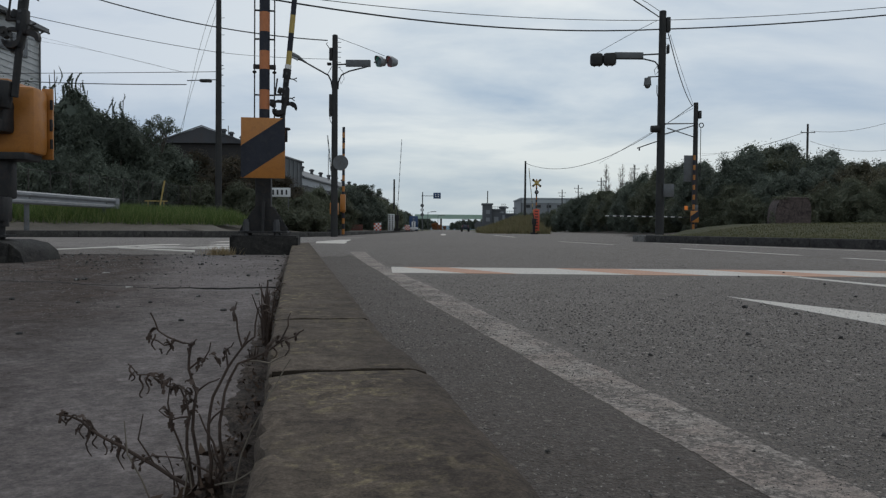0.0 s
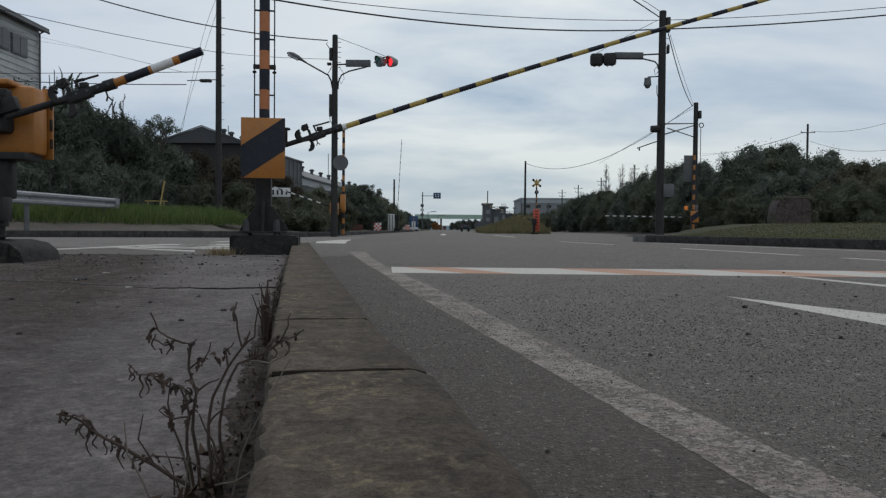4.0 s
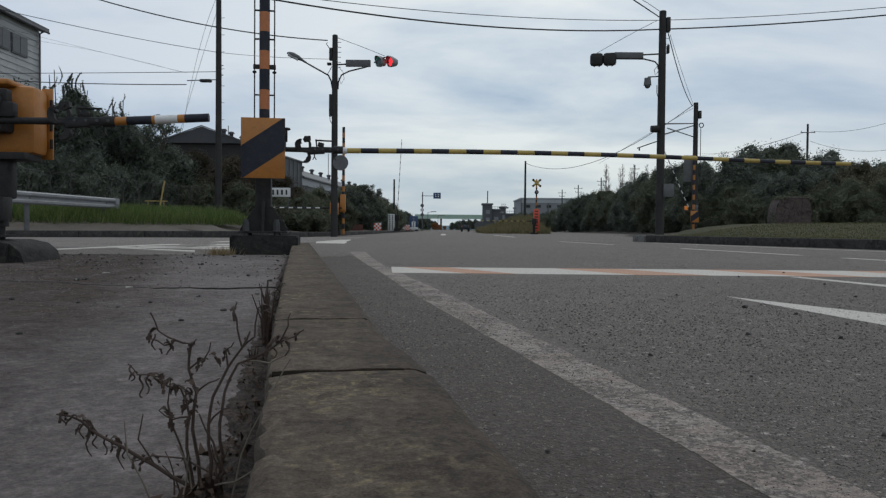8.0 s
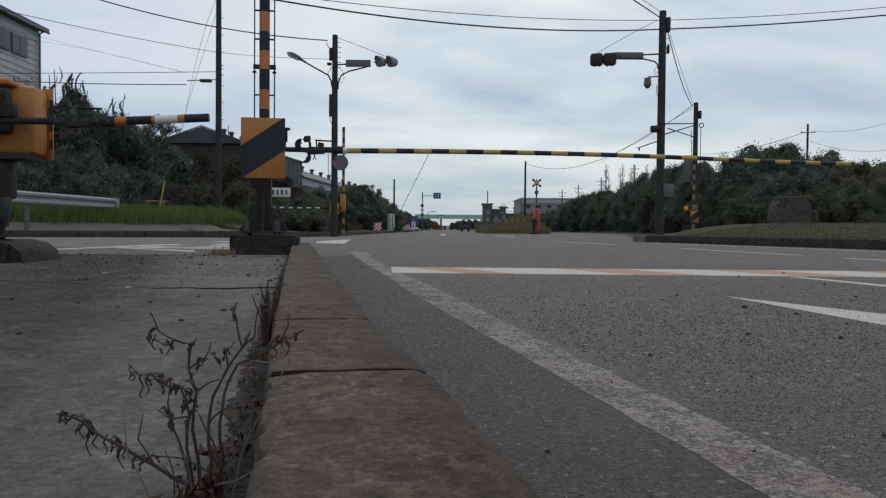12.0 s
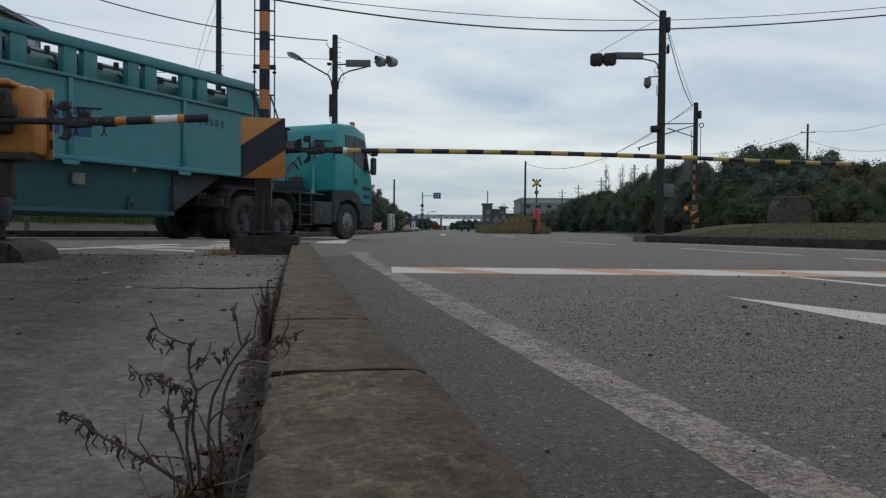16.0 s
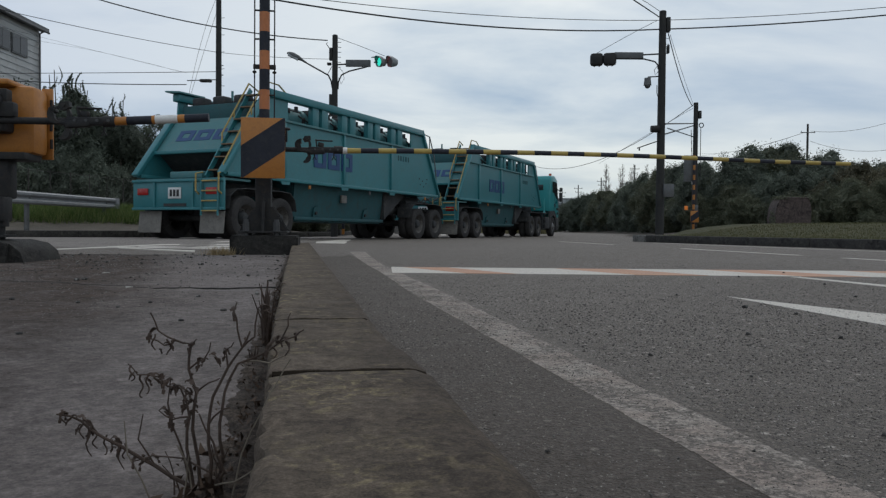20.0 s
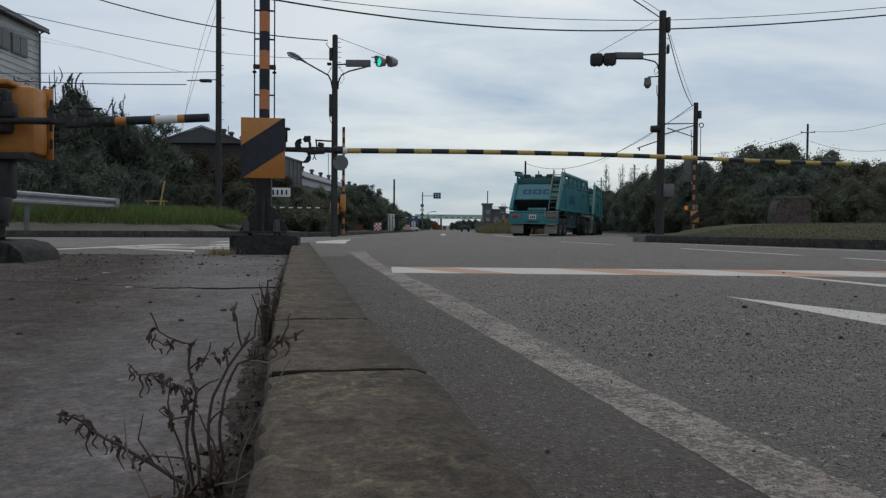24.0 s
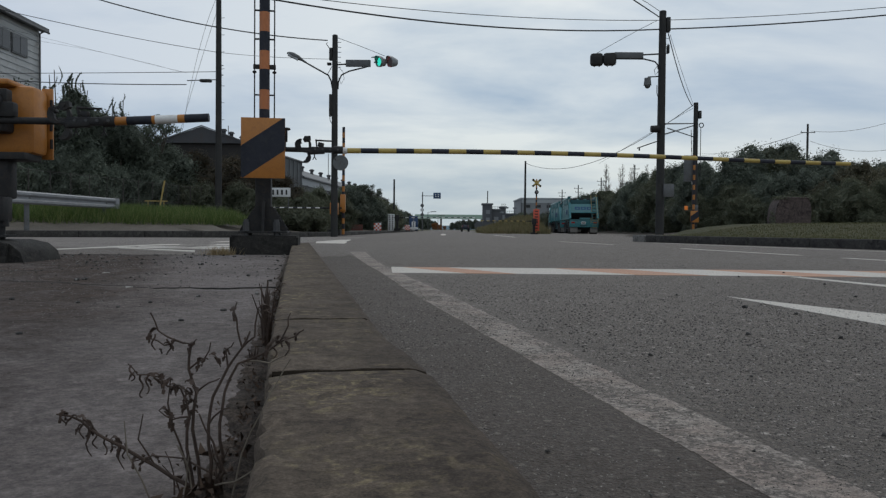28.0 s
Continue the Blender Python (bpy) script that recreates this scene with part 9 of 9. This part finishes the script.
def dolly():
    t = thing("trailer_dolly", pose(0, 0, 0), "dark two-axle dolly coupling the trailers", "dolly")
    s = Shape()
    for x in (-0.42, 0.42):
        s.box(x, 0, 0.95, 0.1, 3.0, 0.24)
    s.plate([(-0.45, 1.3, 0.85), (0.45, 1.3, 0.85), (0.06, 3.0, 0.80), (-0.06, 3.0, 0.80)], (0, 0, 0.14))
    part("frame", s, CHASSIS, t)
    s = Shape()
    s.rod((0, 0, 1.05), (0, 0, 1.2), 0.48, None, 20)
    part("coupling_plate", s, CHASSIS, t)
    s = Shape()
    s.tube([(0.9, 1.1, 1.2), (0.9, 1.1, 1.62), (1.1, 1.3, 1.66), (1.15, 1.3, 1.2)], 0.02, 6)
    part("grab_rail", s, HAND_YELLOW, t)
    s = Shape()
    s.tube([(0.3, 1.1, 1.2), (0.4, 1.5, 1.5), (0.4, 2.0, 1.35), (0.5, 2.6, 1.6)], 0.025, 6)
    s.tube([(0.1, 1.1, 1.2), (0.1, 1.5, 1.45), (0.0, 2.0, 1.3), (0.1, 2.6, 1.55)], 0.025, 6)
    part("air_hose", s, CHASSIS, t)
    for sx in (-1, 1):
        fender(t, sx, -0.665, 0.665)
        for y in (-0.665, 0.665):
            wheel(t, sx, y)
    for y in (-0.665, 0.665):
        s = Shape()
        s.rod((-1.0, y, R), (1.0, y, R), 0.09, None, 10)
        part("axle", s, CHASSIS, t)
    return t


TRACTOR = tractor()
TRAILER_A = trailer()
TRAILER_A.scale = (1.13, 1, 1)
DOLLY = dolly()
TRAILER_B = copy_thing(TRAILER_A, pose(0, -20, 0))
for o in TRAILER_B.children:
    if o.name.startswith("wheel"):
        sd = 1 if o.matrix_basis.translation.x > 0 else -1
        WHEELS.append((o, o.matrix_basis.copy(), sd))


# ---------------- movement ----------------
CLOSE = ((0.0, 84.0), (0.5, 80.5), (1.0, 75.5), (1.5, 68.5), (2.0, 59.5), (2.5, 49.5), (3.0, 40.0), (3.5, 29.4), (4.0, 18.5), (4.5, 9.0), (4.9, 2.5), (5.2, 0.0), (28.0, 0.0))
OPEN_ISLE = ((0.0, 0.5), (5.6, 0.5), (6.0, 6.5), (6.5, 20.0), (7.0, 37.0), (7.5, 53.0), (8.0, 66.0), (8.5, 77.0), (9.0, 85.0), (9.4, 88.0), (28.0, 88.0))
CLOSE_FAR = ((0.0, 87.0), (10.3, 87.0), (10.6, 86.0), (11.0, 82.5), (11.5, 74.5), (12.0, 64.0), (12.5, 52.5), (13.0, 42.0), (13.5, 32.0), (14.0, 22.0), (14.5, 12.8), (15.0, 4.5), (15.4, 0.5), (28.0, 0.5))
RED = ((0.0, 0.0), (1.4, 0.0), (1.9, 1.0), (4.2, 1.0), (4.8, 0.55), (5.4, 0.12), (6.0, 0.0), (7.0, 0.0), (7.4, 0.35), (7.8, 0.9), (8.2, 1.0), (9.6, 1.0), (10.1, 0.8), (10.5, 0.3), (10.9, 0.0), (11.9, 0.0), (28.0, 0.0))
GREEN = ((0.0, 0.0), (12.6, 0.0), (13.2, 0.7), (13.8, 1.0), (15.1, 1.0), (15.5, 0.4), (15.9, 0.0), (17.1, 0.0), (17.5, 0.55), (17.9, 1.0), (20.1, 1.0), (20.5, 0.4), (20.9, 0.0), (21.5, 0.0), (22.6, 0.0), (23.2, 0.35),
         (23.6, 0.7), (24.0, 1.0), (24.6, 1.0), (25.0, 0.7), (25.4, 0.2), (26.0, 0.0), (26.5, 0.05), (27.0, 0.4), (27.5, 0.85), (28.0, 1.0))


# the truck's way: heading in degrees east of north at distances along it, and the distance at each time
HEADING = ((-110, 29.9), (-60, 29.9), (-45, 27.7), (-32, 25.5), (-20, 23.6), (-10, 20.8), (0, 19.0), (10, 14.7), (20, 7.9), (32, 3.8), (48, 0.6), (110, -2.6))
DISTANCE = ((0, -52.0), (8.5, -52.0), (10.5, -50.5), (12.5, -46.6), (13.5, -43.6), (14.5, -39.81), (15, -37.75), (16, -33.0), (17, -28.27), (18, -23.21), (19, -17.37), (20, -11.25), (21, -5.11), (21.5, -1.76),
            (22.5, 5.3), (23.5, 12.94), (24, 16.72), (25, 24.61), (26.5, 37.2), (28, 50.38))


def make_way():
    ss = np.arange(-110, 110.01, 0.1)
    hh = np.radians(np.interp(ss, [h[0] for h in HEADING], [h[1] for h in HEADING]))
    hh = np.convolve(np.pad(hh, 30, "edge"), np.ones(61) / 61, "valid")
    xs, ys = np.cumsum(np.sin(hh)) * 0.1, np.cumsum(np.cos(hh)) * 0.1
    k = int(round(110 / 0.1))
    return ss, xs - xs[k] + 8.75, ys - ys[k] + 53.23


WAY_S, WAY_X, WAY_Y = make_way()


def way_point(s):
    x, y = float(np.interp(s, WAY_S, WAY_X)), float(np.interp(s, WAY_S, WAY_Y))
    return Vector((x, y, lie(x, y)))


def distance(t):
    """Distance at a time, by a smooth curve through the rows."""
    T, D = [r[0] for r in DISTANCE], [r[1] for r in DISTANCE]
    i = max(0, min(len(T) - 2, int(np.searchsorted(T, t, "right")) - 1))

    def slope(j):
        if j <= 0 or D[j] == D[j - 1]:
            return 0.0
        if j >= len(T) - 1:
            return (D[-1] - D[-2]) / (T[-1] - T[-2])
        return (D[j + 1] - D[j - 1]) / (T[j + 1] - T[j - 1])

    h = T[i + 1] - T[i]
    u = (t - T[i]) / h
    return ((2 * u ** 3 - 3 * u ** 2 + 1) * D[i] + (u ** 3 - 2 * u ** 2 + u) * h * slope(i) + (3 * u ** 2 - 2 * u ** 3) * D[i + 1] + (u ** 3 - u ** 2) * h * slope(i + 1))


def riding(s, front, rear, origin, aside=0.0):
    """The pose of a unit whose two guide points lie front and rear behind the first axle; origin: where its own zero lies."""
    a, b = way_point(s - front), way_point(s - rear)
    d = a - b
    at = b + d * ((rear - origin) / (rear - front))
    yaw, pitch = -math.degrees(math.atan2(d.x, d.y)), math.degrees(math.atan2(d.z, math.hypot(d.x, d.y)))
    return pose(at.x, at.y, at.z, 0, 0, yaw) @ pose(aside, 0, 0, pitch, 0, 0)


def drive():
    stops = [0.0, 8.4] + [8.5 + 0.2 * k for k in range(98)]
    for unit, front, rear, origin, aside in ((TRACTOR, 0.0, 3.775, 0.0, 0.0), (TRAILER_A, 3.775, 12.665, 3.775, -0.15), (DOLLY, 15.5, 17.5, 16.655, 0.0), (TRAILER_B, 16.655, 25.54, 16.655, -0.15)):
        walk(unit, [(t, riding(distance(t), front, rear, origin, aside)) for t in stops if t <= 28.0])
    turns = [0.0, 8.4] + [8.5 + 0.1 * k for k in range(196)]
    for w, face, side in WHEELS:
        walk(w, [(t, face @ Matrix.Rotation(-side * (distance(t) + 52.0) / R, 4, "X")) for t in turns])


def swing(arm, rows):
    at = arm.matrix_basis.translation.copy()
    walk(arm, [(t, Matrix.Translation(at) @ pose(0, 0, 0, 0, -a, 0)) for t, a in rows])


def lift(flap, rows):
    """An added disc in a signal's hood, hinged at its top: it hides the ever-glowing lens and lifts as the lamp comes
    on.
    """
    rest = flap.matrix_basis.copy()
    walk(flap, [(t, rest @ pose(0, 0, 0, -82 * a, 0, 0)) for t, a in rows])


def motions():
    for arm in (ARM_NEAR, ARM_PATH, ARM_EAST, ARM_WEST):
        swing(arm, CLOSE)
    swing(ARM_ISLE, OPEN_ISLE)
    swing(ARM_FAR, CLOSE_FAR)
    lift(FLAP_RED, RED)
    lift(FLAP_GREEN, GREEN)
    drive()


motions()
